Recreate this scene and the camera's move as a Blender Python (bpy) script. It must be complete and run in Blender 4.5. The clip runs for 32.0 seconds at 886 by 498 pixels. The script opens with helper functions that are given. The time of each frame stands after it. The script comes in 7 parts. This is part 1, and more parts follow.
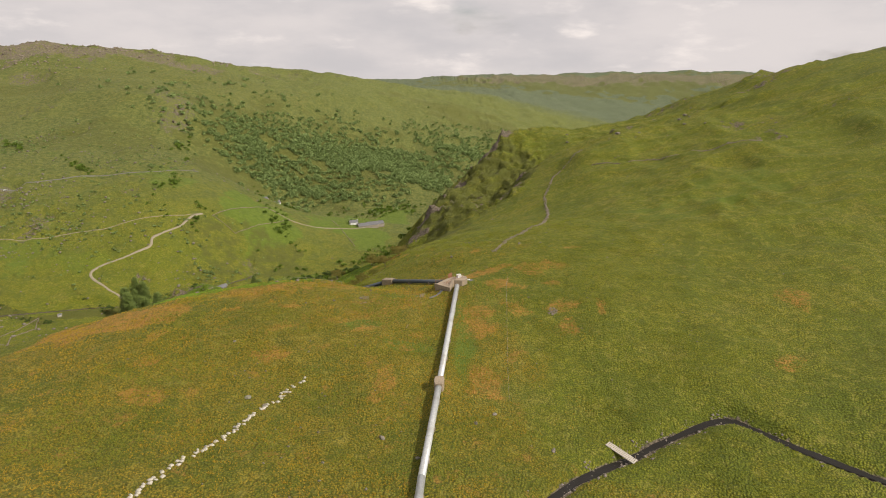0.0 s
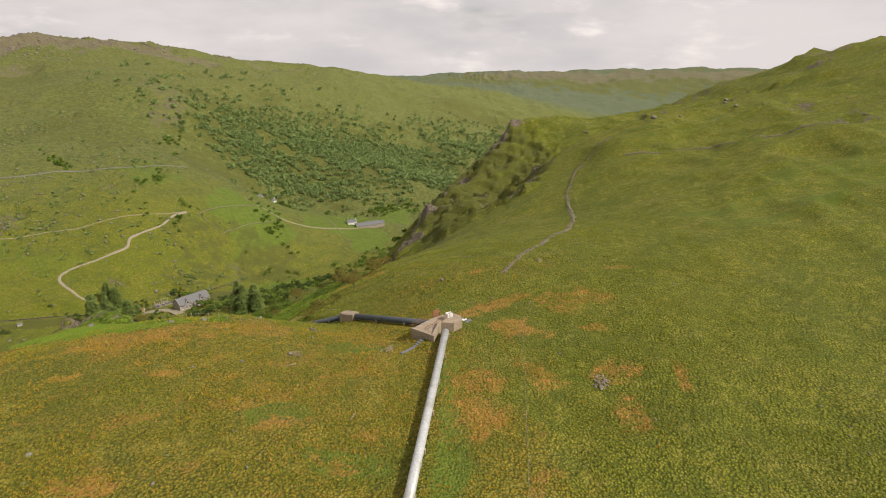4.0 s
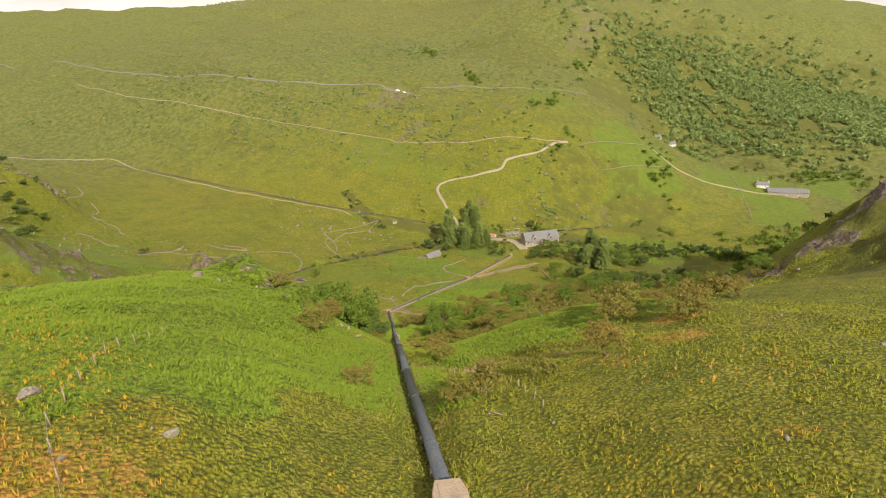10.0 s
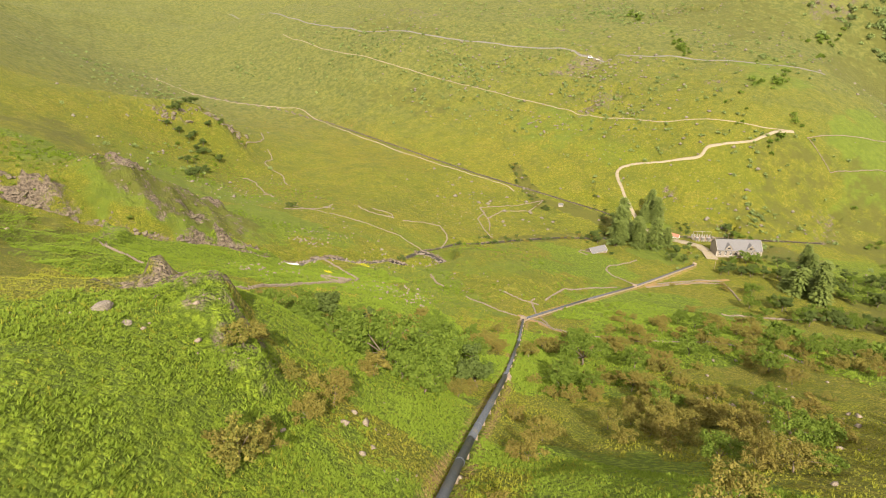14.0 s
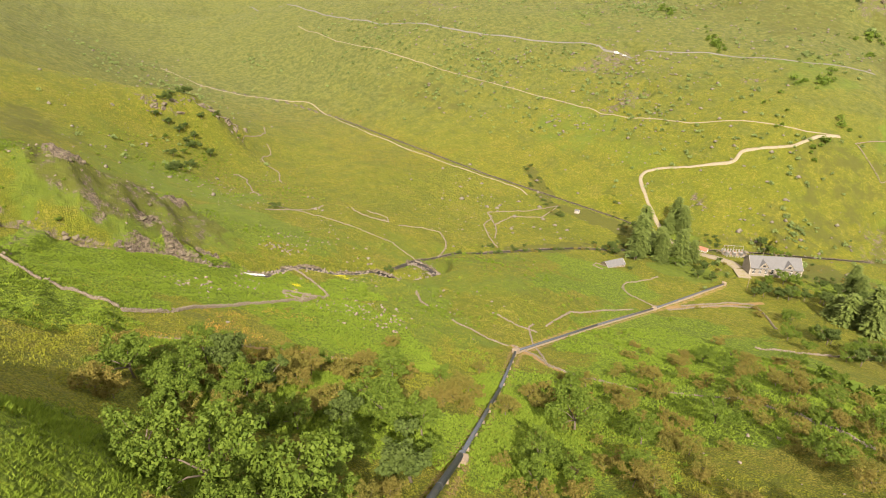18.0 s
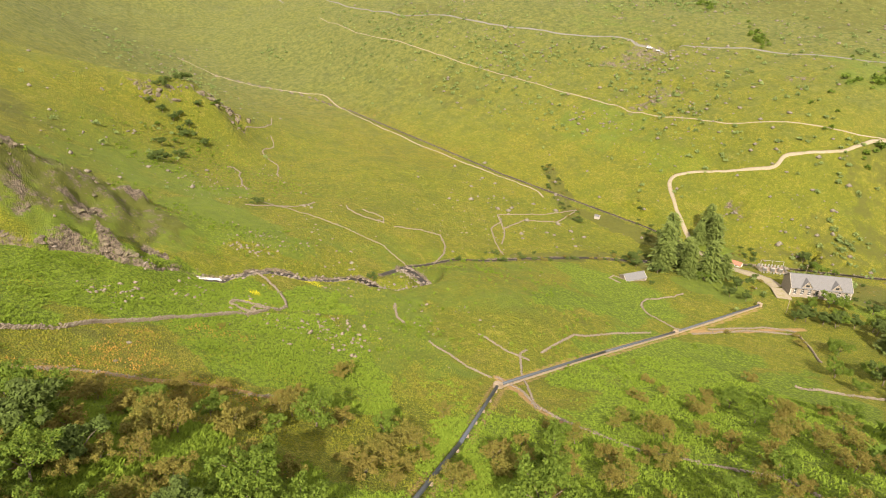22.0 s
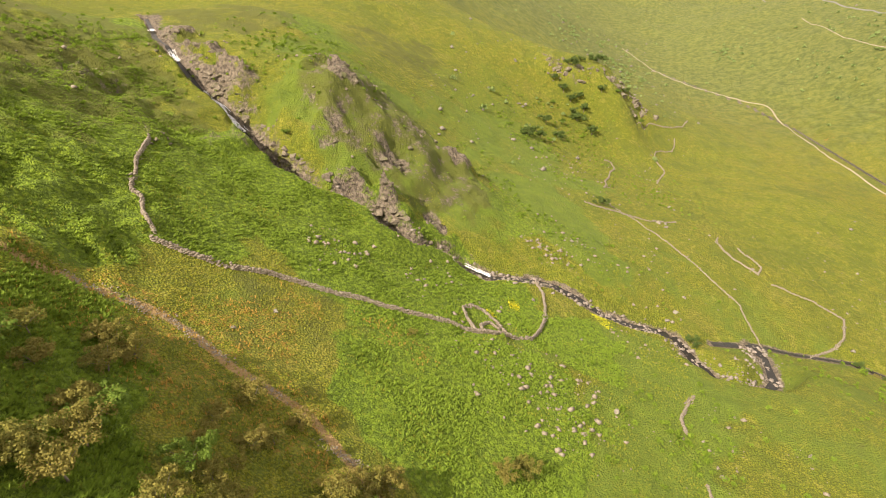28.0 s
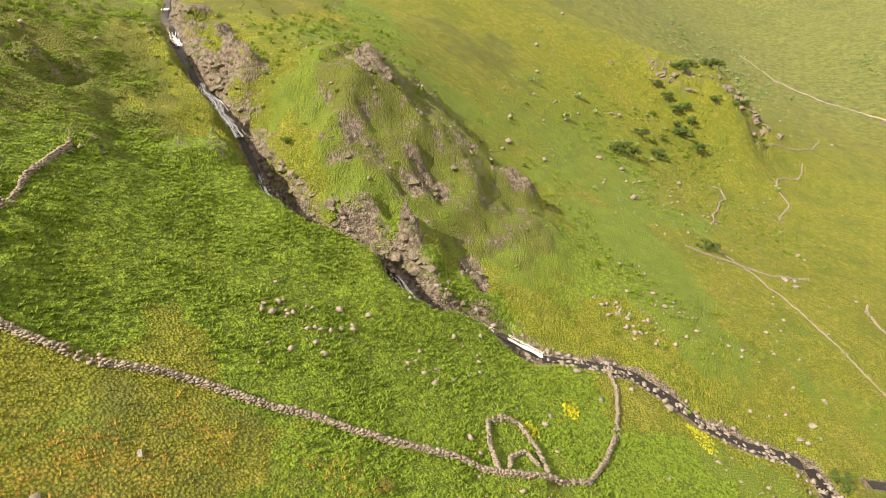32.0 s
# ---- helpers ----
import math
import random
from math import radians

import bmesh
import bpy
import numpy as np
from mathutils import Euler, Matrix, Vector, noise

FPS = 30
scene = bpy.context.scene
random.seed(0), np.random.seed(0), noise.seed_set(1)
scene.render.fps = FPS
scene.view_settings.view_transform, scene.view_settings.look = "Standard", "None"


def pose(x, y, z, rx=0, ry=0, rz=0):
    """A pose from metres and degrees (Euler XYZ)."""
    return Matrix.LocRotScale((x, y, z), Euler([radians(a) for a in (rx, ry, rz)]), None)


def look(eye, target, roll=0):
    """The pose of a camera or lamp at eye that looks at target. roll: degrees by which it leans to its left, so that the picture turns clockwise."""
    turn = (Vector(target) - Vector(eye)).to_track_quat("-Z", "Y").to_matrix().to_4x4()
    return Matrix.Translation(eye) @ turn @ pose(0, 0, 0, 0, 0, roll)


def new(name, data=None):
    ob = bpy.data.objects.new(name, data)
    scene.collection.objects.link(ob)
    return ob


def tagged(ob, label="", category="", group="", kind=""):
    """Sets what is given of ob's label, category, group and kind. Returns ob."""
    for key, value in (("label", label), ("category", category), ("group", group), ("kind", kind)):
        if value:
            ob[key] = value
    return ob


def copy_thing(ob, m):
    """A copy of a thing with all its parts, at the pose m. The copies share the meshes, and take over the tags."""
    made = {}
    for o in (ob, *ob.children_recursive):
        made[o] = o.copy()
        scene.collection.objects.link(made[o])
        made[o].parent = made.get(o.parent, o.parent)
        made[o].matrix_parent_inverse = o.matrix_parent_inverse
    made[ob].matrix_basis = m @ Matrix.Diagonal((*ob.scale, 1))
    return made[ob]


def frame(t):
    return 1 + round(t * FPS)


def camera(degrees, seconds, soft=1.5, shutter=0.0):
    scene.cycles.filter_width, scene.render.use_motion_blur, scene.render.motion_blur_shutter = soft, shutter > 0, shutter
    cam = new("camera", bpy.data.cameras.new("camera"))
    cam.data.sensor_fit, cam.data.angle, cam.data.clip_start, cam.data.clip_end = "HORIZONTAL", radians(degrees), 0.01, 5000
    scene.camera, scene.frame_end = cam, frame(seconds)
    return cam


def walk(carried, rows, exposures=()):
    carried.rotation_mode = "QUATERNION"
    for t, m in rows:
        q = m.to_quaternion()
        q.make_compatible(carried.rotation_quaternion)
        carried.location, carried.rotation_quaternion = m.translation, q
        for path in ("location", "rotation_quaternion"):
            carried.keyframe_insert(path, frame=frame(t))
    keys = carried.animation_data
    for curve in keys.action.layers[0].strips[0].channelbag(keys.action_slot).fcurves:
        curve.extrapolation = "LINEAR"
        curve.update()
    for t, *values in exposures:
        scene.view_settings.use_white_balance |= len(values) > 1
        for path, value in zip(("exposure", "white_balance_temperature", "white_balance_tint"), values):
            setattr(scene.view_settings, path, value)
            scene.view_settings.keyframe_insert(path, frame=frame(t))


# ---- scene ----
# ---- exposure and white balance along the flight ----
EXPOSURES = [(0.0, 0.18, 6550, 14), (6.0, 0.24, 6550, 14), (9.0, 0.36, 6700, 13), (10.8, 1.0, 7200, 16), (14.0, 1.17, 7200, 16), (24.0, 1.17, 7200, 16), (32.0, 1.34, 7200, 14)]
# ---- camera: seconds, place, turn to the left of +y, tilt, lean ----
cam = camera(74.37, 32.0, soft=1.0)
FLIGHT = [
    (0.0, -0.00, 0.00, 260.00, 0.00, -18.25, 0.40),
    (0.5, 0.45, 7.77, 258.16, 0.01, -18.23, 0.40),
    (1.0, 0.96, 15.92, 256.12, 0.09, -18.24, 0.41),
    (1.5, 1.38, 23.81, 254.08, 0.17, -18.24, 0.46),
    (2.0, 2.05, 31.88, 252.08, 0.28, -18.27, 0.39),
    (2.5, 2.52, 39.62, 250.04, 0.37, -18.28, 0.39),
    (4.5, 5.89, 69.70, 243.29, 1.21, -18.44, 0.44),
    (5.0, 6.75, 78.11, 241.24, 2.34, -18.45, 0.37),
    (5.5, 7.74, 86.42, 239.13, 3.80, -18.42, 0.31),
    (6.0, 8.54, 95.48, 236.76, 5.62, -18.37, 0.19),
    (6.5, 9.04, 103.92, 234.49, 8.84, -18.25, 0.03),
    (7.0, 9.22, 113.01, 232.32, 13.86, -18.17, -0.15),
    (7.5, 9.07, 121.43, 230.37, 19.13, -18.07, -0.35),
    (8.0, 8.48, 130.61, 228.18, 23.85, -18.08, -0.52),
    (8.5, 7.49, 138.84, 226.17, 28.40, -18.14, -0.53),
    (9.0, 5.80, 147.67, 223.92, 33.48, -18.57, -0.59),
    (9.5, 3.63, 155.78, 222.04, 36.92, -21.23, -0.49),
    (10.0, 0.68, 163.93, 220.03, 40.75, -24.10, -0.54),
    (10.5, -2.11, 170.88, 218.26, 43.89, -26.43, -0.63),
    (11.0, -5.50, 178.06, 216.46, 46.35, -27.11, -0.69),
    (11.5, -8.84, 184.02, 214.73, 48.61, -27.05, -0.69),
    (12.0, -12.76, 189.98, 213.05, 50.92, -27.02, -0.49),
    (12.5, -16.92, 195.34, 211.27, 52.99, -26.94, -0.39),
    (13.0, -21.50, 200.85, 209.53, 56.14, -26.86, -0.25),
    (13.5, -26.27, 205.69, 207.84, 58.45, -26.83, -0.27),
    (14.0, -31.13, 210.40, 206.16, 59.42, -26.84, -0.34),
    (14.5, -35.14, 214.57, 204.69, 59.93, -26.84, -0.33),
    (16.5, -47.34, 232.14, 198.42, 61.09, -26.86, 0.04),
    (17.0, -50.15, 236.35, 197.00, 61.28, -26.89, 0.05),
    (17.5, -52.91, 240.14, 195.63, 61.69, -26.92, 0.05),
    (18.0, -55.86, 243.83, 194.19, 62.07, -26.95, 0.06),
    (18.5, -58.48, 247.32, 192.61, 62.49, -26.95, 0.09),
    (19.0, -60.89, 251.19, 190.91, 62.87, -26.93, 0.18),
    (19.5, -63.39, 255.19, 189.38, 63.31, -26.95, 0.18),
    (20.0, -66.30, 259.19, 187.58, 63.70, -26.95, 0.24),
    (20.5, -69.13, 263.14, 185.88, 64.08, -26.92, 0.25),
    (21.0, -72.13, 267.21, 184.09, 64.49, -26.94, 0.28),
    (21.5, -74.87, 271.14, 182.37, 64.89, -26.94, 0.37),
    (22.0, -77.93, 275.29, 180.48, 65.28, -26.96, 0.48),
    (22.5, -81.31, 279.38, 178.52, 65.67, -26.91, 0.50),
    (23.0, -84.71, 283.76, 176.55, 66.08, -26.85, 0.52),
    (23.5, -88.08, 287.73, 174.51, 67.32, -26.79, 0.48),
    (24.0, -92.08, 292.28, 172.31, 71.19, -26.75, 0.65),
    (24.5, -96.35, 296.27, 170.31, 75.26, -26.80, 0.68),
    (26.5, -114.23, 310.00, 163.21, 93.59, -26.91, -0.48),
    (27.0, -119.52, 312.58, 161.54, 99.68, -26.80, -0.37),
    (27.5, -125.17, 314.10, 159.74, 103.03, -26.62, -0.31),
    (28.0, -131.43, 315.14, 157.96, 108.04, -26.50, -0.14),
    (28.5, -137.47, 315.99, 156.67, 110.23, -26.50, -0.08),
    (29.0, -144.04, 316.11, 155.28, 111.92, -26.51, 0.07),
    (29.5, -150.40, 315.77, 154.15, 113.91, -26.56, 0.13),
    (30.0, -157.27, 314.99, 152.94, 115.10, -26.50, 0.23),
    (30.5, -163.73, 313.93, 151.62, 115.83, -26.41, 0.21),
    (31.0, -170.61, 312.22, 150.45, 116.36, -26.38, 0.31),
    (31.5, -177.10, 310.31, 149.21, 116.72, -26.36, 0.27),
    (32.0, -183.78, 308.24, 147.86, 117.14, -26.30, 0.23),
]


def aim(x, y, z, turn, tilt, lean):
    a, b = radians(turn), radians(tilt)
    eye = Vector((x, y, z))
    return look(eye, eye + Vector((-math.sin(a) * math.cos(b), math.cos(a) * math.cos(b), math.sin(b))), lean)


walk(cam, [(row[0], aim(*row[1:])) for row in FLIGHT], EXPOSURES)
# ---- daylight ----
SUN_UP, SUN_FROM = 41.0, 116.0  # degrees above the horizon; clockwise from +y
world = bpy.data.worlds.new("world")
scene.world = world
world.use_nodes = True
wn = world.node_tree
wn.nodes.clear()
sky = wn.nodes.new("ShaderNodeTexSky")
sky.sky_type, sky.sun_disc = "NISHITA", False
sky.sun_elevation, sky.sun_rotation = radians(SUN_UP), radians(SUN_FROM)
sky.air_density, sky.dust_density = 1.0, 3.0
bg = wn.nodes.new("ShaderNodeBackground")
bg.inputs[1].default_value = 1.0
wout = wn.nodes.new("ShaderNodeOutputWorld")
dim = wn.nodes.new("ShaderNodeVectorMath")
dim.operation = "SCALE"
dim.inputs["Scale"].default_value = 0.12
wn.links.new(sky.outputs[0], dim.inputs[0])
way = wn.nodes.new("ShaderNodeTexCoord")
flatten = wn.nodes.new("ShaderNodeMapping")
flatten.inputs["Scale"].default_value = (1.0, 1.0, 3.2)
wn.links.new(way.outputs["Generated"], flatten.inputs[0])


def cloud_noise(scale, detail):
    n = wn.nodes.new("ShaderNodeTexNoise")
    n.inputs["Scale"].default_value, n.inputs["Detail"].default_value, n.inputs["Roughness"].default_value = scale, detail, 0.55
    wn.links.new(flatten.outputs[0], n.inputs["Vector"])
    return n.outputs["Fac"]


def cloud_ramp(value, lo, hi):
    n = wn.nodes.new("ShaderNodeMapRange")
    n.interpolation_type = "SMOOTHSTEP"
    wn.links.new(value, n.inputs[0])
    n.inputs[1].default_value, n.inputs[2].default_value = lo, hi
    return n.outputs[0]


def cloud_mix(fac, a, b):
    n = wn.nodes.new("ShaderNodeMix")
    n.data_type = "RGBA"
    for sock, value in ((n.inputs[0], fac), (n.inputs[6], a), (n.inputs[7], b)):
        if isinstance(value, tuple):
            sock.default_value = (*value, 1)
        else:
            wn.links.new(value, sock)
    return n.outputs[2]


shade = cloud_mix(cloud_ramp(cloud_noise(3.4, 7.0), 0.36, 0.66), (0.53, 0.515, 0.51), (0.65, 0.615, 0.59))
shade = cloud_mix(cloud_ramp(cloud_noise(7.5, 6.0), 0.52, 0.74), shade, (0.82, 0.765, 0.71))
cloudy = cloud_mix(cloud_ramp(cloud_noise(2.1, 6.0), 0.22, 0.40), dim.outputs[0], shade)
wn.links.new(cloudy, bg.inputs[0])
wn.links.new(bg.outputs[0], wout.inputs[0])
sun = new("sun", bpy.data.lights.new("sun", "SUN"))
sun.data.energy, sun.data.angle, sun.data.color = 4.4, radians(0.6), (1.0, 0.93, 0.8)
sa, se = radians(SUN_FROM), radians(SUN_UP)
sun.matrix_world = look((0, 0, 0), (-math.sin(sa) * math.cos(se), -math.cos(sa) * math.cos(se), -math.sin(se)))
# ---- materials ----
def mix_node(nt, fac, a, b):
    n = nt.nodes.new("ShaderNodeMix")
    n.data_type = "RGBA"
    for sock, value in ((n.inputs[0], fac), (n.inputs[6], a), (n.inputs[7], b)):
        if isinstance(value, tuple):
            sock.default_value = (*value, 1)
        elif isinstance(value, float):
            sock.default_value = value
        else:
            nt.links.new(value, sock)
    return n.outputs[2]


def math_node(nt, op, a, b=0.0, clamp=False):
    n = nt.nodes.new("ShaderNodeMath")
    n.operation, n.use_clamp = op, clamp
    for sock, value in zip(n.inputs, (a, b)):
        if isinstance(value, float):
            sock.default_value = value
        else:
            nt.links.new(value, sock)
    return n.outputs[0]


def noise_node(nt, scale, detail=4.0, rough=0.6, where=None):
    n = nt.nodes.new("ShaderNodeTexNoise")
    n.inputs["Scale"].default_value, n.inputs["Detail"].default_value, n.inputs["Roughness"].default_value = scale, detail, rough
    if where:
        nt.links.new(where, n.inputs["Vector"])
    return n.outputs["Fac"]


def ramp_node(nt, value, lo, hi):
    n = nt.nodes.new("ShaderNodeMapRange")
    n.interpolation_type = "SMOOTHSTEP"
    nt.links.new(value, n.inputs[0])
    n.inputs[1].default_value, n.inputs[2].default_value = lo, hi
    return n.outputs[0]


def fresh(name, rough=0.9, metal=0.0):
    m = bpy.data.materials.new(name)
    m.use_nodes = True
    p = m.node_tree.nodes["Principled BSDF"]
    p.inputs["Roughness"].default_value, p.inputs["Metallic"].default_value = rough, metal
    p.inputs["Specular IOR Level"].default_value = 0.25
    return m, m.node_tree, p


def place_of(nt, own=False):
    return nt.nodes.new("ShaderNodeTexCoord").outputs["Object"] if own else nt.nodes.new("ShaderNodeNewGeometry").outputs["Position"]


def bump(nt, p, value, strength, distance):
    n = nt.nodes.new("ShaderNodeBump")
    n.inputs["Strength"].default_value, n.inputs["Distance"].default_value = strength, distance
    nt.links.new(value, n.inputs["Height"])
    nt.links.new(n.outputs[0], p.inputs["Normal"])


def grainy(name, dark, light, scale=2.0, rough=0.85, metal=0.0, relief=0.02, stain=None, own=False):
    """A surface with grain, broad mottling and an optional stain colour."""
    m, nt, p = fresh(name, rough, metal)
    where = place_of(nt, own)
    fine, broad = noise_node(nt, scale * 6, 5.0, 0.65, where), noise_node(nt, scale * 0.7, 3.0, 0.5, where)
    c = mix_node(nt, ramp_node(nt, fine, 0.3, 0.7), dark, light)
    if stain:
        c = mix_node(nt, math_node(nt, "MULTIPLY", ramp_node(nt, broad, 0.5, 0.72), 0.75), c, stain)
    else:
        c = mix_node(nt, math_node(nt, "MULTIPLY", ramp_node(nt, broad, 0.4, 0.7), 0.35), c, dark)
    nt.links.new(c, p.inputs["Base Color"])
    bump(nt, p, fine, 0.6, relief)
    return m


def leafy(name, tones, rough=0.75, glow=0.25):
    """Foliage: each leaf takes its own tone, each plant shifts as a whole; thin leaves let light through."""
    m, nt, p = fresh(name, rough)
    geo, info = nt.nodes.new("ShaderNodeNewGeometry"), nt.nodes.new("ShaderNodeObjectInfo")
    c = mix_node(nt, geo.outputs["Random Per Island"], tones[0], tones[1])
    c = mix_node(nt, math_node(nt, "MULTIPLY", info.outputs["Random"], 0.55), c, tones[2])
    broad = noise_node(nt, 0.12, 3.0, 0.5, geo.outputs["Position"])
    c = mix_node(nt, math_node(nt, "MULTIPLY", ramp_node(nt, broad, 0.4, 0.65), 0.4), c, tones[2])
    nt.links.new(c, p.inputs["Base Color"])
    t = nt.nodes.new("ShaderNodeBsdfTranslucent")
    nt.links.new(c, t.inputs["Color"])
    s = nt.nodes.new("ShaderNodeMixShader")
    s.inputs[0].default_value = glow
    nt.links.new(p.outputs[0], s.inputs[1])
    nt.links.new(t.outputs[0], s.inputs[2])
    nt.links.new(s.outputs[0], nt.nodes["Material Output"].inputs["Surface"])
    return m


def ground_material():
    m, nt, p = fresh("hill_grass", 0.92)
    where = place_of(nt)

    def cover(name):
        a = nt.nodes.new("ShaderNodeAttribute")
        a.attribute_name = name
        return a.outputs["Fac"]

    def patchy(name, noise_out, spread=0.55, lo=0.38, hi=0.62):
        v = math_node(nt, "ADD", cover(name), math_node(nt, "MULTIPLY", math_node(nt, "SUBTRACT", noise_out, 0.5), spread * 2))
        return ramp_node(nt, v, lo, hi)

    wide, mid = noise_node(nt, 0.011, 5.0, 0.6, where), noise_node(nt, 0.09, 5.0, 0.65, where)
    tuft, fine = noise_node(nt, 1.6, 5.0, 0.7, where), noise_node(nt, 5.0, 4.0, 0.75, where)
    grain, patch = noise_node(nt, 0.028, 9.0, 0.78, where), noise_node(nt, 0.045, 9.0, 0.72, where)

    def cells(scale):
        n = nt.nodes.new("ShaderNodeTexVoronoi")
        n.inputs["Scale"].default_value = scale
        nt.links.new(where, n.inputs["Vector"])
        return n.outputs["Distance"]

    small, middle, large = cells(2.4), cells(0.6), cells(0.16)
    c = mix_node(nt, ramp_node(nt, wide, 0.38, 0.62), (0.205, 0.225, 0.018), (0.250, 0.245, 0.022))
    c = mix_node(nt, ramp_node(nt, mid, 0.36, 0.66), c, (0.240, 0.262, 0.019))
    c = mix_node(nt, patchy("gold", mid, 0.6, 0.25, 0.8), c, mix_node(nt, ramp_node(nt, grain, 0.42, 0.6), (0.27, 0.215, 0.018), (0.35, 0.245, 0.026)))
    c = mix_node(nt, math_node(nt, "MULTIPLY", ramp_node(nt, grain, 0.48, 0.62), 0.35), c, (0.36, 0.30, 0.03))
    c = mix_node(nt, math_node(nt, "MULTIPLY", ramp_node(nt, patch, 0.51, 0.58), 0.55), c, (0.115, 0.155, 0.016))
    c = mix_node(nt, math_node(nt, "MULTIPLY", ramp_node(nt, patch, 0.46, 0.39), 0.5), c, (0.33, 0.285, 0.055))
    c = mix_node(nt, math_node(nt, "MULTIPLY", ramp_node(nt, tuft, 0.46, 0.62), 0.45), c, (0.135, 0.165, 0.008))
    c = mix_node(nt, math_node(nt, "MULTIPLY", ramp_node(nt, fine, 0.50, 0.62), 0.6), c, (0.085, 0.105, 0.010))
    # Cell edges darkened: shade between tussocks painted into the grass colour.
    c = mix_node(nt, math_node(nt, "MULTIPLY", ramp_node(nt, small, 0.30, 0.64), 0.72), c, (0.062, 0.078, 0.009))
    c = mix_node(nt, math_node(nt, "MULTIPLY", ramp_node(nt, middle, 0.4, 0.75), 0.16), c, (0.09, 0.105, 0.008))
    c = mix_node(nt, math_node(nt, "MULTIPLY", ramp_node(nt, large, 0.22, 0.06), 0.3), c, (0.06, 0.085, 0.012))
    speck, clump = noise_node(nt, 0.16, 6.0, 0.8, where), noise_node(nt, 0.42, 5.0, 0.7, where)
    c = mix_node(nt, math_node(nt, "MULTIPLY", ramp_node(nt, clump, 0.52, 0.60), 0.5), c, (0.095, 0.125, 0.012))
    c = mix_node(nt, math_node(nt, "MULTIPLY", ramp_node(nt, clump, 0.45, 0.37), 0.28), c, (0.37, 0.33, 0.07))
    c = mix_node(nt, math_node(nt, "MULTIPLY", ramp_node(nt, speck, 0.56, 0.66), 0.35), c, (0.085, 0.105, 0.016))
    c = mix_node(nt, math_node(nt, "MULTIPLY", ramp_node(nt, speck, 0.42, 0.34), 0.4), c, (0.30, 0.27, 0.05))
    # Distance haze mixed into the far bent grass as duller, greyer tones.
    c = mix_node(nt, math_node(nt, "MULTIPLY", patchy("hazy_bent", patch, 0.5, 0.2, 0.9), 0.8), c, mix_node(nt, ramp_node(nt, speck, 0.42, 0.58), (0.158, 0.168, 0.050), (0.072, 0.096, 0.026)))
    # Bluish aerial haze of the farthest hills, put into their moor colour.
    c = mix_node(nt, math_node(nt, "MULTIPLY", patchy("hazy_moor", patch, 0.5, 0.3, 0.9), 0.85), c, mix_node(nt, ramp_node(nt, speck, 0.4, 0.6), (0.120, 0.145, 0.085), (0.065, 0.085, 0.052)))
    c = mix_node(nt, math_node(nt, "MULTIPLY", patchy("lush", patch, 0.75, 0.3, 0.8), 0.8), c, mix_node(nt, ramp_node(nt, speck, 0.35, 0.65), (0.135, 0.195, 0.022), (0.095, 0.145, 0.018)))
    c = mix_node(nt, patchy("bracken", tuft, 0.45), c, mix_node(nt, ramp_node(nt, fine, 0.35, 0.65), (0.115, 0.180, 0.013), (0.210, 0.290, 0.024)))
    # Gaps between bracken clumps darkened; their shade is put into the colour.
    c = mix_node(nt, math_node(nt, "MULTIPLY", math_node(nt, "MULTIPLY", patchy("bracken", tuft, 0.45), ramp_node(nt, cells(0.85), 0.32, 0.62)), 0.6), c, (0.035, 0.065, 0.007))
    c = mix_node(nt, math_node(nt, "MULTIPLY", patchy("heath", mid, 0.5), 0.8), c, mix_node(nt, tuft, (0.075, 0.085, 0.016), (0.12, 0.125, 0.026)))
    ragged = math_node(nt, "ADD", math_node(nt, "MULTIPLY", tuft, 0.55), math_node(nt, "MULTIPLY", noise_node(nt, 0.33, 6.0, 0.75, where), 0.45))
    c = mix_node(nt, math_node(nt, "MULTIPLY", patchy("dry", ragged, 1.2, 0.42, 0.78), 0.85), c, mix_node(nt, ramp_node(nt, fine, 0.3, 0.7), (0.30, 0.152, 0.032), (0.50, 0.265, 0.065)))
    fleck = ramp_node(nt, noise_node(nt, 0.21, 8.0, 0.8, where), 0.565, 0.63)
    c = mix_node(nt, math_node(nt, "MULTIPLY", math_node(nt, "MULTIPLY", fleck, patchy("gold", mid, 0.5, 0.3, 0.7)), 0.6), c, mix_node(nt, ramp_node(nt, fine, 0.3, 0.7), (0.30, 0.16, 0.035), (0.46, 0.25, 0.06)))
    c = mix_node(nt, patchy("bare", fine, 0.4), c, mix_node(nt, fine, (0.24, 0.15, 0.065), (0.40, 0.275, 0.13)))
    stone = mix_node(nt, ramp_node(nt, noise_node(nt, 0.9, 8.0, 0.75, where), 0.35, 0.65), (0.062, 0.050, 0.039), (0.255, 0.208, 0.155))
    c = mix_node(nt, patchy("rock", noise_node(nt, 0.16, 8.0, 0.78, where), 0.9), c, stone)
    nt.links.new(c, p.inputs["Base Color"])
    lumps = math_node(nt, "ADD", math_node(nt, "MULTIPLY", tuft, 0.5), math_node(nt, "MULTIPLY", fine, 0.16))
    lumps = math_node(nt, "ADD", lumps, math_node(nt, "MULTIPLY", mid, 1.6))
    lumps = math_node(nt, "SUBTRACT", lumps, math_node(nt, "MULTIPLY", small, 0.55))
    lumps = math_node(nt, "SUBTRACT", lumps, math_node(nt, "MULTIPLY", middle, 0.3))
    bump(nt, p, lumps, 1.0, 1.2)
    return m


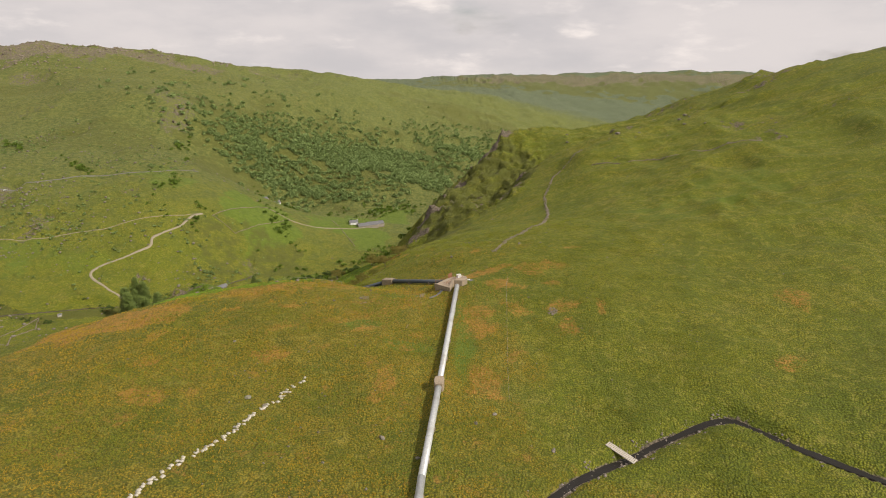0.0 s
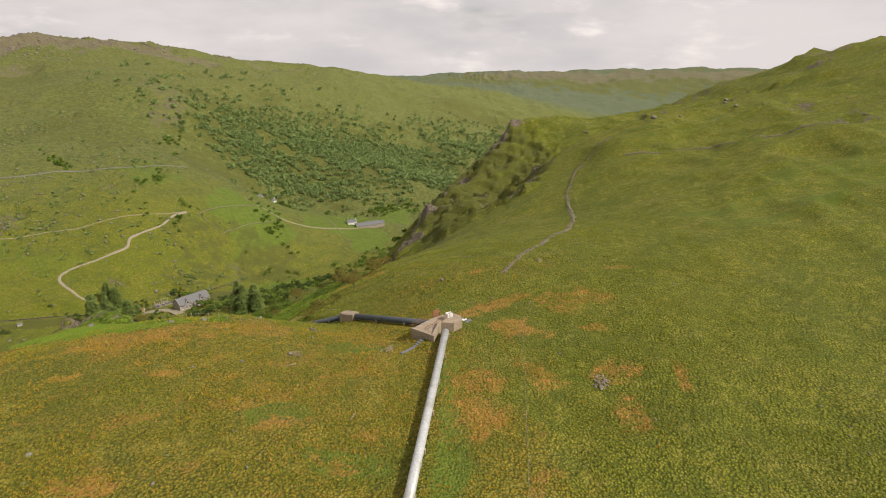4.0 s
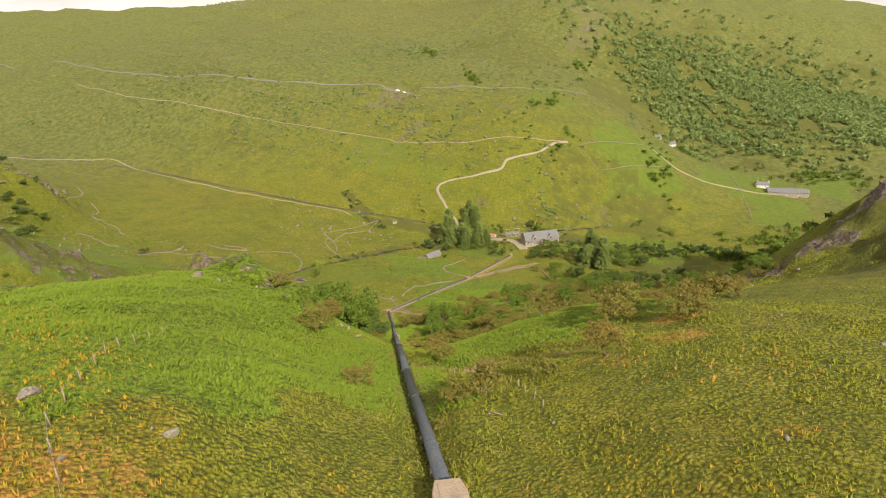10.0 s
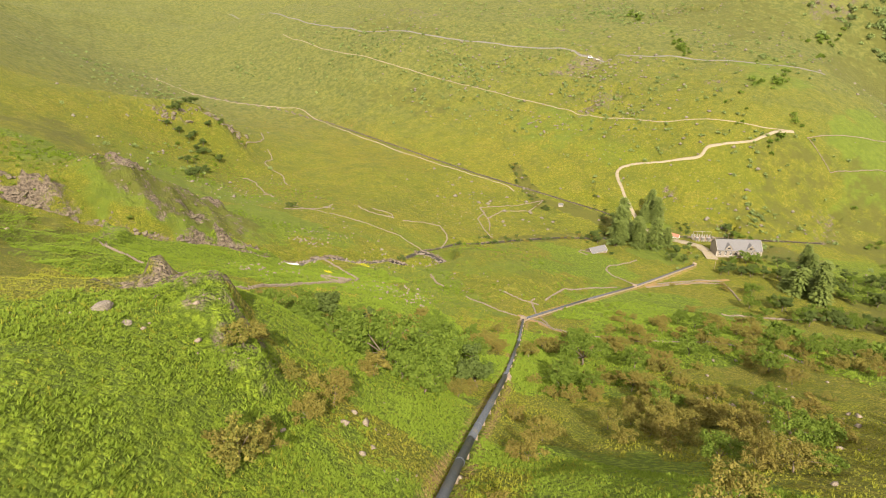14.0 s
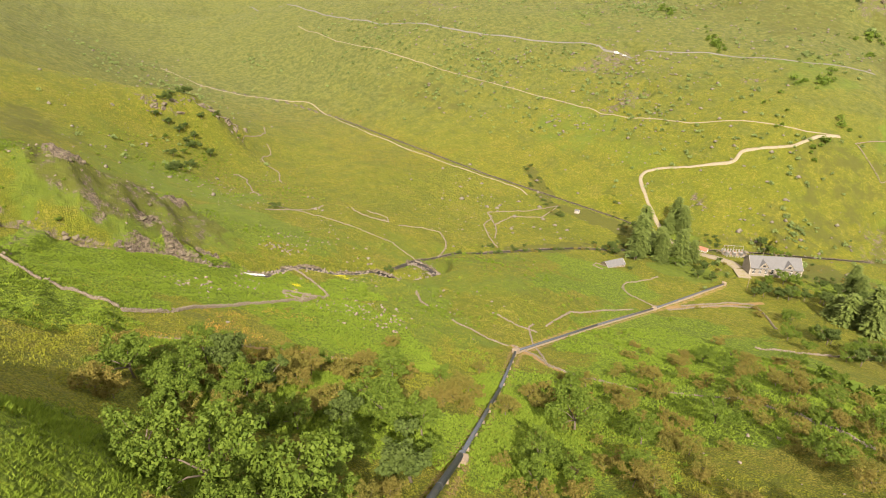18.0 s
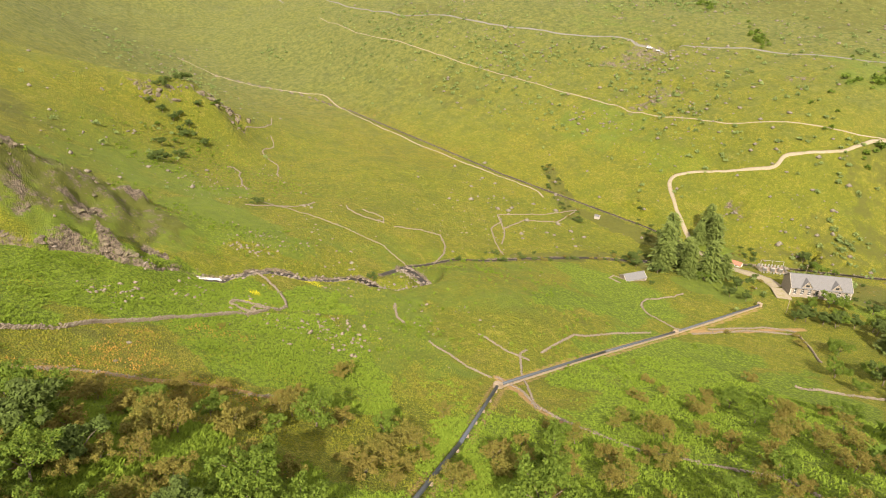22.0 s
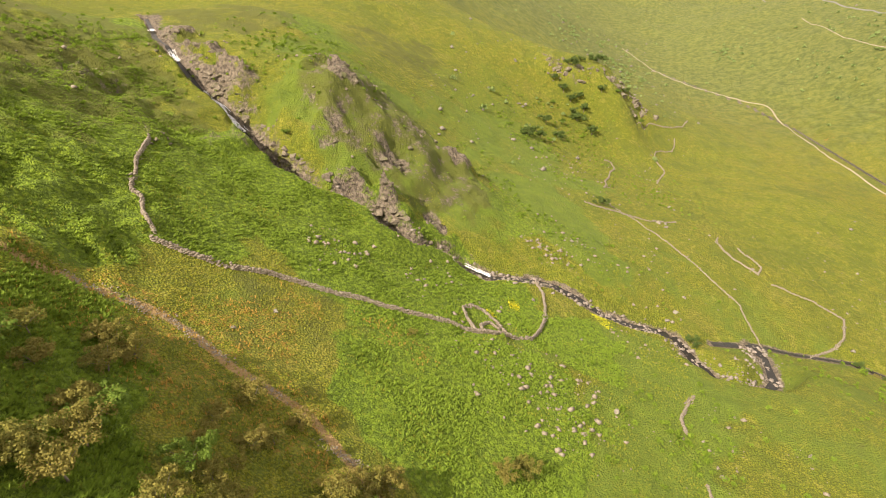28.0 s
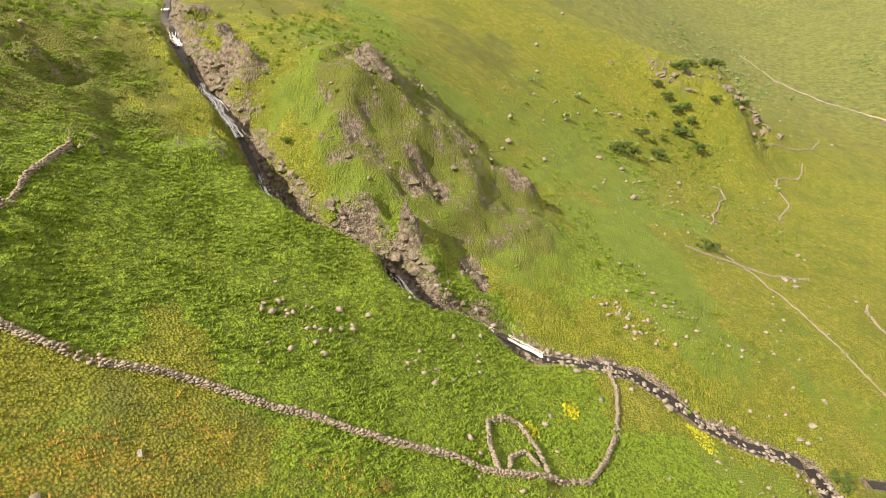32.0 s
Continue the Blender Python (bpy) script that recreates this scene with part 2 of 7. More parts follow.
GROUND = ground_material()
STONE = grainy("wall_stone", (0.11, 0.09, 0.07), (0.31, 0.26, 0.20), 1.6, relief=0.05, stain=(0.24, 0.23, 0.17))
BOULDER = grainy("boulder_stone", (0.085, 0.075, 0.06), (0.25, 0.22, 0.18), 0.9, relief=0.08, stain=(0.20, 0.20, 0.13))
PALE = grainy("pale_lichened_stone", (0.34, 0.31, 0.25), (0.58, 0.54, 0.46), 1.6, relief=0.05, stain=(0.38, 0.36, 0.26))
CONCRETE = grainy("weathered_concrete", (0.23, 0.185, 0.13), (0.34, 0.275, 0.205), 0.8, relief=0.01, stain=(0.19, 0.16, 0.12))
PIPE_PALE = grainy("pale_galvanised_pipe", (0.38, 0.40, 0.40), (0.52, 0.54, 0.54), 0.5, rough=0.42, metal=0.25, relief=0.004, stain=(0.33, 0.33, 0.30))
PIPE_DARK = grainy("dark_blue_grey_pipe", (0.05, 0.062, 0.075), (0.085, 0.10, 0.118), 0.5, rough=0.55, metal=0.1, relief=0.004, stain=(0.10, 0.10, 0.09))
STEEL = grainy("grey_steel", (0.30, 0.30, 0.29), (0.46, 0.46, 0.45), 2.0, rough=0.5, metal=0.6, relief=0.003)
RUST = grainy("rusty_rail", (0.16, 0.07, 0.035), (0.30, 0.15, 0.08), 3.0, rough=0.8, relief=0.004)
WHITE = grainy("white_paint", (0.58, 0.58, 0.57), (0.70, 0.70, 0.69), 1.5, rough=0.5, relief=0.002, stain=(0.55, 0.54, 0.5))
TIMBER = grainy("weathered_timber", (0.17, 0.13, 0.09), (0.36, 0.30, 0.22), 3.0, relief=0.01)
SLATE = grainy("slate_roof", (0.105, 0.107, 0.112), (0.175, 0.177, 0.182), 1.2, rough=0.6, relief=0.015, stain=(0.125, 0.125, 0.12))
BUILT = grainy("squared_stone", (0.19, 0.165, 0.135), (0.34, 0.30, 0.25), 1.2, relief=0.03, stain=(0.28, 0.24, 0.19))
DRESSED = grainy("pale_dressed_stone", (0.36, 0.33, 0.28), (0.48, 0.44, 0.38), 1.5, relief=0.01)
TRACK = grainy("pale_gravel_track", (0.19, 0.165, 0.112), (0.30, 0.26, 0.19), 0.6, relief=0.03, stain=(0.20, 0.19, 0.08))
CRAG = grainy("crag_rock", (0.062, 0.052, 0.039), (0.212, 0.176, 0.130), 0.5, relief=0.3, stain=(0.10, 0.115, 0.03))
WET_STONE = grainy("stream_stone", (0.09, 0.075, 0.065), (0.32, 0.275, 0.235), 1.2, rough=0.6, relief=0.06, stain=(0.11, 0.10, 0.07))
TARMAC = grainy("road_surface", (0.11, 0.11, 0.095), (0.19, 0.185, 0.16), 0.8, relief=0.01)
BARK = grainy("bark", (0.10, 0.08, 0.06), (0.24, 0.20, 0.155), 4.0, relief=0.02, own=True)
TIN_RED = grainy("rusty_red_tin", (0.26, 0.11, 0.07), (0.40, 0.19, 0.13), 1.0, rough=0.7, relief=0.01)
CLOTH = grainy("white_sheet", (0.75, 0.75, 0.74), (0.85, 0.85, 0.84), 2.0, rough=0.8, relief=0.02)
GRASS_TUFT = leafy("grass_blades", ((0.165, 0.195, 0.016), (0.29, 0.28, 0.040), (0.215, 0.245, 0.022)), glow=0.35)
GOLD_TUFT = leafy("golden_grass_blades", ((0.32, 0.20, 0.018), (0.50, 0.32, 0.04), (0.38, 0.27, 0.022)), glow=0.3)
RUSH_TUFT = leafy("dry_rush_blades", ((0.36, 0.21, 0.042), (0.52, 0.315, 0.08), (0.38, 0.26, 0.045)), glow=0.2)
FERN = leafy("bracken_fronds", ((0.095, 0.160, 0.012), (0.200, 0.285, 0.028), (0.150, 0.225, 0.020)), glow=0.35)
LEAF_GREEN = leafy("fresh_green_leaves", ((0.055, 0.105, 0.010), (0.15, 0.215, 0.026), (0.10, 0.155, 0.018)))
LEAF_RUST = leafy("olive_rust_leaves", ((0.095, 0.110, 0.020), (0.235, 0.215, 0.042), (0.195, 0.150, 0.036)))
# Far leaves set paler and bluer, haze of distance put into their colour.
LEAF_HAZY = leafy("hazy_woodland_leaves", ((0.12, 0.18, 0.06), (0.24, 0.31, 0.10), (0.18, 0.245, 0.08)))
LEAF_DARK = leafy("deep_green_leaves", ((0.045, 0.075, 0.016), (0.10, 0.15, 0.03), (0.085, 0.12, 0.026)))
NEEDLE = leafy("conifer_needles", ((0.075, 0.115, 0.026), (0.175, 0.225, 0.05), (0.13, 0.175, 0.04)), glow=0.1)


def water_material():
    m, nt, p = fresh("dark_stream_water", 0.3)
    where = place_of(nt)
    n = noise_node(nt, 1.6, 5.0, 0.6, where)
    nt.links.new(mix_node(nt, ramp_node(nt, n, 0.66, 0.78), (0.016, 0.014, 0.011), (0.4, 0.4, 0.38)), p.inputs["Base Color"])
    p.inputs["Specular IOR Level"].default_value = 0.15
    bump(nt, p, noise_node(nt, 4.0, 3.0, 0.5, where), 0.5, 0.05)
    return m


def foam_material():
    m, nt, p = fresh("white_falling_water", 0.5)
    where = place_of(nt)
    mp = nt.nodes.new("ShaderNodeMapping")
    mp.inputs["Scale"].default_value = (4.0, 4.0, 0.7)
    nt.links.new(where, mp.inputs[0])
    n = noise_node(nt, 1.4, 5.0, 0.65, mp.outputs[0])
    nt.links.new(mix_node(nt, ramp_node(nt, n, 0.34, 0.52), (0.22, 0.22, 0.22), (0.82, 0.83, 0.84)), p.inputs["Base Color"])
    bump(nt, p, n, 0.8, 0.15)
    return m


def pane_material():
    m, nt, p = fresh("dark_window_glass", 0.08)
    p.inputs["Base Color"].default_value = (0.03, 0.035, 0.04, 1)
    p.inputs["Specular IOR Level"].default_value = 0.6
    return m


FLOWER = leafy("yellow_flowers", ((0.42, 0.40, 0.02), (0.62, 0.56, 0.03), (0.30, 0.34, 0.02)))
WATER, FOAM, GLASS = water_material(), foam_material(), pane_material()
# ---- landform: guide lines of crests, slopes and valley floors, smoothly spanned ----
GUIDES = {
    "pipe_bench": [(26, -78, 195), (6.5, 0, 195), (-2.6, 78, 194), (-1.3, 110.5, 193.1), (3.9, 143, 193.2), (3.9, 166.4, 192.9), (-7.8, 178.1, 189.3), (-18.2, 185.9, 184.6), (-54, 218.4, 162.6), (-85.2, 247, 139.6), (-124.8, 284.7, 107.9), (-162.5, 318.5, 83.2), (-196.3, 348.4, 63.1), (-217.1, 408.2, 42.9), (-236.6, 468, 22.8), (-243.1, 517.4, 14.3)],
    "left_edge": [(-156, -52, 205.4), (-130, 52, 200.2), (-78, 78, 196.3), (-32.5, 101.4, 194.3), (-37.7, 145.6, 196.6), (-23.4, 154.7, 194.3), (-49.4, 167.7, 193.1), (-36.4, 176.8, 189.8), (-93.6, 205.4, 173.5), (-78, 208, 172.9), (-78, 221, 162.5), (-45.5, 201.5, 175.5), (-101.4, 243.1, 144.3)],
    "spur_slope": [(-143, 156, 172), (-136.5, 214.5, 149.5), (-182, 175.5, 146.9), (-191.1, 235.3, 111.2), (-193.7, 271.7, 92.3), (-149.5, 266.5, 114.4), (-221, 218.4, 113.1), (-243.1, 200.2, 117.7), (-210.6, 305.5, 74.1), (-240.5, 296.4, 74.1), (-257.4, 299, 68.2), (-241.8, 322.4, 63.1), (-218.4, 243.1, 102), (-240.5, 143, 145.6)],
    "stream": [(-429, 26, 149.4), (-364, 91, 136.4), (-312, 145.6, 131.5), (-301.6, 169, 125.6), (-288.6, 197.6, 110.5), (-275.6, 231.4, 95.8), (-278.2, 257.4, 83.2), (-280.8, 279.5, 70.1), (-288.6, 309.4, 58.8), (-301.6, 340.6, 46.8), (-319.8, 377, 36.4), (-340.6, 405.6, 28.6), (-343.2, 448.5, 19.5), (-340.6, 500.5, 10.4), (-325, 552.5, 2.6), (-301.6, 611, -3.9), (-247, 708.5, -13), (-169, 806, -18.2), (-78, 910, -20.8), (52, 1105, -28.6), (260, 1430, -39), (650, 2080, -52), (1300, 3120, -65)],
    "crag_knoll": [(-313, 218, 117.5), (-309, 236, 94), (-350, 245, 84), (-308.1, 196.3, 120.2), (-341.9, 248.3, 89), (-364, 214.5, 104), (-377, 156, 135.2), (-335.4, 309.4, 59.8), (-409.5, 306.8, 52), (-455, 250.9, 68.9), (-585, 318, 46), (-560, 300, 52), (-584, 262, 90), (-600, 300, 80), (-566, 268, 72), (-580, 312, 60), (-600, 225, 104), (-645, 275, 66), (-660, 215, 86), (-700, 300, 48), (-640, 330, 46), (-740, 250, 60)],
    "meadow": [(-382.2, 373.1, 37.7), (-444.6, 357.5, 33.8), (-299, 375.7, 46.8), (-269.1, 429, 35.8), (-296.4, 497.9, 11.7), (-392.6, 548.6, 3.9), (-444.6, 527.8, 7.8), (-546, 500.5, 11.7), (-650, 474.5, 14.3), (-777.4, 457.6, 16.9), (-936, 403, 28.6), (-1118, 312, 45.5), (-520, 416, 24.7), (-247, 390, 54.6), (-254.8, 572, 9.1), (-234, 595.4, 7.8), (-270.4, 595.4, 6.5), (-214.5, 552.5, 14.3), (-288.6, 582.4, 5.2), (-195, 611, 9.1)],
    "track": [(-377, 587.6, 10.4), (-404.3, 626.6, 19.5), (-383.5, 669.5, 33.8), (-362.7, 689, 39), (-331.5, 741, 44.2), (-292.5, 793, 36.4), (-256.1, 759.2, -5.2)],
    "road": [(-1430, 390, 80.6), (-1170, 455, 78), (-986.7, 512.2, 75.4), (-832, 585, 85.8), (-587.6, 760.5, 92.3), (-494, 845, 96.2), (-390, 962, 78)],
    "far_slope": [(-945.1, 730.6, 131.3), (-715, 999.7, 132.6), (-540.8, 1203.8, 163.8), (-956.8, 1378, 206.7), (-260, 1430, 52), (-156, 1235, 0), (-325, 1099.8, -15.6), (-128.7, 946.4, -13), (78, 1690, 26), (-1300, 845, 136.5)],
    "far_crest": [(-2990, 390, 110), (-2086.5, 877.5, 162.5), (-1644.5, 1189.5, 187.2), (-1287, 1469, 247), (-1069.9, 1621.1, 279.5), (-858, 1768, 260), (-695.5, 1898, 230.1), (-520, 2054, 208), (-390, 2236, 189.8), (-286, 2600, 153.4), (260, 2990, 78)],
    "behind_crest": [(-2470, 1690, 60), (-1690, 2210, 110), (-2900, 2756, 340), (-3380, 2340, 165), (-2500, 3100, 230), (-1170, 2860, 70), (-260, 3900, 70), (332.8, 4680, 118), (1040, 4550, 112), (1704, 4355, 122), (2860, 3900, 120), (4550, 3250, 80), (-4550, 4160, 30), (-4550, 260, 10), (2210, 2990, 30)],
    "right_hill": [(33.8, 93.6, 188.5), (78, 80.6, 189.8), (29.9, 146.9, 193.7), (27.3, 202.8, 196.3), (52, 308.1, 188.5), (81.9, 345.8, 208), (96.2, 325, 202.8), (115.7, 319.8, 208), (10.4, 215.8, 191.8), (2.6, 230.1, 187.2), (2.6, 193.7, 193.1), (-23.4, 221, 179.4), (-49.4, 250.9, 161.2), (-35.1, 239.2, 170.3), (92, 600, 184), (143, 520, 201.5), (87.6, 367.5, 208), (122, 303, 211.5), (173.5, 495, 209.5), (89.5, 318.2, 203.5), (54.9, 285, 188.5)],
    "right_crest": [(195, 453.7, 221), (250.9, 484.9, 243.1), (314.6, 413.4, 263.9), (295.1, 560.3, 243.1), (208, 208, 218.4), (143, 78, 197.6), (390, 195, 279.5), (520, 455, 292.5), (455, 780, 234), (260, 806, 169), (650, 0, 299), (260, -195, 221), (-260, -325, 247), (-650, -130, 260), (0, -650, 338), (780, -780, 429)],
    "knoll_nose": [(-113, 190.5, 170), (-114.5, 199, 167.5), (-107.7, 208, 168.5), (-97.5, 216, 169.5), (-112, 227, 157), (-107, 232.5, 154), (-98, 235, 150.5), (-116, 219, 161), (-121, 233, 140), (-113, 241, 138), (-130, 224, 146), (-104, 246, 139)],
    "front_spur": [(92, 375, 209), (84, 376, 206.5), (66, 378, 197.5), (53, 380, 189), (39, 383, 180.5), (21, 386, 172.5), (-9, 388, 157), (-24.7, 367, 141), (54, 338, 189), (72, 345, 198)],
    "spur_back": [(108, 425, 198), (98, 427, 192), (77, 429, 180), (60, 431, 169), (42, 432, 158), (20, 432, 146), (-14, 428, 124)],
    "back_crag": [(-12, 462, 140), (-2, 474, 150), (12, 492, 164), (34, 516, 177), (46, 532, 185), (66, 547, 191), (83, 559, 195), (108, 562, 192), (70, 500, 182), (100, 500, 190), (40, 470, 165), (130, 600, 186)],
    "crag_foot": [(-28.6, 344.5, 140.4), (-39, 305.5, 145.6), (-34, 428, 100), (8, 552, 96), (78, 676, 78), (-91, 377, 101.4), (-143, 429, 62.4), (-78, 520, 49.4), (-143, 624, 15.6), (0, 728, 26), (130, 936, 13), (260, 1170, 6.5)],
    "outer": [(-1170, 78, 156), (-910, 156, 117), (-585, 78, 169), (-780, -390, 299), (1170, 1170, 195), (1560, 1950, 156), (3250, 1300, 260), (1950, -650, 325), (-1950, -390, 260), (-3900, -2600, 260), (3900, -2600, 260), (0, -3900, 325), (4550, 650, 195), (0, 6240, 52), (-6240, 5200, 78), (5850, 5850, 52)],
}


def thin_plate(points, smooth):
    p = np.array(points, float)
    s = 100.0
    xy, n = p[:, :2] / s, len(p)
    d2 = ((xy[:, None] - xy[None]) ** 2).sum(-1)
    k = 0.5 * d2 * np.log(d2 + 1e-9) + smooth * np.eye(n)
    q = np.concatenate([np.ones((n, 1)), xy], 1)
    a = np.block([[k, q], [q.T, np.zeros((3, 3))]])
    w = np.linalg.solve(a, np.r_[p[:, 2], 0, 0, 0])
    return xy, w, s


PLATE = thin_plate([p for line in GUIDES.values() for p in line], 0.004)


def wave(x, y, size, seed):
    """Smooth value noise, about -1 to 1, with bumps of the given size."""
    u, v = x / size + seed * 17.13, y / size - seed * 9.71
    i, j = np.floor(u), np.floor(v)
    f, g = u - i, v - j
    f, g = f * f * f * (f * (f * 6 - 15) + 10), g * g * g * (g * (g * 6 - 15) + 10)

    def dot(a, b):
        h = np.sin(a * 127.1 + b * 311.7 + seed * 74.7) * 43758.5453
        return 2 * (h - np.floor(h)) - 1

    return (dot(i, j) * (1 - f) + dot(i + 1, j) * f) * (1 - g) + (dot(i, j + 1) * (1 - f) + dot(i + 1, j + 1) * f) * g


def fractal(x, y, size, seed, octaves=4):
    return sum(wave(x, y, size / 2**k, seed + k) / 2**k for k in range(octaves))


def ridged(x, y, size, seed, octaves=3):
    return sum((1 - 2 * np.abs(wave(x, y, size / 2**k, seed + k))) / 2**k for k in range(octaves))


def along(x, y, line):
    """Distance from a line in plan, and the height of the line there."""
    best, level = np.full(x.shape, 1e9), np.zeros(x.shape)
    for a, b in zip(line, line[1:]):
        dx, dy = b[0] - a[0], b[1] - a[1]
        t = (((x - a[0]) * dx + (y - a[1]) * dy) / (dx * dx + dy * dy)).clip(0, 1)
        d = np.hypot(x - a[0] - t * dx, y - a[1] - t * dy)
        near = d < best
        best = np.where(near, d, best)
        level = np.where(near, a[2] + t * (b[2] - a[2]), level)
    return best, level


def blob(x, y, cx, cy, rx, ry, turn=0.0):
    """One inside an oval, falling to zero at its rim."""
    c, s = math.cos(radians(turn)), math.sin(radians(turn))
    u, v = (x - cx) * c + (y - cy) * s, -(x - cx) * s + (y - cy) * c
    return np.clip(1 - (u / rx) ** 2 - (v / ry) ** 2, 0, 1)


def plain_height(x, y):
    xy, w, s = PLATE
    out = np.full(x.shape, w[-3]) + w[-2] * x / s + w[-1] * y / s
    for (a, b), k in zip(xy, w[:-3]):
        d2 = (x / s - a) ** 2 + (y / s - b) ** 2
        out += k * 0.5 * d2 * np.log(d2 + 1e-9)
    return out
# ---- streams, paths and covers that shape the ground ----
BECK = [(-340, 118, 135.6), (-328, 131, 133), (-318, 141, 131.5), (-311, 152, 130), (-305, 161, 125), (-300, 170, 121), (-297, 176, 117), (-294, 186, 111.5), (-292, 194, 106), (-288, 201, 102), (-283, 208, 98.5), (-280, 214, 95.5), (-278, 224, 92.5), (-277, 229, 90.5), (-281, 239, 87), (-282, 246, 83.5), (-280, 253, 78.5), (-279, 258, 77), (-286, 265, 73.8), (-288, 271, 70.5), (-290, 279, 67)]
BECK_LOW = [(-290, 279, 67), (-294, 285, 65.3), (-298, 291, 63.5), (-302, 298, 60.5), (-302, 307, 57), (-302, 315, 52.5), (-304, 325, 49), (-308, 337, 45.2)]
POOL = [(-313, 351, 41.5), (-319, 361, 38.9)]
BECK_END = [(-322, 364, 38), (-329, 380, 32.5), (-338, 402, 27), (-334, 416, 25), (-336, 451, 18), (-334, 494, 10.5), (-324, 530, 5), (-312, 575, 0), (-300, 610, -4), (-247, 708, -13)]
BURN = [(8, 68, 192), (14, 75, 191), (19, 80, 190), (24, 85, 189), (31, 90, 188), (36, 93, 187.5), (42, 97, 187.5), (48, 100, 188), (55, 103.5, 188.3), (60, 104.5, 188.5), (64, 100, 188.7), (68, 95, 189), (73, 90, 189.2), (80, 83, 189.5), (90, 70, 190), (105, 40, 192)]
VALE_RIVER = [(-940, 330, 30), (-820, 425, 19), (-740, 462, 14), (-597, 497, 11.5), (-495, 524, 8.5), (-423, 552, 5), (-371, 573, 2), (-312, 590, -2)]
OXBOW = [(-307, 338, 45.5), (-296, 345, 44), (-286, 353, 43), (-286, 362, 42), (-298, 368, 40.5), (-314, 368, 38.5), (-322, 364, 38)]
ROCKS = [(-6, 384, 24, 12, 0, 0.9), (35, 381, 26, 9, -10, 0.8), (8, 486, 22, 14, 35, 0.9), (45, 528, 26, 12, 40, 0.6), (172, 346, 18, 10, 0, 0.4), (168, 304, 12, 6, 0, 0.35), (206, 440, 20, 8, 0, 0.42), (217, 328, 14, 8, 0, 0.35), (240, 470, 22, 9, 0, 0.42), (-322, 215, 8, 6, 20, 1.15), (-307, 238, 8, 6, 0, 1.1), (-344, 250, 8, 7, 0, 1.2), (-316, 226, 40, 30, 20, 0.66), (-303, 180, 6, 12, 25, 1.2), (-311, 165, 5, 11, 30, 1.2), (-324, 150, 6, 10, 35, 1.1), (-287, 248, 8, 6, 0, 1.3), (-299, 257, 7, 4, 30, 1.1), (-285, 233, 6, 6, 0, 1.1), (-297, 222, 8, 5, 0, 0.9), (-330, 238, 7, 5, 0, 0.9), (8, 372, 26, 48, -20, 0.6), (32, 480, 40, 90, -18, 0.42), (62, 570, 34, 60, -20, 0.66), (-250, 200, 7, 3, 20, 1.0), (-270, 205, 10, 6, 0, 0.8), (-262, 165, 14, 8, 0, 0.7), (-352, 215, 14, 20, 0, 0.7), (-300, 190, 10, 8, 0, 0.8), (-26, 343, 20, 14, 30, 1.0), (40, 345, 14, 8, 30, 0.9), (-100, 212, 10, 5, 40, 1.0), (-88, 217, 9, 5, 20, 0.9), (120, 395, 14, 8, 0, 0.8)]
FAR_ROCKS = [(-578, 262, 12, 20, 0, 0.7), (-600, 306, 14, 22, 0, 0.7), (-6, 384, 24, 12, 0, 0.9), (35, 381, 26, 9, -10, 0.8), (8, 486, 22, 14, 35, 0.9), (45, 528, 26, 12, 40, 0.6), (172, 346, 18, 10, 0, 0.4), (168, 304, 12, 6, 0, 0.35), (206, 440, 20, 8, 0, 0.42), (217, 328, 14, 8, 0, 0.35), (240, 470, 22, 9, 0, 0.42), (-660, 1000, 50, 26, 20, 0.6), (-760, 1120, 60, 30, 20, 0.65), (-1250, 1000, 120, 40, 20, 0.6), (-1450, 900, 100, 30, 10, 0.6), (-430, 790, 14, 22, 0, 0.65), (-350, 640, 14, 9, 0, 0.7), (-300, 650, 12, 8, 0, 0.6), (-690, 800, 26, 14, 0, 0.6), (-1010, 640, 30, 16, 0, 0.6), (-260, 730, 14, 30, 30, 0.7), (-1060, 1600, 330, 110, 25, 1.0), (-957, 1378, 90, 60, 0, 0.8), (-800, 1700, 260, 90, 0, 0.95), (-560, 1960, 180, 90, 40, 0.7), (-430, 2160, 120, 70, 0, 0.7), (-545, 1195, 50, 130, 20, 0.75), (-585, 735, 26, 45, 10, 0.8), (-500, 690, 16, 40, 0, 0.8), (-900, 690, 60, 24, 20, 0.7), (-1080, 760, 70, 30, 0, 0.7), (-780, 900, 40, 30, 0, 0.6), (1100, 4500, 1300, 420, 0, 0.9), (2300, 4300, 900, 420, 0, 0.9), (300, 4750, 700, 160, 0, 0.7), (210, 540, 30, 24, 0, 0.7), (262, 490, 34, 20, 0, 0.7), (-2900, 2760, 220, 120, 0, 0.6)]
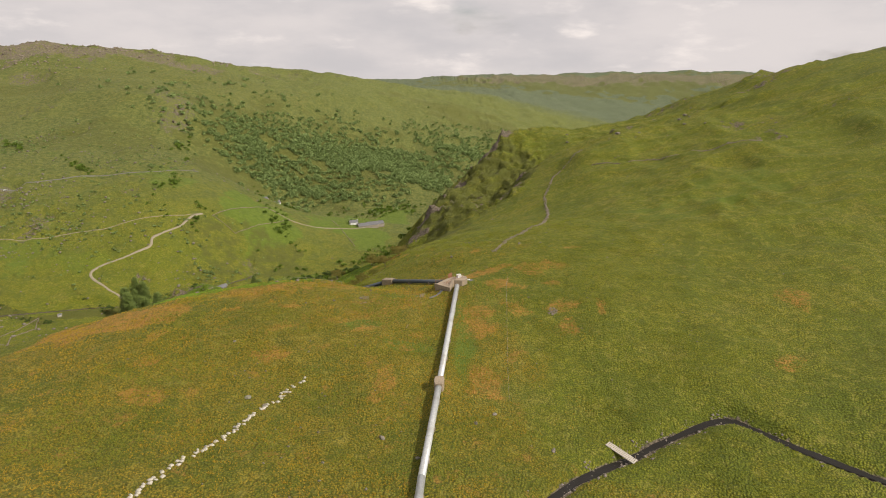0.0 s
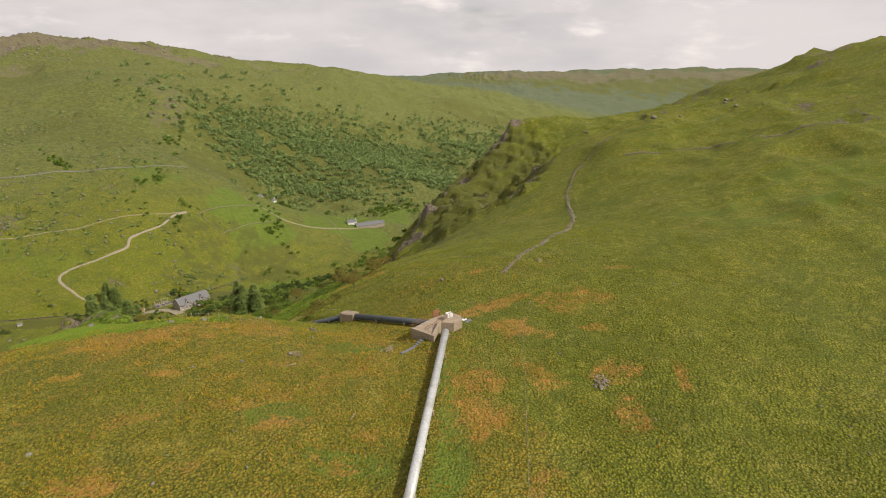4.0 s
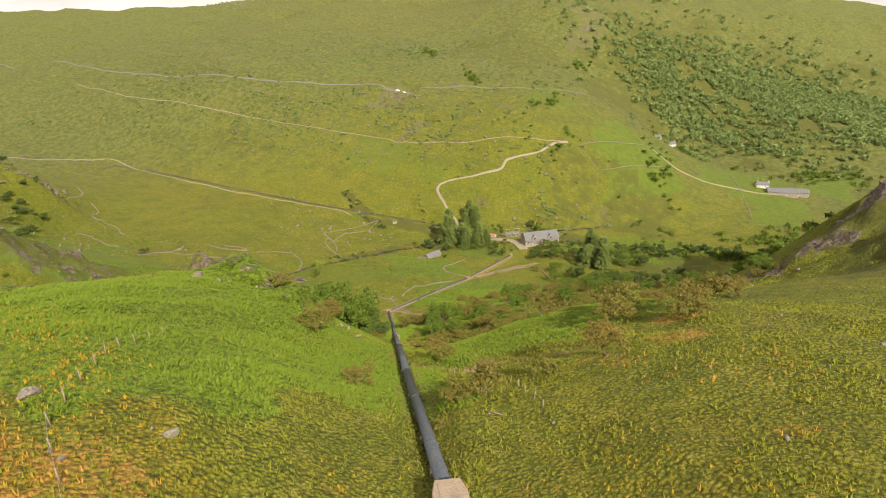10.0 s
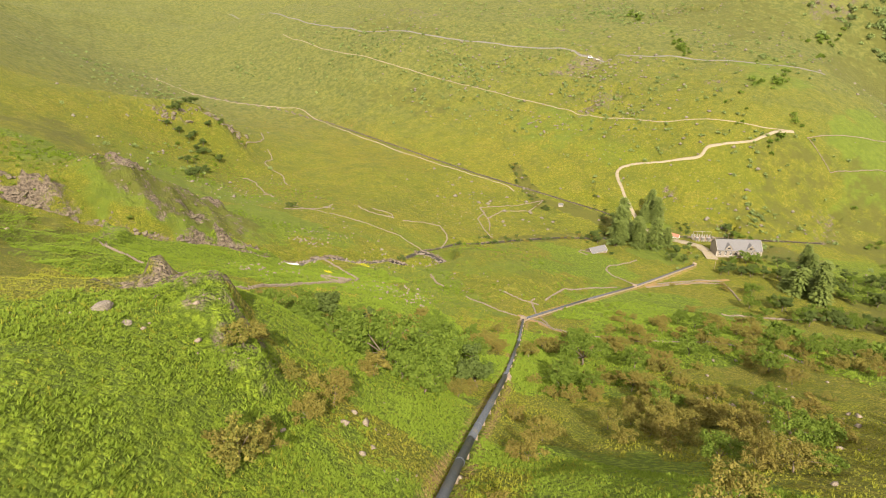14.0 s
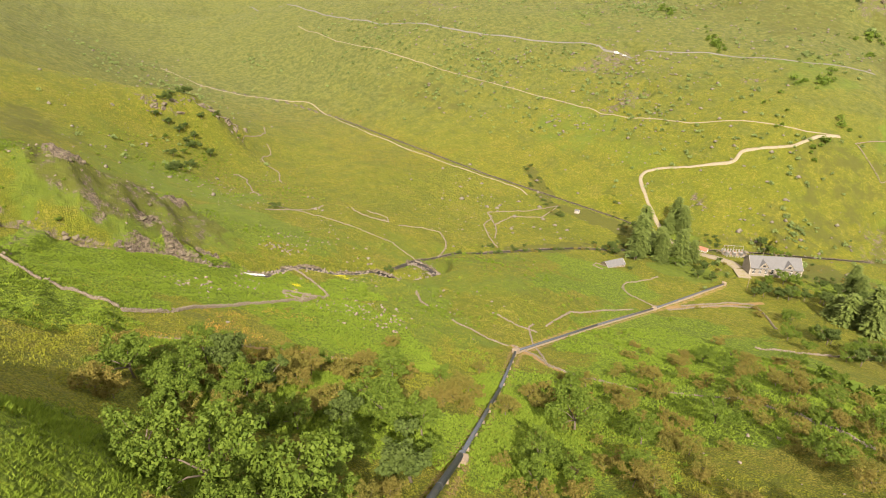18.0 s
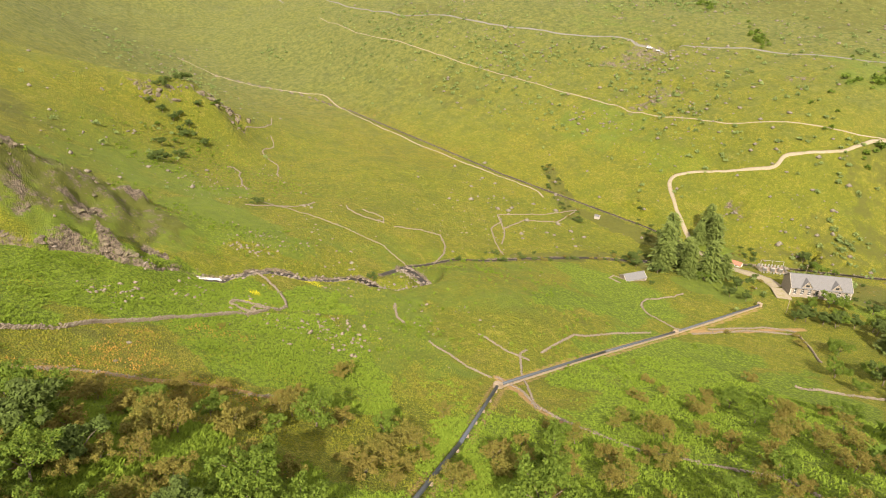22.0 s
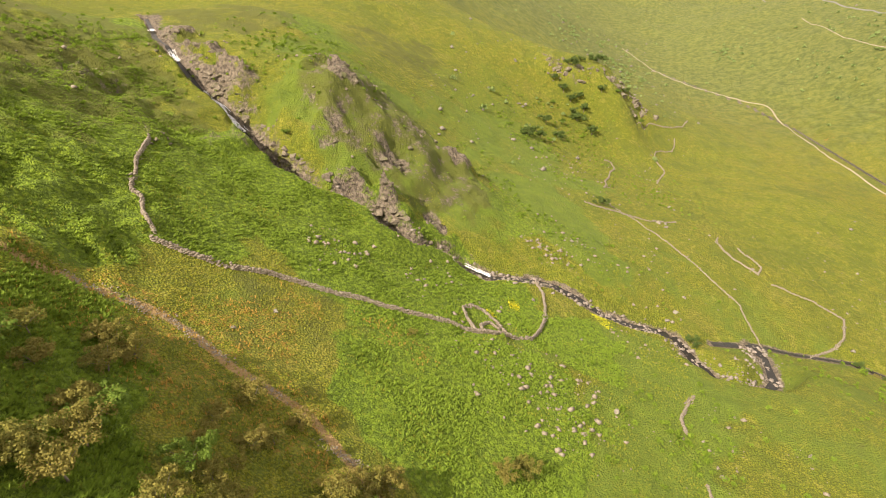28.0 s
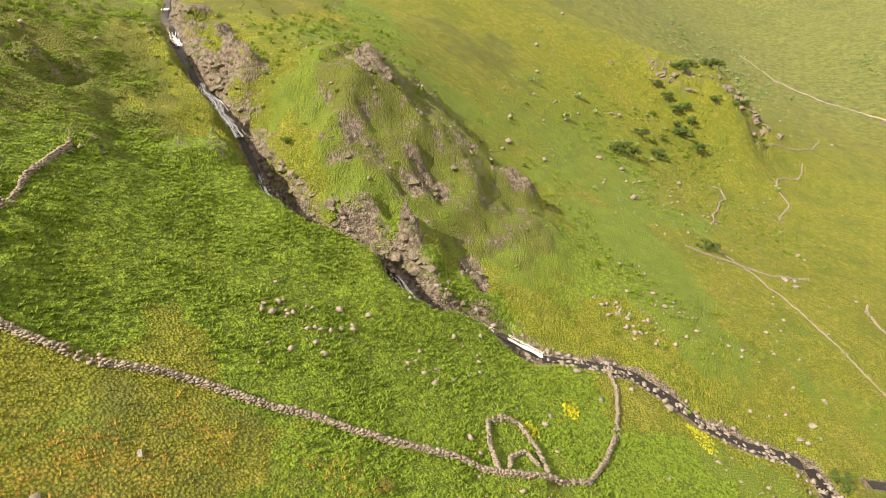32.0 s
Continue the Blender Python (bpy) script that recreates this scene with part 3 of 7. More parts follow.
BRACKEN = [(-222, 284, 22, 15, 60, 0.9), (-205, 282, 14, 9, 40, 0.8), (-237, 300, 16, 12, 30, 0.75), (-245, 232, 40, 24, 60, 0.95), (-228, 224, 22, 14, 30, 0.9), (-205, 222, 18, 10, 30, 0.6), (-300, 128, 40, 22, 20, 0.6), (-400, 160, 50, 30, 20, 0.5), (-480, 230, 60, 40, 20, 0.42), (-235, 190, 40, 22, 20, 0.8), (-200, 205, 24, 16, 20, 0.7), (-262, 170, 30, 16, 0, 0.55), (-330, 270, 30, 20, 0, 0.45), (-540, 880, 90, 60, 20, 0.6), (-800, 660, 60, 30, 20, 0.5), (-430, 640, 40, 26, 0, 0.5), (-650, 720, 50, 30, 30, 0.45), (-950, 480, 70, 30, 10, 0.45), (-360, 1000, 60, 90, 10, 0.6), (-300, 1120, 120, 60, 0, 0.6), (-252, 250, 52, 26, 60, 1.0), (-272, 272, 30, 22, 60, 1.0), (-235, 215, 30, 18, 0, 0.9), (-215, 300, 30, 20, 20, 1.0), (-78, 200, 36, 26, 30, 1.1), (-62, 180, 24, 18, 20, 0.9), (-110, 236, 34, 24, 30, 1.0), (-158, 266, 46, 26, 30, 1.1), (-130, 300, 30, 26, 30, 0.7), (-170, 420, 40, 60, 10, 0.9), (-140, 350, 50, 40, 20, 0.85), (-215, 450, 22, 40, 0, 0.7), (-110, 380, 60, 60, 0, 0.6), (-260, 440, 30, 40, 0, 0.6), (-60, 250, 30, 26, 30, 0.7), (-270, 310, 20, 16, 0, 0.7), (-262, 205, 16, 18, 0, 1.0), (-272, 222, 9, 16, 0, 1.0), (-258, 232, 18, 14, 0, 1.1), (-290, 470, 60, 30, 30, 0.5), (-170, 640, 80, 80, 0, 0.6)]
DRY = [(12, 150, 40, 34, 0, 0.30), (-16, 142, 30, 22, 0, 0.30), (-30, 236, 5, 3, 0, 0.6), (-20, 238, 5, 3, 0, 0.55), (-18, 228, 6, 4, 0, 0.5), (-22, 219, 6, 3, 0, 0.45), (14, 178, 12, 4, 20, 0.55), (16, 168, 6, 5, 0, 0.55), (30, 176, 12, 6, 0, 0.45), (-14, 150, 12, 8, 0, 0.4), (-20, 140, 14, 6, 10, 0.4), (22, 164, 4.8, 2.0, -25, 0.5), (32, 165, 4.1, 2.7, 0, 0.5), (33, 150, 6.1, 4.1, 0, 0.5), (9, 142, 6.1, 11.6, 0, 0.5), (20, 149, 4.8, 6.1, 0, 0.5), (44, 148, 2.0, 5.4, 0, 0.5), (45, 192, 5.4, 2.0, 0, 0.5), (33, 139, 3.4, 6.1, 0, 0.5), (-56, 143, 4.1, 2.0, 0, 0.5), (-41, 144, 5.4, 1.7, 0, 0.5), (-38, 132, 5.4, 2.0, 30, 0.5), (-40, 118, 5.4, 3.4, -20, 0.5), (-59, 103, 6.8, 4.8, 0, 0.5), (-68, 126, 2.7, 4.8, 0, 0.5), (-65, 114, 2.7, 3.4, 0, 0.5), (-72, 142, 3.4, 3.4, 0, 0.5), (-10, 124, 3.4, 3.4, 0, 0.5), (-19, 131, 6.1, 2.0, 20, 0.5), (-12, 108, 3.4, 8.2, 0, 0.5), (10, 112, 4.8, 8.2, 0, 0.5), (4, 200, 26, 14, 20, 0.2), (-10, 215, 16, 10, 0, 0.22), (-2, 206, 2.7, 2.0, 0, 0.5), (12, 196, 2.7, 2.0, 0, 0.5), (-204, 254, 18, 12, 0, 0.34), (-190, 240, 14, 20, 30, 0.36), (-186, 268, 12, 18, 0, 0.34), (-225, 275, 8, 8, 0, 0.3), (-45, 160, 24, 10, 20, 0.5), (96, 150, 6.8, 9.5, 0, 0.45), (80, 122, 5.4, 3.4, 0, 0.45), (-95, 130, 26, 20, 0, 0.55)]
LUSH = [(-10, 125, 8, 5, 0, 0.8), (-20, 133, 8, 4, 0, 0.7), (5, 134, 3, 28, 0, 0.8), (-272, 322, 34, 28, 20, 0.9), (-240, 330, 30, 24, 0, 0.7), (-215, 330, 26, 22, 0, 0.6), (-250, 260, 40, 40, 0, 0.8), (-316, 226, 42, 34, 20, 0.85), (-345, 200, 40, 40, 0, 0.6), (-350, 290, 46, 30, 20, 0.7), (-430, 270, 60, 34, 15, 0.6), (-380, 240, 50, 40, 0, 0.5), (-150, 985, 60, 130, -25, 1.5), (-115, 900, 40, 60, 0, 1.5), (-270, 840, 55, 70, 20, 1.1), (-500, 640, 60, 40, 20, 0.5), (-230, 960, 90, 50, 0, 0.55), (5, 165, 4, 40, 0, 0.38), (-320, 590, 26, 18, 0, 1.0), (-275, 545, 30, 26, 0, 0.9), (-60, 178, 20, 12, 20, 0.5), (-300, 380, 120, 60, 30, 0.4), (-700, 780, 70, 60, 0, 0.5), (-640, 900, 90, 40, 0, 0.45), (-12, 160, 10, 6, 0, 0.7), (110, 240, 60, 20, 20, 0.4), (-420, 860, 60, 60, 0, 0.6)]
HEATH = [(-210, 262, 26, 18, 40, 0.4), (-370, 130, 70, 40, 20, 0.5), (-290, 135, 50, 30, 20, 0.5), (-470, 190, 60, 40, 20, 0.42), (-316, 228, 38, 30, 20, 0.5), (-262, 150, 60, 48, 20, 0.6), (-240, 180, 50, 24, 20, 0.42), (-300, 700, 60, 120, 15, 0.42), (-230, 760, 40, 90, 30, 0.45), (-120, 560, 80, 60, 0, 0.5), (-350, 1300, 230, 260, 30, 0.5), (-120, 1450, 260, 200, 0, 0.5), (200, 2000, 500, 300, 0, 0.5), (20, 420, 60, 140, -20, 0.5), (1200, 4300, 1600, 600, 0, 0.8), (-880, 620, 120, 40, 20, 0.4), (-700, 560, 90, 30, 20, 0.4), (-600, 1000, 160, 90, 30, 0.42), (-900, 1250, 200, 100, 30, 0.4), (-420, 1050, 70, 140, 15, 0.45), (-360, 560, 60, 12, 20, 0.9), (-334, 470, 9, 60, 0, 0.8), (-318, 540, 14, 30, -20, 0.8), (-290, 600, 30, 14, 20, 0.9), (-440, 545, 60, 9, -20, 0.8), (-240, 640, 40, 30, 30, 0.6), (-240, 400, 60, 20, 20, 0.3)]
GOLD = [(70, 170, 80, 110, 0, 0.28), (-45, 112, 80, 62, 0, 0.9), (0, 130, 34, 70, 0, 0.75), (-10, 195, 44, 26, 20, 0.42), (-60, 60, 120, 60, 0, 0.9), (-330, 400, 110, 60, 20, 0.3), (-700, 430, 260, 60, 20, 0.4), (-1000, 1150, 500, 300, 30, 0.42), (-700, 1500, 400, 250, 30, 0.4), (-500, 560, 90, 60, 0, 0.3), (-210, 640, 90, 60, 30, 0.4)]
FOOT_PATHS = [
    [(-186, 228, 0), (-190, 232, 0), (-192, 238, 0), (-195, 245, 0), (-195, 251, 0), (-193, 259, 0), (-193, 272, 0), (-184, 290, 0)],
    [(-203, 352, 0), (-194, 354, 0), (-180, 353, 0), (-167, 354, 0)],
    [(-236, 478, 0), (-234, 499, 0), (-227, 522, 0), (-222, 540, 0)],
    [(-33, 210, 0), (-44, 226, 0), (-52, 232, 0)],
    [(-56, 226, 0), (-50, 225, 0), (-43, 224.5, 0), (-36, 227, 0), (-29, 226, 0)],
]
PIPE_LINE = [(-6, 30, 196.2), (-3.2, 78, 195.4), (-0.6, 107, 195.1), (4.3, 163, 194.7)]
PIPE_FALL = [(2, 168, 194.0), (-18.6, 187.0, 186.6), (-54, 218.2, 164.4), (-85, 246.8, 141.4), (-125.6, 284.6, 109.2), (-162.5, 318.6, 84.2), (-196.6, 348.6, 64.2), (-217.3, 408.2, 44.2), (-236.6, 467.6, 24.2), (-248.4, 540.4, 13.3)]


def spread(x, y, blobs):
    out = np.zeros(x.shape)
    a, b = wave(x, y, 9, 81) + 0.6 * wave(x, y, 3.5, 83), wave(x, y, 9, 85) + 0.6 * wave(x, y, 3.5, 87)
    c, d = wave(x, y, 60, 91) + 0.6 * wave(x, y, 25, 93), wave(x, y, 60, 95) + 0.6 * wave(x, y, 25, 97)
    for *oval, k in blobs:
        size = min(oval[2], oval[3])
        fine, broad = min(0.45 * size, 5.0), (0.5 * size if size > 18 else 0)
        out = np.maximum(out, np.minimum(1.2 * k, 2.2 * k * blob(x + fine * a + broad * c, y + fine * b + broad * d, *oval)))
    return out


def height(x, y):
    h = plain_height(x, y)
    pipe = np.minimum(along(x, y, PIPE_LINE)[0], along(x, y, PIPE_FALL)[0])
    calm = np.clip((pipe - 2) / 14, 0.06, 1)
    far = np.clip((np.hypot(x + 120, y - 300) - 500) / 900, 0, 1)
    h = h + calm * (0.9 * fractal(x, y, 34, 3, 3) + 0.3 * fractal(x, y, 6.5, 11, 2) + 0.2 * ridged(x, y, 2.8, 23, 1))
    h = h + far * (9 * fractal(x, y, 190, 5, 4) + 4 * ridged(x, y, 110, 9, 3) - 2)
    hill = np.clip((x - 60) / 60, 0, 1) * np.clip((y - 130) / 80, 0, 1)
    h = h + hill * (2.2 * ridged(x, y, 55, 151, 3) + 1.2 * ridged(x, y, 17, 155, 2) - 1.5)
    h = h + 0.8 * np.minimum(1, 2 * blob(x, y, 4, 165, 8, 7))
    d = along(x, y, FOOT_PATHS[4])[0]
    h = h - 0.9 * np.clip(1.6 - d / 2.0, 0, 1) * (0.7 + 0.5 * wave(x, y, 6, 131))
    east = x - np.interp(y, [p[1] for p in BECK], [p[0] for p in BECK])
    bank = np.clip((east - 1.5) / 2.5, 0, 1) * np.clip((24 - east) / 14, 0, 1) * np.clip((y - 136) / 10, 0, 1) * np.clip((268 - y) / 12, 0, 1)
    h = h + (1.5 + 0.9 * np.clip((y - 190) / 12, 0, 1)) * bank
    brow = np.minimum(1, 2 * blob(x, y, -262, 150, 62, 52, 20)) + np.minimum(1, 2 * blob(x, y, -205, 212, 34, 22, 40))
    h = h + calm * np.clip(brow, 0, 1) * (1.5 * ridged(x, y, 12, 161, 2) + 0.9 * ridged(x, y, 5, 165, 1) - 0.8)
    r = spread(x, y, ROCKS)
    h = h + calm * r * (2.4 * ridged(x, y, 15, 31, 3) + 0.9 * np.abs(wave(x + y, x - y, 5.5, 41)))
    crag = np.clip(2 * blob(x, y, 25, 450, 62, 150, -14), 0, 1)
    h = h + crag * (3.0 * ridged(x, y, 46, 101, 4) + 2.2 * ridged(x, y, 17, 103, 3) - 4.5)
    ledge = np.clip(1.3 * crag + 0.8 * r, 0, 1) * calm
    band = 3.2 + 3.0 * crag
    u = (h + 0.9 * wave(x, y, 16, 111) + crag * (3.5 * wave(x, y, 31, 113) + 2.0 * wave(x, y, 9, 115))) / band
    f = u - np.floor(u)
    h = h + (0.75 - 0.3 * crag) * ledge * band * (np.clip((f - 0.32) / 0.3, 0, 1) - f)
    h = h + spread(x, y, FAR_ROCKS) * (8 * ridged(x, y, 60, 51, 4) - 6)
    h = h + 2.5 * np.minimum(1, 3 * blob(x, y, -318, 222, 34, 30)) + 3.0 * np.minimum(1, 2.5 * blob(x, y, -288, 247, 9, 8, 0))
    for line, half, steep in ((BECK, 1.5, 2.6), (BECK_LOW, 2.0, 0.8), (BECK_END, 1.0, 0.5), (BURN, 0.75, 0.9), (VALE_RIVER, 1.2, 0.4), (OXBOW, 1.5, 0.6), (POOL, 1.2, 0.6)):
        d, bed = along(x, y, line)
        rough = 1 + 0.5 * wave(x, y, 5, 61)
        cut = bed - 0.35 + np.maximum(0, d - half * rough) * steep * (0.75 + 0.4 * wave(x, y, 8, 71))
        reach = {0.8: 14, 2.6: 12, 0.9: 7, 0.4: 16, 0.6: 8, 0.5: 9}[steep]
        k = np.clip(1.5 - d / reach * 1.5, 0, 1)
        h = np.where(cut < h, h + (cut - h) * np.minimum(1, k * 2), h)
        h = np.where(d < half * 0.8, np.minimum(h, bed - 0.3), h)
    for line, half in ((PIPE_LINE, 1.2), (PIPE_FALL, 1.2)):
        d, axis = along(x, y, line)
        k = np.clip(1 - (d - half) / 2.2, 0, 1)
        h = np.where(k > 0, h + np.minimum(axis - 0.9 - h, 1.6) * k, h)
    return h


def steps(lo, hi, fine, far_lo, far_hi, grow_lo, grow_hi):
    """Grid lines: fine in the middle, wider outwards, widest past 2300."""
    v = list(np.arange(lo, hi + fine, fine))
    d = fine
    while v[-1] < far_hi:
        d = min(d * grow_hi, 28 if v[-1] < 2300 else 60)
        v.append(v[-1] + d)
    d, left = fine, [v[0]]
    while left[-1] > far_lo:
        d = min(d * grow_lo, 28 if left[-1] > -1900 else 60)
        left.append(left[-1] - d)
    return np.array(left[:0:-1] + v)


GX = steps(-345, 115, 1.25, -4900, 4900, 1.024, 1.04)
GY = steps(78, 500, 1.25, -2500, 4950, 1.07, 1.018)
XX, YY = np.meshgrid(GX, GY, indexing="ij")
ZZ = height(XX, YY)


def level(x, y):
    """Height of the built ground."""
    i, j = int(np.searchsorted(GX, x)) - 1, int(np.searchsorted(GY, y)) - 1
    u, v = (x - GX[i]) / (GX[i + 1] - GX[i]), (y - GY[j]) / (GY[j + 1] - GY[j])
    return float((ZZ[i, j] * (1 - u) + ZZ[i + 1, j] * u) * (1 - v) + (ZZ[i, j + 1] * (1 - u) + ZZ[i + 1, j + 1] * u) * v)


def levels(x, y):
    i, j = np.searchsorted(GX, x).clip(1, len(GX) - 1) - 1, np.searchsorted(GY, y).clip(1, len(GY) - 1) - 1
    u, v = (x - GX[i]) / (GX[i + 1] - GX[i]), (y - GY[j]) / (GY[j + 1] - GY[j])
    return (ZZ[i, j] * (1 - u) + ZZ[i + 1, j] * u) * (1 - v) + (ZZ[i, j + 1] * (1 - u) + ZZ[i + 1, j + 1] * u) * v


def raw_mesh(name, verts, faces):
    """A mesh from arrays; faces all of one size."""
    verts, faces = np.asarray(verts, np.float32), np.asarray(faces, np.int32)
    me = bpy.data.meshes.new(name)
    me.vertices.add(len(verts))
    me.vertices.foreach_set("co", verts.ravel())
    n = faces.shape[1]
    me.loops.add(faces.size)
    me.loops.foreach_set("vertex_index", faces.ravel())
    me.polygons.add(len(faces))
    me.polygons.foreach_set("loop_start", np.arange(0, faces.size, n, dtype=np.int32))
    me.polygons.foreach_set("loop_total", np.full(len(faces), n, np.int32))
    me.update(calc_edges=True)
    return me


def covers(x, y):
    rock = spread(x, y, ROCKS) * 0.46 + spread(x, y, FAR_ROCKS) * 0.47
    for line, width in ((BECK, 3.6), (BECK_LOW, 3.2), (BECK_END, 1.9), (BURN, 1.1), (OXBOW, 2.8), (POOL, 2.0), (VALE_RIVER, 1.6)):
        d, _ = along(x, y, line)
        near = np.clip(1.25 - d / width * 0.8, 0, 1)
        if line is BECK:
            near = np.maximum(near, 0.55 * np.clip(1.6 - d / 6.0, 0, 1))
            near = near * np.clip(1 - (x - np.interp(y, [p[1] for p in BECK], [p[0] for p in BECK]) - 1.2) / 1.2, 0, 1)
        rock = np.maximum(rock, near)
    bare = np.zeros(x.shape)
    for line in FOOT_PATHS:
        bare = np.maximum(bare, np.clip(1.05 - along(x, y, line)[0] / (1.7 if line[0][0] == -186 else 2.4), 0, 0.8))
    d = along(x, y, PIPE_FALL)[0]
    bare = np.maximum(bare, np.clip(0.95 - np.abs(d - 1.7) / 1.8, 0, 0.55) * (y > 200))
    # Both masks grow with distance and carry the haze painted into far ground.
    hazy_bent = np.clip((np.hypot(x + 150, y - 300) - 260) / 560, 0, 0.85)
    hazy_moor = np.clip((y + 0.3 * x - 2500) / 700, 0, 1)
    return {"hazy_moor": hazy_moor, "hazy_bent": hazy_bent, "rock": rock, "bare": bare, "bracken": spread(x, y, BRACKEN) * (1 - 0.8 * hazy_bent), "dry": spread(x, y, DRY), "lush": spread(x, y, LUSH) * (1 - 0.35 * hazy_bent), "heath": spread(x, y, HEATH), "gold": spread(x, y, GOLD)}


def build_ground():
    nx, ny = XX.shape
    ids = np.arange(nx * ny).reshape(nx, ny)
    quads = np.stack([ids[:-1, :-1], ids[1:, :-1], ids[1:, 1:], ids[:-1, 1:]], -1).reshape(-1, 4)
    me = raw_mesh("ground", np.stack([XX, YY, ZZ], -1).reshape(-1, 3), quads)
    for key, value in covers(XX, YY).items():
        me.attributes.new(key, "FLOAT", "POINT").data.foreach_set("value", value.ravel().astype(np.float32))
    me.polygons.foreach_set("use_smooth", np.ones(len(me.polygons), bool))
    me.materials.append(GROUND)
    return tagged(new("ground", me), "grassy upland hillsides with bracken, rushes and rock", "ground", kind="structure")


build_ground()
# ---- building blocks ----
class Shape:
    """Collects faces of one mesh."""

    def __init__(self):
        self.bm = bmesh.new()

    def box(self, cx, cy, cz, sx, sy, sz, turn=0.0, bevel=0.0):
        made = bmesh.ops.create_cube(self.bm, size=1.0, matrix=pose(cx, cy, cz, 0, 0, turn) @ Matrix.Diagonal((sx, sy, sz, 1)))
        if bevel:
            edges = list({e for v in made["verts"] for e in v.link_edges})
            bmesh.ops.bevel(self.bm, geom=edges, offset=bevel, segments=1, affect="EDGES")
        return self

    def prism(self, outline, low, high):
        """An upright block over an outline in plan; low and high may be lists of heights."""
        lows = low if isinstance(low, (list, tuple)) else [low] * len(outline)
        highs = high if isinstance(high, (list, tuple)) else [high] * len(outline)
        a = [self.bm.verts.new((x, y, z)) for (x, y), z in zip(outline, lows)]
        b = [self.bm.verts.new((x, y, z)) for (x, y), z in zip(outline, highs)]
        self.bm.faces.new(a[::-1])
        self.bm.faces.new(b)
        for i in range(len(a)):
            j = (i + 1) % len(a)
            self.bm.faces.new((a[i], a[j], b[j], b[i]))
        return self

    def slab(self, corners, thick):
        """A sheet of some thickness over corners in space, thick downwards along its normal."""
        c = [Vector(p) for p in corners]
        n = (c[1] - c[0]).cross(c[2] - c[0]).normalized()
        if n.z < 0:
            c.reverse()
            n = -n
        a, b = [self.bm.verts.new(p) for p in c], [self.bm.verts.new(p - n * thick) for p in c]
        self.bm.faces.new(a)
        self.bm.faces.new(b[::-1])
        for i in range(len(a)):
            j = (i + 1) % len(a)
            self.bm.faces.new((b[i], b[j], a[j], a[i]))
        return self

    def rod(self, path, radii, sides=8, caps=True):
        """A round rod along a path."""
        path = [Vector(p) for p in path]
        radii = radii if isinstance(radii, (list, tuple)) else [radii] * len(path)
        rings = []
        for i, p in enumerate(path):
            d = (path[min(i + 1, len(path) - 1)] - path[max(i - 1, 0)]).normalized()
            u = d.cross(Vector((0, 0, 1)) if abs(d.z) < 0.95 else Vector((1, 0, 0))).normalized()
            v = u.cross(d)
            rings.append([self.bm.verts.new(p + radii[i] * (math.cos(a) * u + math.sin(a) * v)) for a in (2 * math.pi * k / sides for k in range(sides))])
        for r, s in zip(rings, rings[1:]):
            for k in range(sides):
                f = self.bm.faces.new((r[k], r[(k + 1) % sides], s[(k + 1) % sides], s[k]))
                f.smooth = True
        if caps:
            self.bm.faces.new(rings[0][::-1])
            self.bm.faces.new(rings[-1])
        return self

    def lump(self, at, size, seed, sub=2, flat=0.0):
        """An uneven, faceted stone."""
        rnd = random.Random(seed)
        made = bmesh.ops.create_icosphere(self.bm, subdivisions=sub, radius=1.0)["verts"]
        shift = Vector((rnd.uniform(-9, 9), rnd.uniform(-9, 9), rnd.uniform(-9, 9)))
        cuts = [(Vector((rnd.uniform(-1, 1), rnd.uniform(-1, 1), rnd.uniform(-0.6, 1))).normalized(), rnd.uniform(0.42, 0.8)) for _ in range(9)]
        turn = Matrix.Rotation(rnd.uniform(0, 6.3), 3, "Z")
        for v in made:
            p = v.co * (1 + 0.22 * noise.noise(v.co * 1.3 + shift))
            for n, d in cuts:
                over = p.dot(n) - d
                if over > 0:
                    p = p - n * over
            p = turn @ Vector((p.x * size[0], p.y * size[1], p.z * size[2]))
            v.co = p + Vector(at)
        return self


def part(name, shape, material, parent=None, label=""):
    me = bpy.data.meshes.new(name)
    bm = shape.bm if isinstance(shape, Shape) else shape
    bmesh.ops.recalc_face_normals(bm, faces=bm.faces)
    bm.to_mesh(me)
    bm.free()
    me.materials.append(material)
    ob = new(name, me)
    if parent:
        ob.parent = parent
    if label:
        ob["label"] = label
    return ob


def thing(name, label, category, group="", at=(0, 0, 0)):
    ob = new(name)
    ob.empty_display_size = 0.3
    ob.location = at
    return tagged(ob, label, category, group)


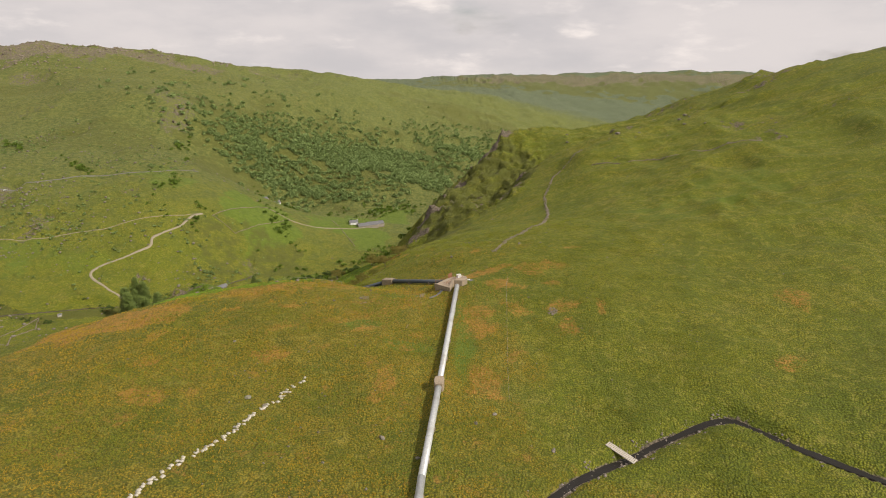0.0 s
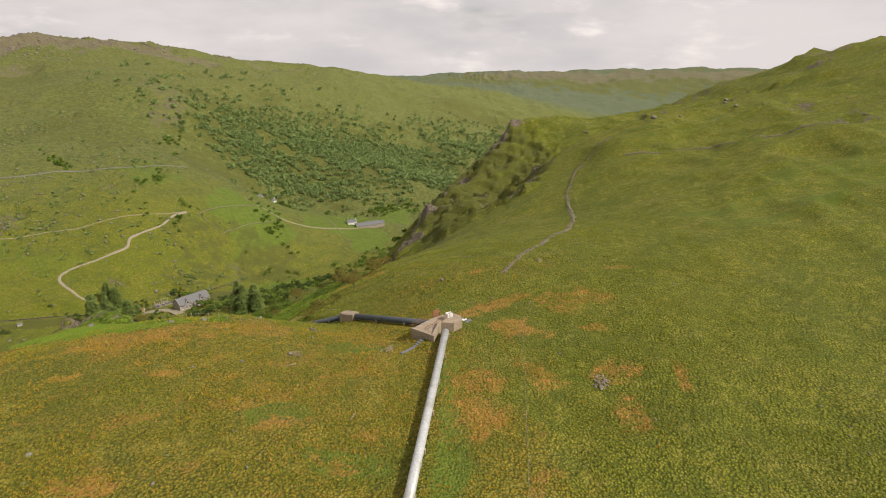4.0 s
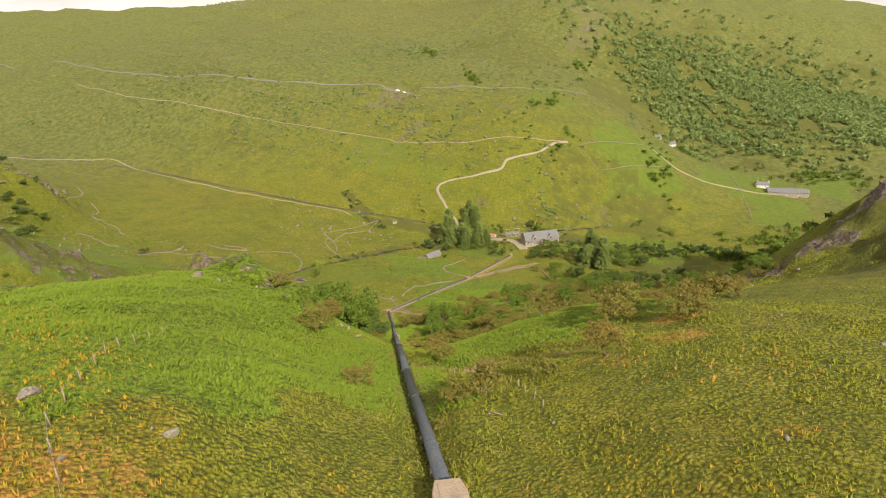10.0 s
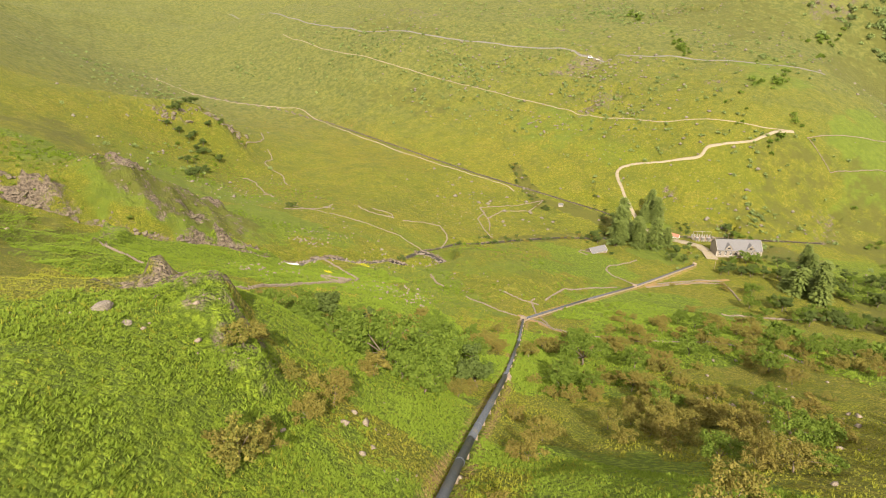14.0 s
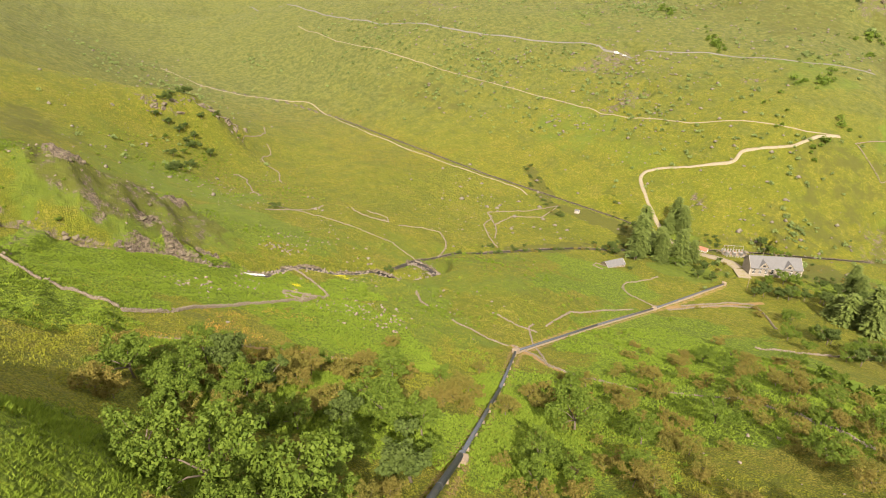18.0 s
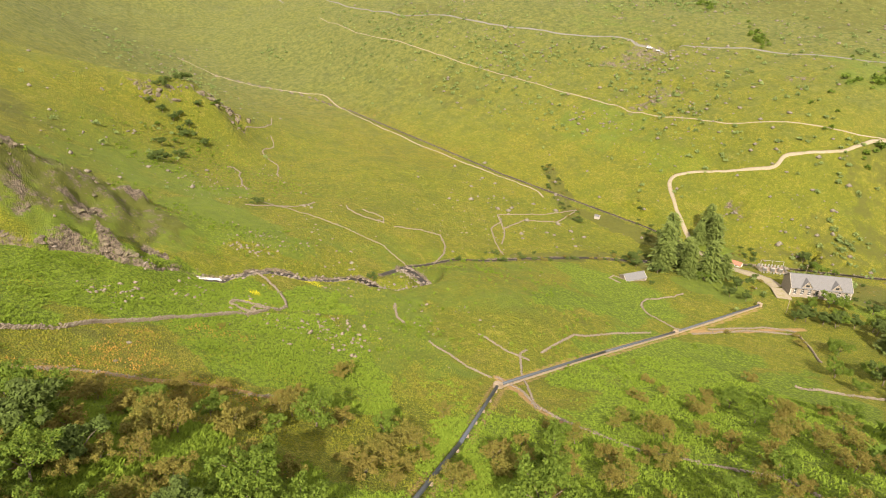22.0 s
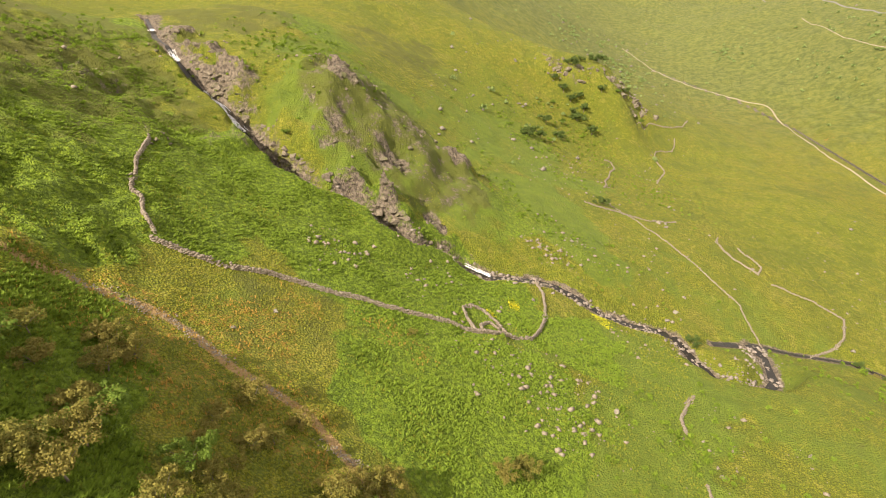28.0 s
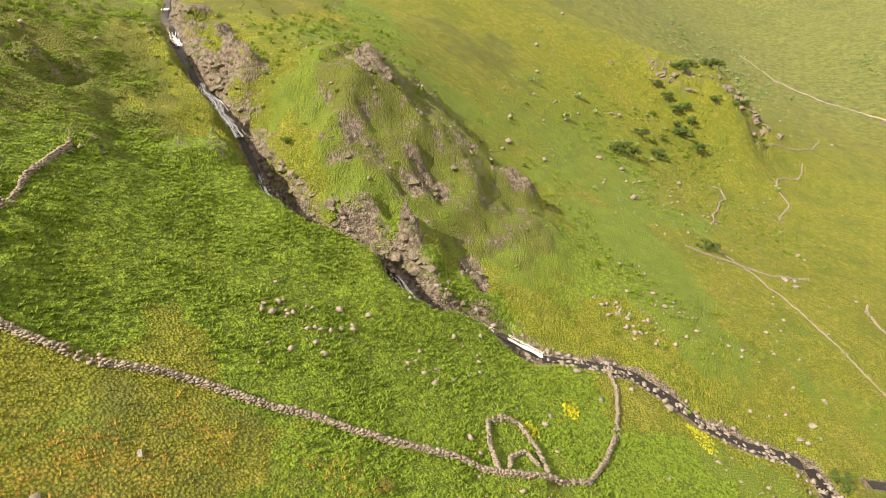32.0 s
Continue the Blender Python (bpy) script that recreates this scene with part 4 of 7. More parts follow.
def strip(name, line, width, lift, material, step=2.0):
    """A ribbon that lies on the ground along a line in plan, with a thin edge."""
    pts = np.array([p[:2] for p in line], float)
    d = np.r_[0, np.cumsum(np.hypot(*np.diff(pts, axis=0).T))]
    s = np.arange(0, d[-1] + step, step).clip(0, d[-1])
    x, y = np.interp(s, d, pts[:, 0]), np.interp(s, d, pts[:, 1])
    k = np.ones(5) / 5
    if len(s) > 8:
        x[2:-2], y[2:-2] = np.convolve(x, k, "valid"), np.convolve(y, k, "valid")
    tx, ty = np.gradient(x), np.gradient(y)
    n = np.hypot(tx, ty) + 1e-9
    wide = width * (1 + 0.18 * wave(s, s * 0, 14, 7))
    rows = []
    for f in (-0.5, -0.17, 0.17, 0.5):
        px, py = x - ty / n * wide * f, y + tx / n * wide * f
        rows.append(np.stack([px, py, levels(px, py) + lift - (0.25 * lift if abs(f) == 0.5 else 0)], -1))
    rows = [np.stack([rows[0][:, 0], rows[0][:, 1], rows[0][:, 2] - lift - 0.2], -1), *rows, np.stack([rows[-1][:, 0], rows[-1][:, 1], rows[-1][:, 2] - lift - 0.2], -1)]
    v = np.stack(rows, 1)
    ids = np.arange(v.shape[0] * 6).reshape(-1, 6)
    quads = np.stack([ids[:-1, :-1], ids[:-1, 1:], ids[1:, 1:], ids[1:, :-1]], -1).reshape(-1, 4)
    me = raw_mesh(name, v.reshape(-1, 3), quads)
    me.materials.append(material)
    return new(name, me)


# ---- roads and tracks ----
VALLEY_TRACK = [(-300, 574), (-322, 580), (-354, 593), (-372, 602), (-388, 612), (-402, 622), (-406, 630), (-400, 643), (-380, 662), (-366, 677), (-360, 686), (-364, 696), (-352, 716), (-342, 734), (-339, 757), (-330, 775)]
MAIN_ROAD = [(-1500, 520), (-1250, 545), (-1069, 566), (-932, 590), (-800, 646), (-711, 702), (-650, 738), (-594, 760), (-530, 806), (-507, 826), (-437, 866), (-390, 920)]
LOW_TRACK = [(-1070, 512), (-1006, 521), (-956, 526), (-862, 547), (-757, 582), (-683, 611), (-603, 638), (-533, 659), (-482, 672), (-422, 700), (-347, 753), (-330, 775)]
RIVER_TRACK = [(-1000, 290), (-888, 366), (-805, 448), (-762, 452), (-745, 455), (-700, 462), (-656, 469), (-572, 491), (-510, 508), (-451, 531), (-437, 528)]
FARM_TRACK = [(-277, 893), (-240, 881), (-190, 900), (-150, 925), (-130, 940)]
tagged(strip("track", VALLEY_TRACK, 2.7, 0.22, TRACK), "pale gravel track winding up the valley side", "track", kind="structure")
tagged(strip("road", MAIN_ROAD, 2.6, 0.4, TARMAC, 5.0), "grey tarmac road across the far hillside", "road", kind="structure")
tagged(strip("track", LOW_TRACK, 0.8, 0.4, TRACK, 4.0), "narrow pale track across the far hillside", "track", kind="structure")
tagged(strip("track", RIVER_TRACK, 1.3, 0.35, TRACK, 4.0), "pale stony path beside the valley river", "track", kind="structure")
tagged(strip("track", FARM_TRACK, 2.2, 0.45, TRACK, 5.0), "pale farm track between green fields", "track", kind="structure")
tagged(strip("track", [(-300, 574), (-285, 575), (-270, 576), (-262, 573)], 7.0, 0.4, TRACK), "pale gravel yard beside the powerhouse", "track", kind="structure")


# ---- streams and falls ----
def water(name, line, width, lift, label, seed):
    pts = np.array(line, float)
    d = np.r_[0, np.cumsum(np.hypot(*np.diff(pts[:, :2], axis=0).T))]
    s = np.arange(0, d[-1], 1.0)
    x, y, z = (np.interp(s, d, pts[:, k]) for k in range(3))
    tx, ty = np.gradient(x), np.gradient(y)
    n = np.hypot(tx, ty) + 1e-9
    wide = width * (1 + 0.4 * wave(s, 0 * s, 9, seed) + 0.2 * wave(s, 0 * s, 3, seed + 1))
    rows = []
    for f in (-0.5, -0.17, 0.17, 0.5):
        px, py = x - ty / n * wide * f, y + tx / n * wide * f
        rows.append(np.stack([px, py, z + lift + 0.06 * wave(px, py, 1.3, seed)], -1))
    v = np.stack(rows, 1)
    ids = np.arange(v.shape[0] * 4).reshape(-1, 4)
    quads = np.stack([ids[:-1, :-1], ids[:-1, 1:], ids[1:, 1:], ids[1:, :-1]], -1).reshape(-1, 4)
    me = raw_mesh(name, v.reshape(-1, 3), quads)
    me.materials.append(WATER)
    me.polygons.foreach_set("use_smooth", np.ones(len(me.polygons), bool))
    return tagged(new(name, me), label, "water", kind="structure")


water("water", BECK, 1.5, -0.05, "dark mountain beck in a rocky gorge", 3)
water("water", BECK_LOW, 3.4, -0.05, "dark stony beck between grassy banks", 5)
water("water", BECK_END, 1.7, -0.05, "narrow dark beck crossing the valley floor", 6)
water("water", BURN, 1.4, -0.05, "dark moorland stream crossing the grass", 7)
water("water", OXBOW, 2.6, -0.05, "stony loop of the dark beck", 9)
water("water", POOL, 2.2, -0.05, "small dark pool beside the beck", 10)
water("water", VALE_RIVER, 1.1, -0.05, "shallow river along the valley floor", 11)


def waterfall(line, width, label, seed):
    """Falling white water: many thin uneven strands that leave the lip, part, join and drop, with dark gaps between."""
    rnd = random.Random(seed)
    bm = bmesh.new()
    pts = [Vector(p) for p in line]
    n = 7 * (len(pts) - 1)
    for strand in range(17):
        side, wide = rnd.gauss(0, 0.24) * width, width * rnd.uniform(0.018, 0.055)
        first, last = (0 if strand < 5 else rnd.randint(0, n // 2)), (n if strand % 3 else rnd.randint(n // 2, n))
        rows = []
        for i in range(first, last + 1):
            k = i / 7
            a = min(int(k), len(pts) - 2)
            p = pts[a].lerp(pts[a + 1], k - a)
            d = (pts[a + 1] - pts[a]).to_2d().normalized()
            across = Vector((-d.y, d.x, 0))
            w = wide * max(0.15, 0.6 + 0.7 * i / n + 1.2 * noise.noise(Vector((i * 0.6, seed, strand * 3.1))))
            w *= 0.25 if i in (first, last) else 1.0
            side += 0.12 * width * noise.noise(Vector((i * 0.5, seed + 5, strand * 2.3)))
            bulge = Vector((d.x, d.y, 0)) * 0.3 + Vector((0, 0, 0.3 + 0.2 * noise.noise(Vector((i * 0.8, seed, strand)))))
            rows.append([bm.verts.new(p + bulge + across * (side + w * f) + Vector((0, 0, 0.1 * (1 - abs(f) * 2)))) for f in (-0.6, -0.2, 0.2, 0.6)])
        for r, q in zip(rows, rows[1:]):
            for j in range(3):
                bm.faces.new((r[j], r[j + 1], q[j + 1], q[j])).smooth = True
    return tagged(part("waterfall", bm, FOAM), label, "waterfall", "waterfalls of the beck", "stuff")


waterfall([(-328, 131, 133.1), (-325.6, 132.8, 132.9), (-323.6, 135.6, 132.8)], 2.0, "thin white cascade over the gorge's upper lip", 1)
waterfall([(-308.6, 155.6, 128.7), (-306.2, 158.4, 127), (-305.6, 160.6, 125.3)], 2.2, "narrow white fall between dark rock walls", 2)
waterfall([(-297.6, 175.6, 117.6), (-295, 178.6, 116), (-295.4, 182.6, 113.6), (-293, 186.2, 111.4), (-293.2, 190, 108.3), (-291.6, 193.4, 106.3)], 3.4, "tall white waterfall in the rocky gorge", 3)
waterfall([(-285, 205, 100.3), (-282, 210, 97.3), (-280, 214, 95.3)], 1.8, "short white fall in the gorge", 4)
waterfall([(-279, 220, 93.9), (-278, 225, 91.9)], 2.0, "short white spout below a rock step", 5)
waterfall([(-282, 246, 83.6), (-281, 249.5, 81.2), (-280, 253, 78.5), (-279, 257, 77.3)], 1.9, "slim white fall beside a pale rock slab", 6)
waterfall([(-284, 263, 75), (-286, 265, 73.8), (-287, 268, 72.3)], 1.6, "white rapids over boulders", 7)
waterfall([(-288, 271, 70.9), (-289, 275, 68.9), (-290, 279, 67.1)], 1.7, "white rapids splitting round a boulder", 8)


# ---- dry stone walls ----
def dry_wall(line, high, thick, label, seed, stone=0.5, kind="stuff", gaps=0.0, rock=STONE):
    """A wall of rough stones, laid in courses along a line on the ground; gaps: the share that has fallen."""
    high, thick, stone = 0.85 * high, 0.58 * thick, 0.75 * stone
    rnd = random.Random(seed)
    pts = np.array(line, float)
    d = np.r_[0, np.cumsum(np.hypot(*np.diff(pts, axis=0).T))]
    base = np.array([(-1, -1, -1), (1, -1, -1), (1, 1, -1), (-1, 1, -1), (-1, -1, 1), (1, -1, 1), (1, 1, 1), (-1, 1, 1)], float)
    box = np.array([(0, 3, 2, 1), (4, 5, 6, 7), (0, 1, 5, 4), (1, 2, 6, 5), (2, 3, 7, 6), (3, 0, 4, 7)])
    verts, faces, s = [], [], 0.0
    rows = max(1, round(high / (stone * 0.62)))
    while s < d[-1]:
        x, y = np.interp(s, d, pts[:, 0]), np.interp(s, d, pts[:, 1])
        x2, y2 = np.interp(min(s + 1, d[-1]), d, pts[:, 0]), np.interp(min(s + 1, d[-1]), d, pts[:, 1])
        a = math.atan2(y2 - y, x2 - x) if s + 1 < d[-1] else 0
        low = noise.noise(Vector((s * 0.12, seed, 0))) < max(gaps, 0.24) - 0.5
        worn = noise.noise(Vector((s * 0.45, seed + 3, 0)))
        for r in range(rows):
            if low and rnd.random() < (0.85 if r > 0 else 0.3 * (gaps > 0.6)):
                continue
            if r == rows - 1 and rows > 1 and rnd.random() < 0.35 + worn:
                continue
            for f in (-0.3, 0.3) if r < rows - 1 else (0,):
                size = np.array([stone * rnd.uniform(0.32, 0.9), thick * (rnd.uniform(0.26, 0.42) if r < rows - 1 else rnd.uniform(0.4, 0.5)), stone * rnd.uniform(0.28, 0.42)])
                off = f * thick * (1 - 0.25 * r / rows) + (rnd.uniform(-0.6, 0.6) if low else 0)
                px, py = x - math.sin(a) * off + rnd.uniform(-0.16, 0.16), y + math.cos(a) * off + rnd.uniform(-0.16, 0.16)
                b = base * size * np.array([[rnd.uniform(0.75, 1.05) for _ in range(3)] for _ in range(8)])
                t = a + rnd.uniform(-0.45, 0.45)
                q = np.stack([b[:, 0] * math.cos(t) - b[:, 1] * math.sin(t), b[:, 0] * math.sin(t) + b[:, 1] * math.cos(t), b[:, 2] + 0.1 * b[:, 0] * rnd.uniform(-1, 1)], -1)
                faces.append(box + 8 * len(verts))
                verts.append(q + (px, py, level(px, py) + stone * 0.2 + r * stone * 0.62))
        s += stone * rnd.uniform(0.8, 1.15)
    me = raw_mesh("dry_stone_wall", np.concatenate(verts), np.concatenate(faces))
    me.materials.append(rock)
    return tagged(new("dry_stone_wall", me), label, "stone wall", "dry stone walls", kind)


dry_wall([(-211, 230), (-213, 234), (-215, 238), (-218, 243), (-224, 249.5), (-228, 257), (-232, 263), (-237, 272), (-243, 280), (-247, 287), (-253, 293), (-258, 298)], 1.3, 1.0, "long grey dry stone wall through bracken", 1)
dry_wall([(-258, 298), (-267, 299), (-276, 299), (-284, 298), (-292, 296), (-297, 292)], 1.2, 0.9, "curved dry stone wall down to the beck", 2)
dry_wall([(-247, 286), (-251, 282.5), (-256, 280), (-260, 281), (-261.5, 284), (-258, 288.5), (-253, 292.5)], 1.2, 0.9, "small oval sheepfold wall of rough stone", 3)
dry_wall([(-249, 287), (-251.5, 286), (-255, 287.5), (-253.5, 290.5)], 1.0, 0.8, "inner partition wall of the ruined sheepfold", 4)
dry_wall([(-213, 229), (-216, 224), (-220.5, 220), (-221, 217), (-225, 214), (-233, 208), (-245, 201)], 1.1, 0.9, "broken dry stone wall climbing to a crag", 5, gaps=0.3)
dry_wall([(-263, 340), (-257, 338), (-250, 336), (-245, 337)], 0.9, 0.9, "low tumbled stone wall across the pasture", 6, gaps=0.4)
dry_wall([(-215, 377), (-220, 387), (-227, 400), (-233, 429), (-237, 452)], 0.8, 0.8, "low curving stone wall below the pipe", 7, gaps=0.3)
dry_wall([(-238, 473.5), (-251, 470), (-258, 470), (-263, 472), (-269, 477), (-274, 485), (-274, 500), (-275, 513)], 0.9, 0.9, "curved stone wall of an old enclosure", 8, gaps=0.3)
dry_wall([(-359, 445), (-368, 452), (-378, 458), (-395, 465), (-410, 471), (-409, 501), (-411, 542)], 0.8, 0.9, "ruined enclosure wall on the valley floor", 9, 0.7, gaps=0.35)
dry_wall([(-411, 542), (-402, 525), (-393, 510), (-399, 486), (-383, 461)], 0.8, 0.9, "ruined enclosure wall on the valley floor", 10, 0.7, gaps=0.35)
dry_wall([(-47, 72), (-43, 82), (-39, 89), (-36, 97), (-32, 104), (-29, 109)], 0.3, 1.4, "fallen line of pale wall stones in grass", 11, 0.5, gaps=0.95, rock=PALE)
dry_wall([(18, 194), (24, 208), (30, 218), (34, 228), (42, 241), (50, 268), (54, 305), (64, 337), (76, 347), (85, 359)], 0.5, 1.0, "tumbled stone wall climbing the hillside", 12, 0.5, gaps=0.62)
dry_wall([(84, 328), (96, 324), (114, 316), (131, 306), (160, 296)], 0.8, 1.0, "broken stone wall across the upper slope", 13, 0.7, gaps=0.55)
dry_wall([(-203, 352), (-194, 355), (-180, 353), (-150, 358), (-125, 372), (-110, 368), (-90, 360)], 0.8, 0.9, "broken stone wall among thorn bushes", 14, 0.6, gaps=0.55)
dry_wall([(-385, 300), (-400, 330), (-412, 342)], 0.8, 0.9, "short field wall beside a round bush", 15, 0.7, gaps=0.3)
dry_wall([(-412, 362), (-401, 360), (-385, 366), (-379, 375), (-388, 378), (-404, 370)], 0.8, 0.9, "low ring of stones on the pasture", 16, 0.7, gaps=0.4)
dry_wall([(-180, 470), (-160, 505), (-150, 540)], 1.0, 0.9, "field wall below the powerhouse trees", 17, 0.7, gaps=0.2)
dry_wall([(-235, 477), (-233, 495), (-231, 510), (-224, 522), (-218, 530), (-206, 521), (-195, 511)], 1.1, 0.9, "pale stone wall round the lower pasture", 18, 0.6, gaps=0.1)
dry_wall([(-237, 490), (-234.5, 505), (-230, 520), (-221.5, 533)], 1.0, 0.9, "second stone wall beside the old path", 19, 0.6, gaps=0.2)
dry_wall([(-296, 486), (-303, 484), (-306, 490), (-300, 493)], 0.8, 0.8, "low broken walls of a small fold by the hut", 20, 0.6, gaps=0.2)
dry_wall([(-229, 340), (-219, 343), (-211, 345), (-203, 350)], 0.8, 0.8, "low stone wall running down to the pipe's bend", 21, 0.6, gaps=0.3)
dry_wall([(-228, 359), (-224, 361), (-217, 364), (-211, 369)], 0.8, 0.9, "short tumbled stone wall on the lower pasture", 22, 0.6, gaps=0.3)
dry_wall([(-512, 302), (-514, 306), (-500, 309), (-487, 307), (-472, 307), (-458, 305.5), (-447, 307), (-436, 306)], 1.0, 1.0, "low curved wall on the open pasture", 23, 0.8, gaps=0.2)
dry_wall([(-612, 349), (-600, 349), (-591, 347), (-580, 338), (-571, 335), (-560, 334), (-549, 336), (-540, 341), (-534, 341), (-517, 337), (-505, 336)], 1.0, 1.0, "low winding wall on the open pasture", 24, 0.8, gaps=0.2)
dry_wall([(-590, 318), (-606, 330), (-615, 337), (-628, 347), (-650, 356), (-684, 362)], 1.0, 1.0, "low bent wall below the pasture crag", 29, 0.9, gaps=0.2)
dry_wall([(-374, 380), (-373, 396), (-368, 407), (-352, 403), (-343, 398), (-331, 386)], 0.8, 0.9, "ruined enclosure wall near the beck", 25, 0.7, gaps=0.35)
dry_wall([(-397, 467), (-388, 456), (-382, 450), (-360, 441), (-340, 435)], 0.8, 0.9, "ruined wall crossing the valley floor", 26, 0.7, gaps=0.3)
dry_wall([(-216.8, 371.7), (-215.0, 368.0), (-203.5, 361.5), (-196.9, 359.1), (-190.2, 356.2), (-181.3, 352.1)], 0.8, 0.8, "stone wall passing under the pipe", 27, 0.6, gaps=0.2)
dry_wall([(-408, 307), (-400, 312), (-390, 324), (-373, 340), (-358, 353), (-346, 364), (-332, 367), (-320, 370)], 0.5, 0.6, "long low stone wall across the pasture beyond the beck", 28, 0.6, gaps=0.25)
# ---- the pipeline ----
def on_line(line, s):
    pts = [Vector(p) for p in line]
    for a, b in zip(pts, pts[1:]):
        n = (b - a).length
        if s <= n:
            return a + (b - a) * (s / n), (b - a).normalized()
        s -= n
    return pts[-1], (pts[-1] - pts[-2]).normalized()


def pipeline(line, radius, material, label, gap):
    whole = thing("pipeline", label, "pipeline", "sections of the hydro pipeline")
    pts = [Vector(p) for p in line]
    bore = [radius if k < 4 else radius * 0.72 for k in range(len(pts))]
    length = sum((b - a).length for a, b in zip(pts, pts[1:]))
    for a, b, r in zip(pts, pts[1:], bore):
        part("pipe_section", Shape().rod([a, a.lerp(b, 0.5), b], r, 20), material, whole)
    for a, b in zip(pts[6:], pts[7:]):
        n = int((b - a).length / 6)
        for k in range(n):
            p, q = a.lerp(b, k / n), a.lerp(b, (k + 1) / n)
            side = Vector((-(b - a).y, (b - a).x, 0)).normalized() * 0.75
            low = min(level(p.x, p.y), level(q.x, q.y)) - 0.5
            part("plinth", Shape().prism([(p + side)[:2], (q + side)[:2], (q - side)[:2], (p - side)[:2]], low, [p.z - 0.35, q.z - 0.35, q.z - 0.35, p.z - 0.35]), CONCRETE, whole, "low stone-faced concrete plinth")
    s = gap * 0.5
    while s < length:
        p, d = on_line(line, s)
        wide = radius * (0.72 if line is PIPE_FALL and p.z < 108 else 1.0)
        if s % (2 * gap) < gap:
            part("flange", Shape().rod([p - d * 0.11, p + d * 0.11], wide + 0.06, 20), material, whole)
        foot = level(p.x, p.y) - 0.4
        turn = math.degrees(math.atan2(d.y, d.x))
        q, _ = on_line(line, min(s + gap * 0.4, length - 0.5))
        h = max(0.5, q.z - radius * 0.3 - (level(q.x, q.y) - 0.5))
        part("saddle", Shape().box(q.x, q.y, q.z - radius * 0.3 - h / 2, 0.6, radius * 2.3, h, turn, 0.04), CONCRETE, whole, "grey concrete saddle")
        s += gap
    return whole


pipeline(PIPE_LINE, 0.66, PIPE_PALE, "pale grey steel water pipeline on concrete saddles", 9.0)
pipeline(PIPE_FALL, 0.64, PIPE_DARK, "dark blue-grey steel pipeline running down the hillside", 9.5)


def anchor_block(at, turn, size, label, slope=0.0):
    x, y, z = at
    ob = thing("anchor_block", label, "concrete block", "anchor blocks of the pipeline", at)
    low = level(x, y) - 1.0
    L, W, top = size[0] / 2, size[1] / 2, size[2]
    c, s = math.cos(radians(turn)), math.sin(radians(turn))

    def plan(pts):
        return [(px * c - py * s, px * s + py * c) for px, py in pts]

    out = plan([(-L, -W * 0.75), (-L * 0.4, -W), (L * 0.4, -W), (L, -W * 0.75), (L, W * 0.75), (L * 0.4, W), (-L * 0.4, W), (-L, W * 0.75)])
    tops = [top + slope * L, top + slope * L * 0.4, top - slope * L * 0.4, top - slope * L, top - slope * L, top - slope * L * 0.4, top + slope * L * 0.4, top + slope * L]
    body = Shape().prism(out, low - z, tops)
    bmesh.ops.bevel(body.bm, geom=body.bm.edges[:], offset=0.07, segments=1, affect="EDGES")
    part("block", body, CONCRETE, ob)
    cap = plan([(-L * 0.8, -W * 0.6), (L * 0.8, -W * 0.6), (L * 0.8, W * 0.6), (-L * 0.8, W * 0.6)])
    part("coping", Shape().prism(cap, top - abs(slope) * L - 0.1, [top + slope * L * 0.8 + 0.06, top - slope * L * 0.8 + 0.06, top - slope * L * 0.8 + 0.06, top + slope * L * 0.8 + 0.06]), CONCRETE, ob)
    return ob


anchor_block((-0.6, 107, 195.1), 87, (3.2, 2.1, 0.95), "square concrete anchor block round the pale pipe")
anchor_block((-18.6, 187.0, 186.6), 138, (5.0, 2.6, 0.8), "weathered concrete anchor block at the hill's edge", 0.22)
anchor_block((-125, 284.6, 108.8), 140, (3.0, 2.4, 0.85), "concrete anchor block on the steep slope", 0.4)
anchor_block((-196.6, 348.6, 64.2), 120, (2.8, 2.5, 0.8), "concrete anchor block at the pipe's bend", 0.3)
anchor_block((-236.6, 467.6, 24.2), 105, (2.6, 2.1, 0.75), "small concrete anchor block on the lower slope", 0.2)
anchor_block((-248.6, 541.0, 13.2), 98, (1.8, 2.6, 1.1), "concrete pipe portal above the powerhouse")


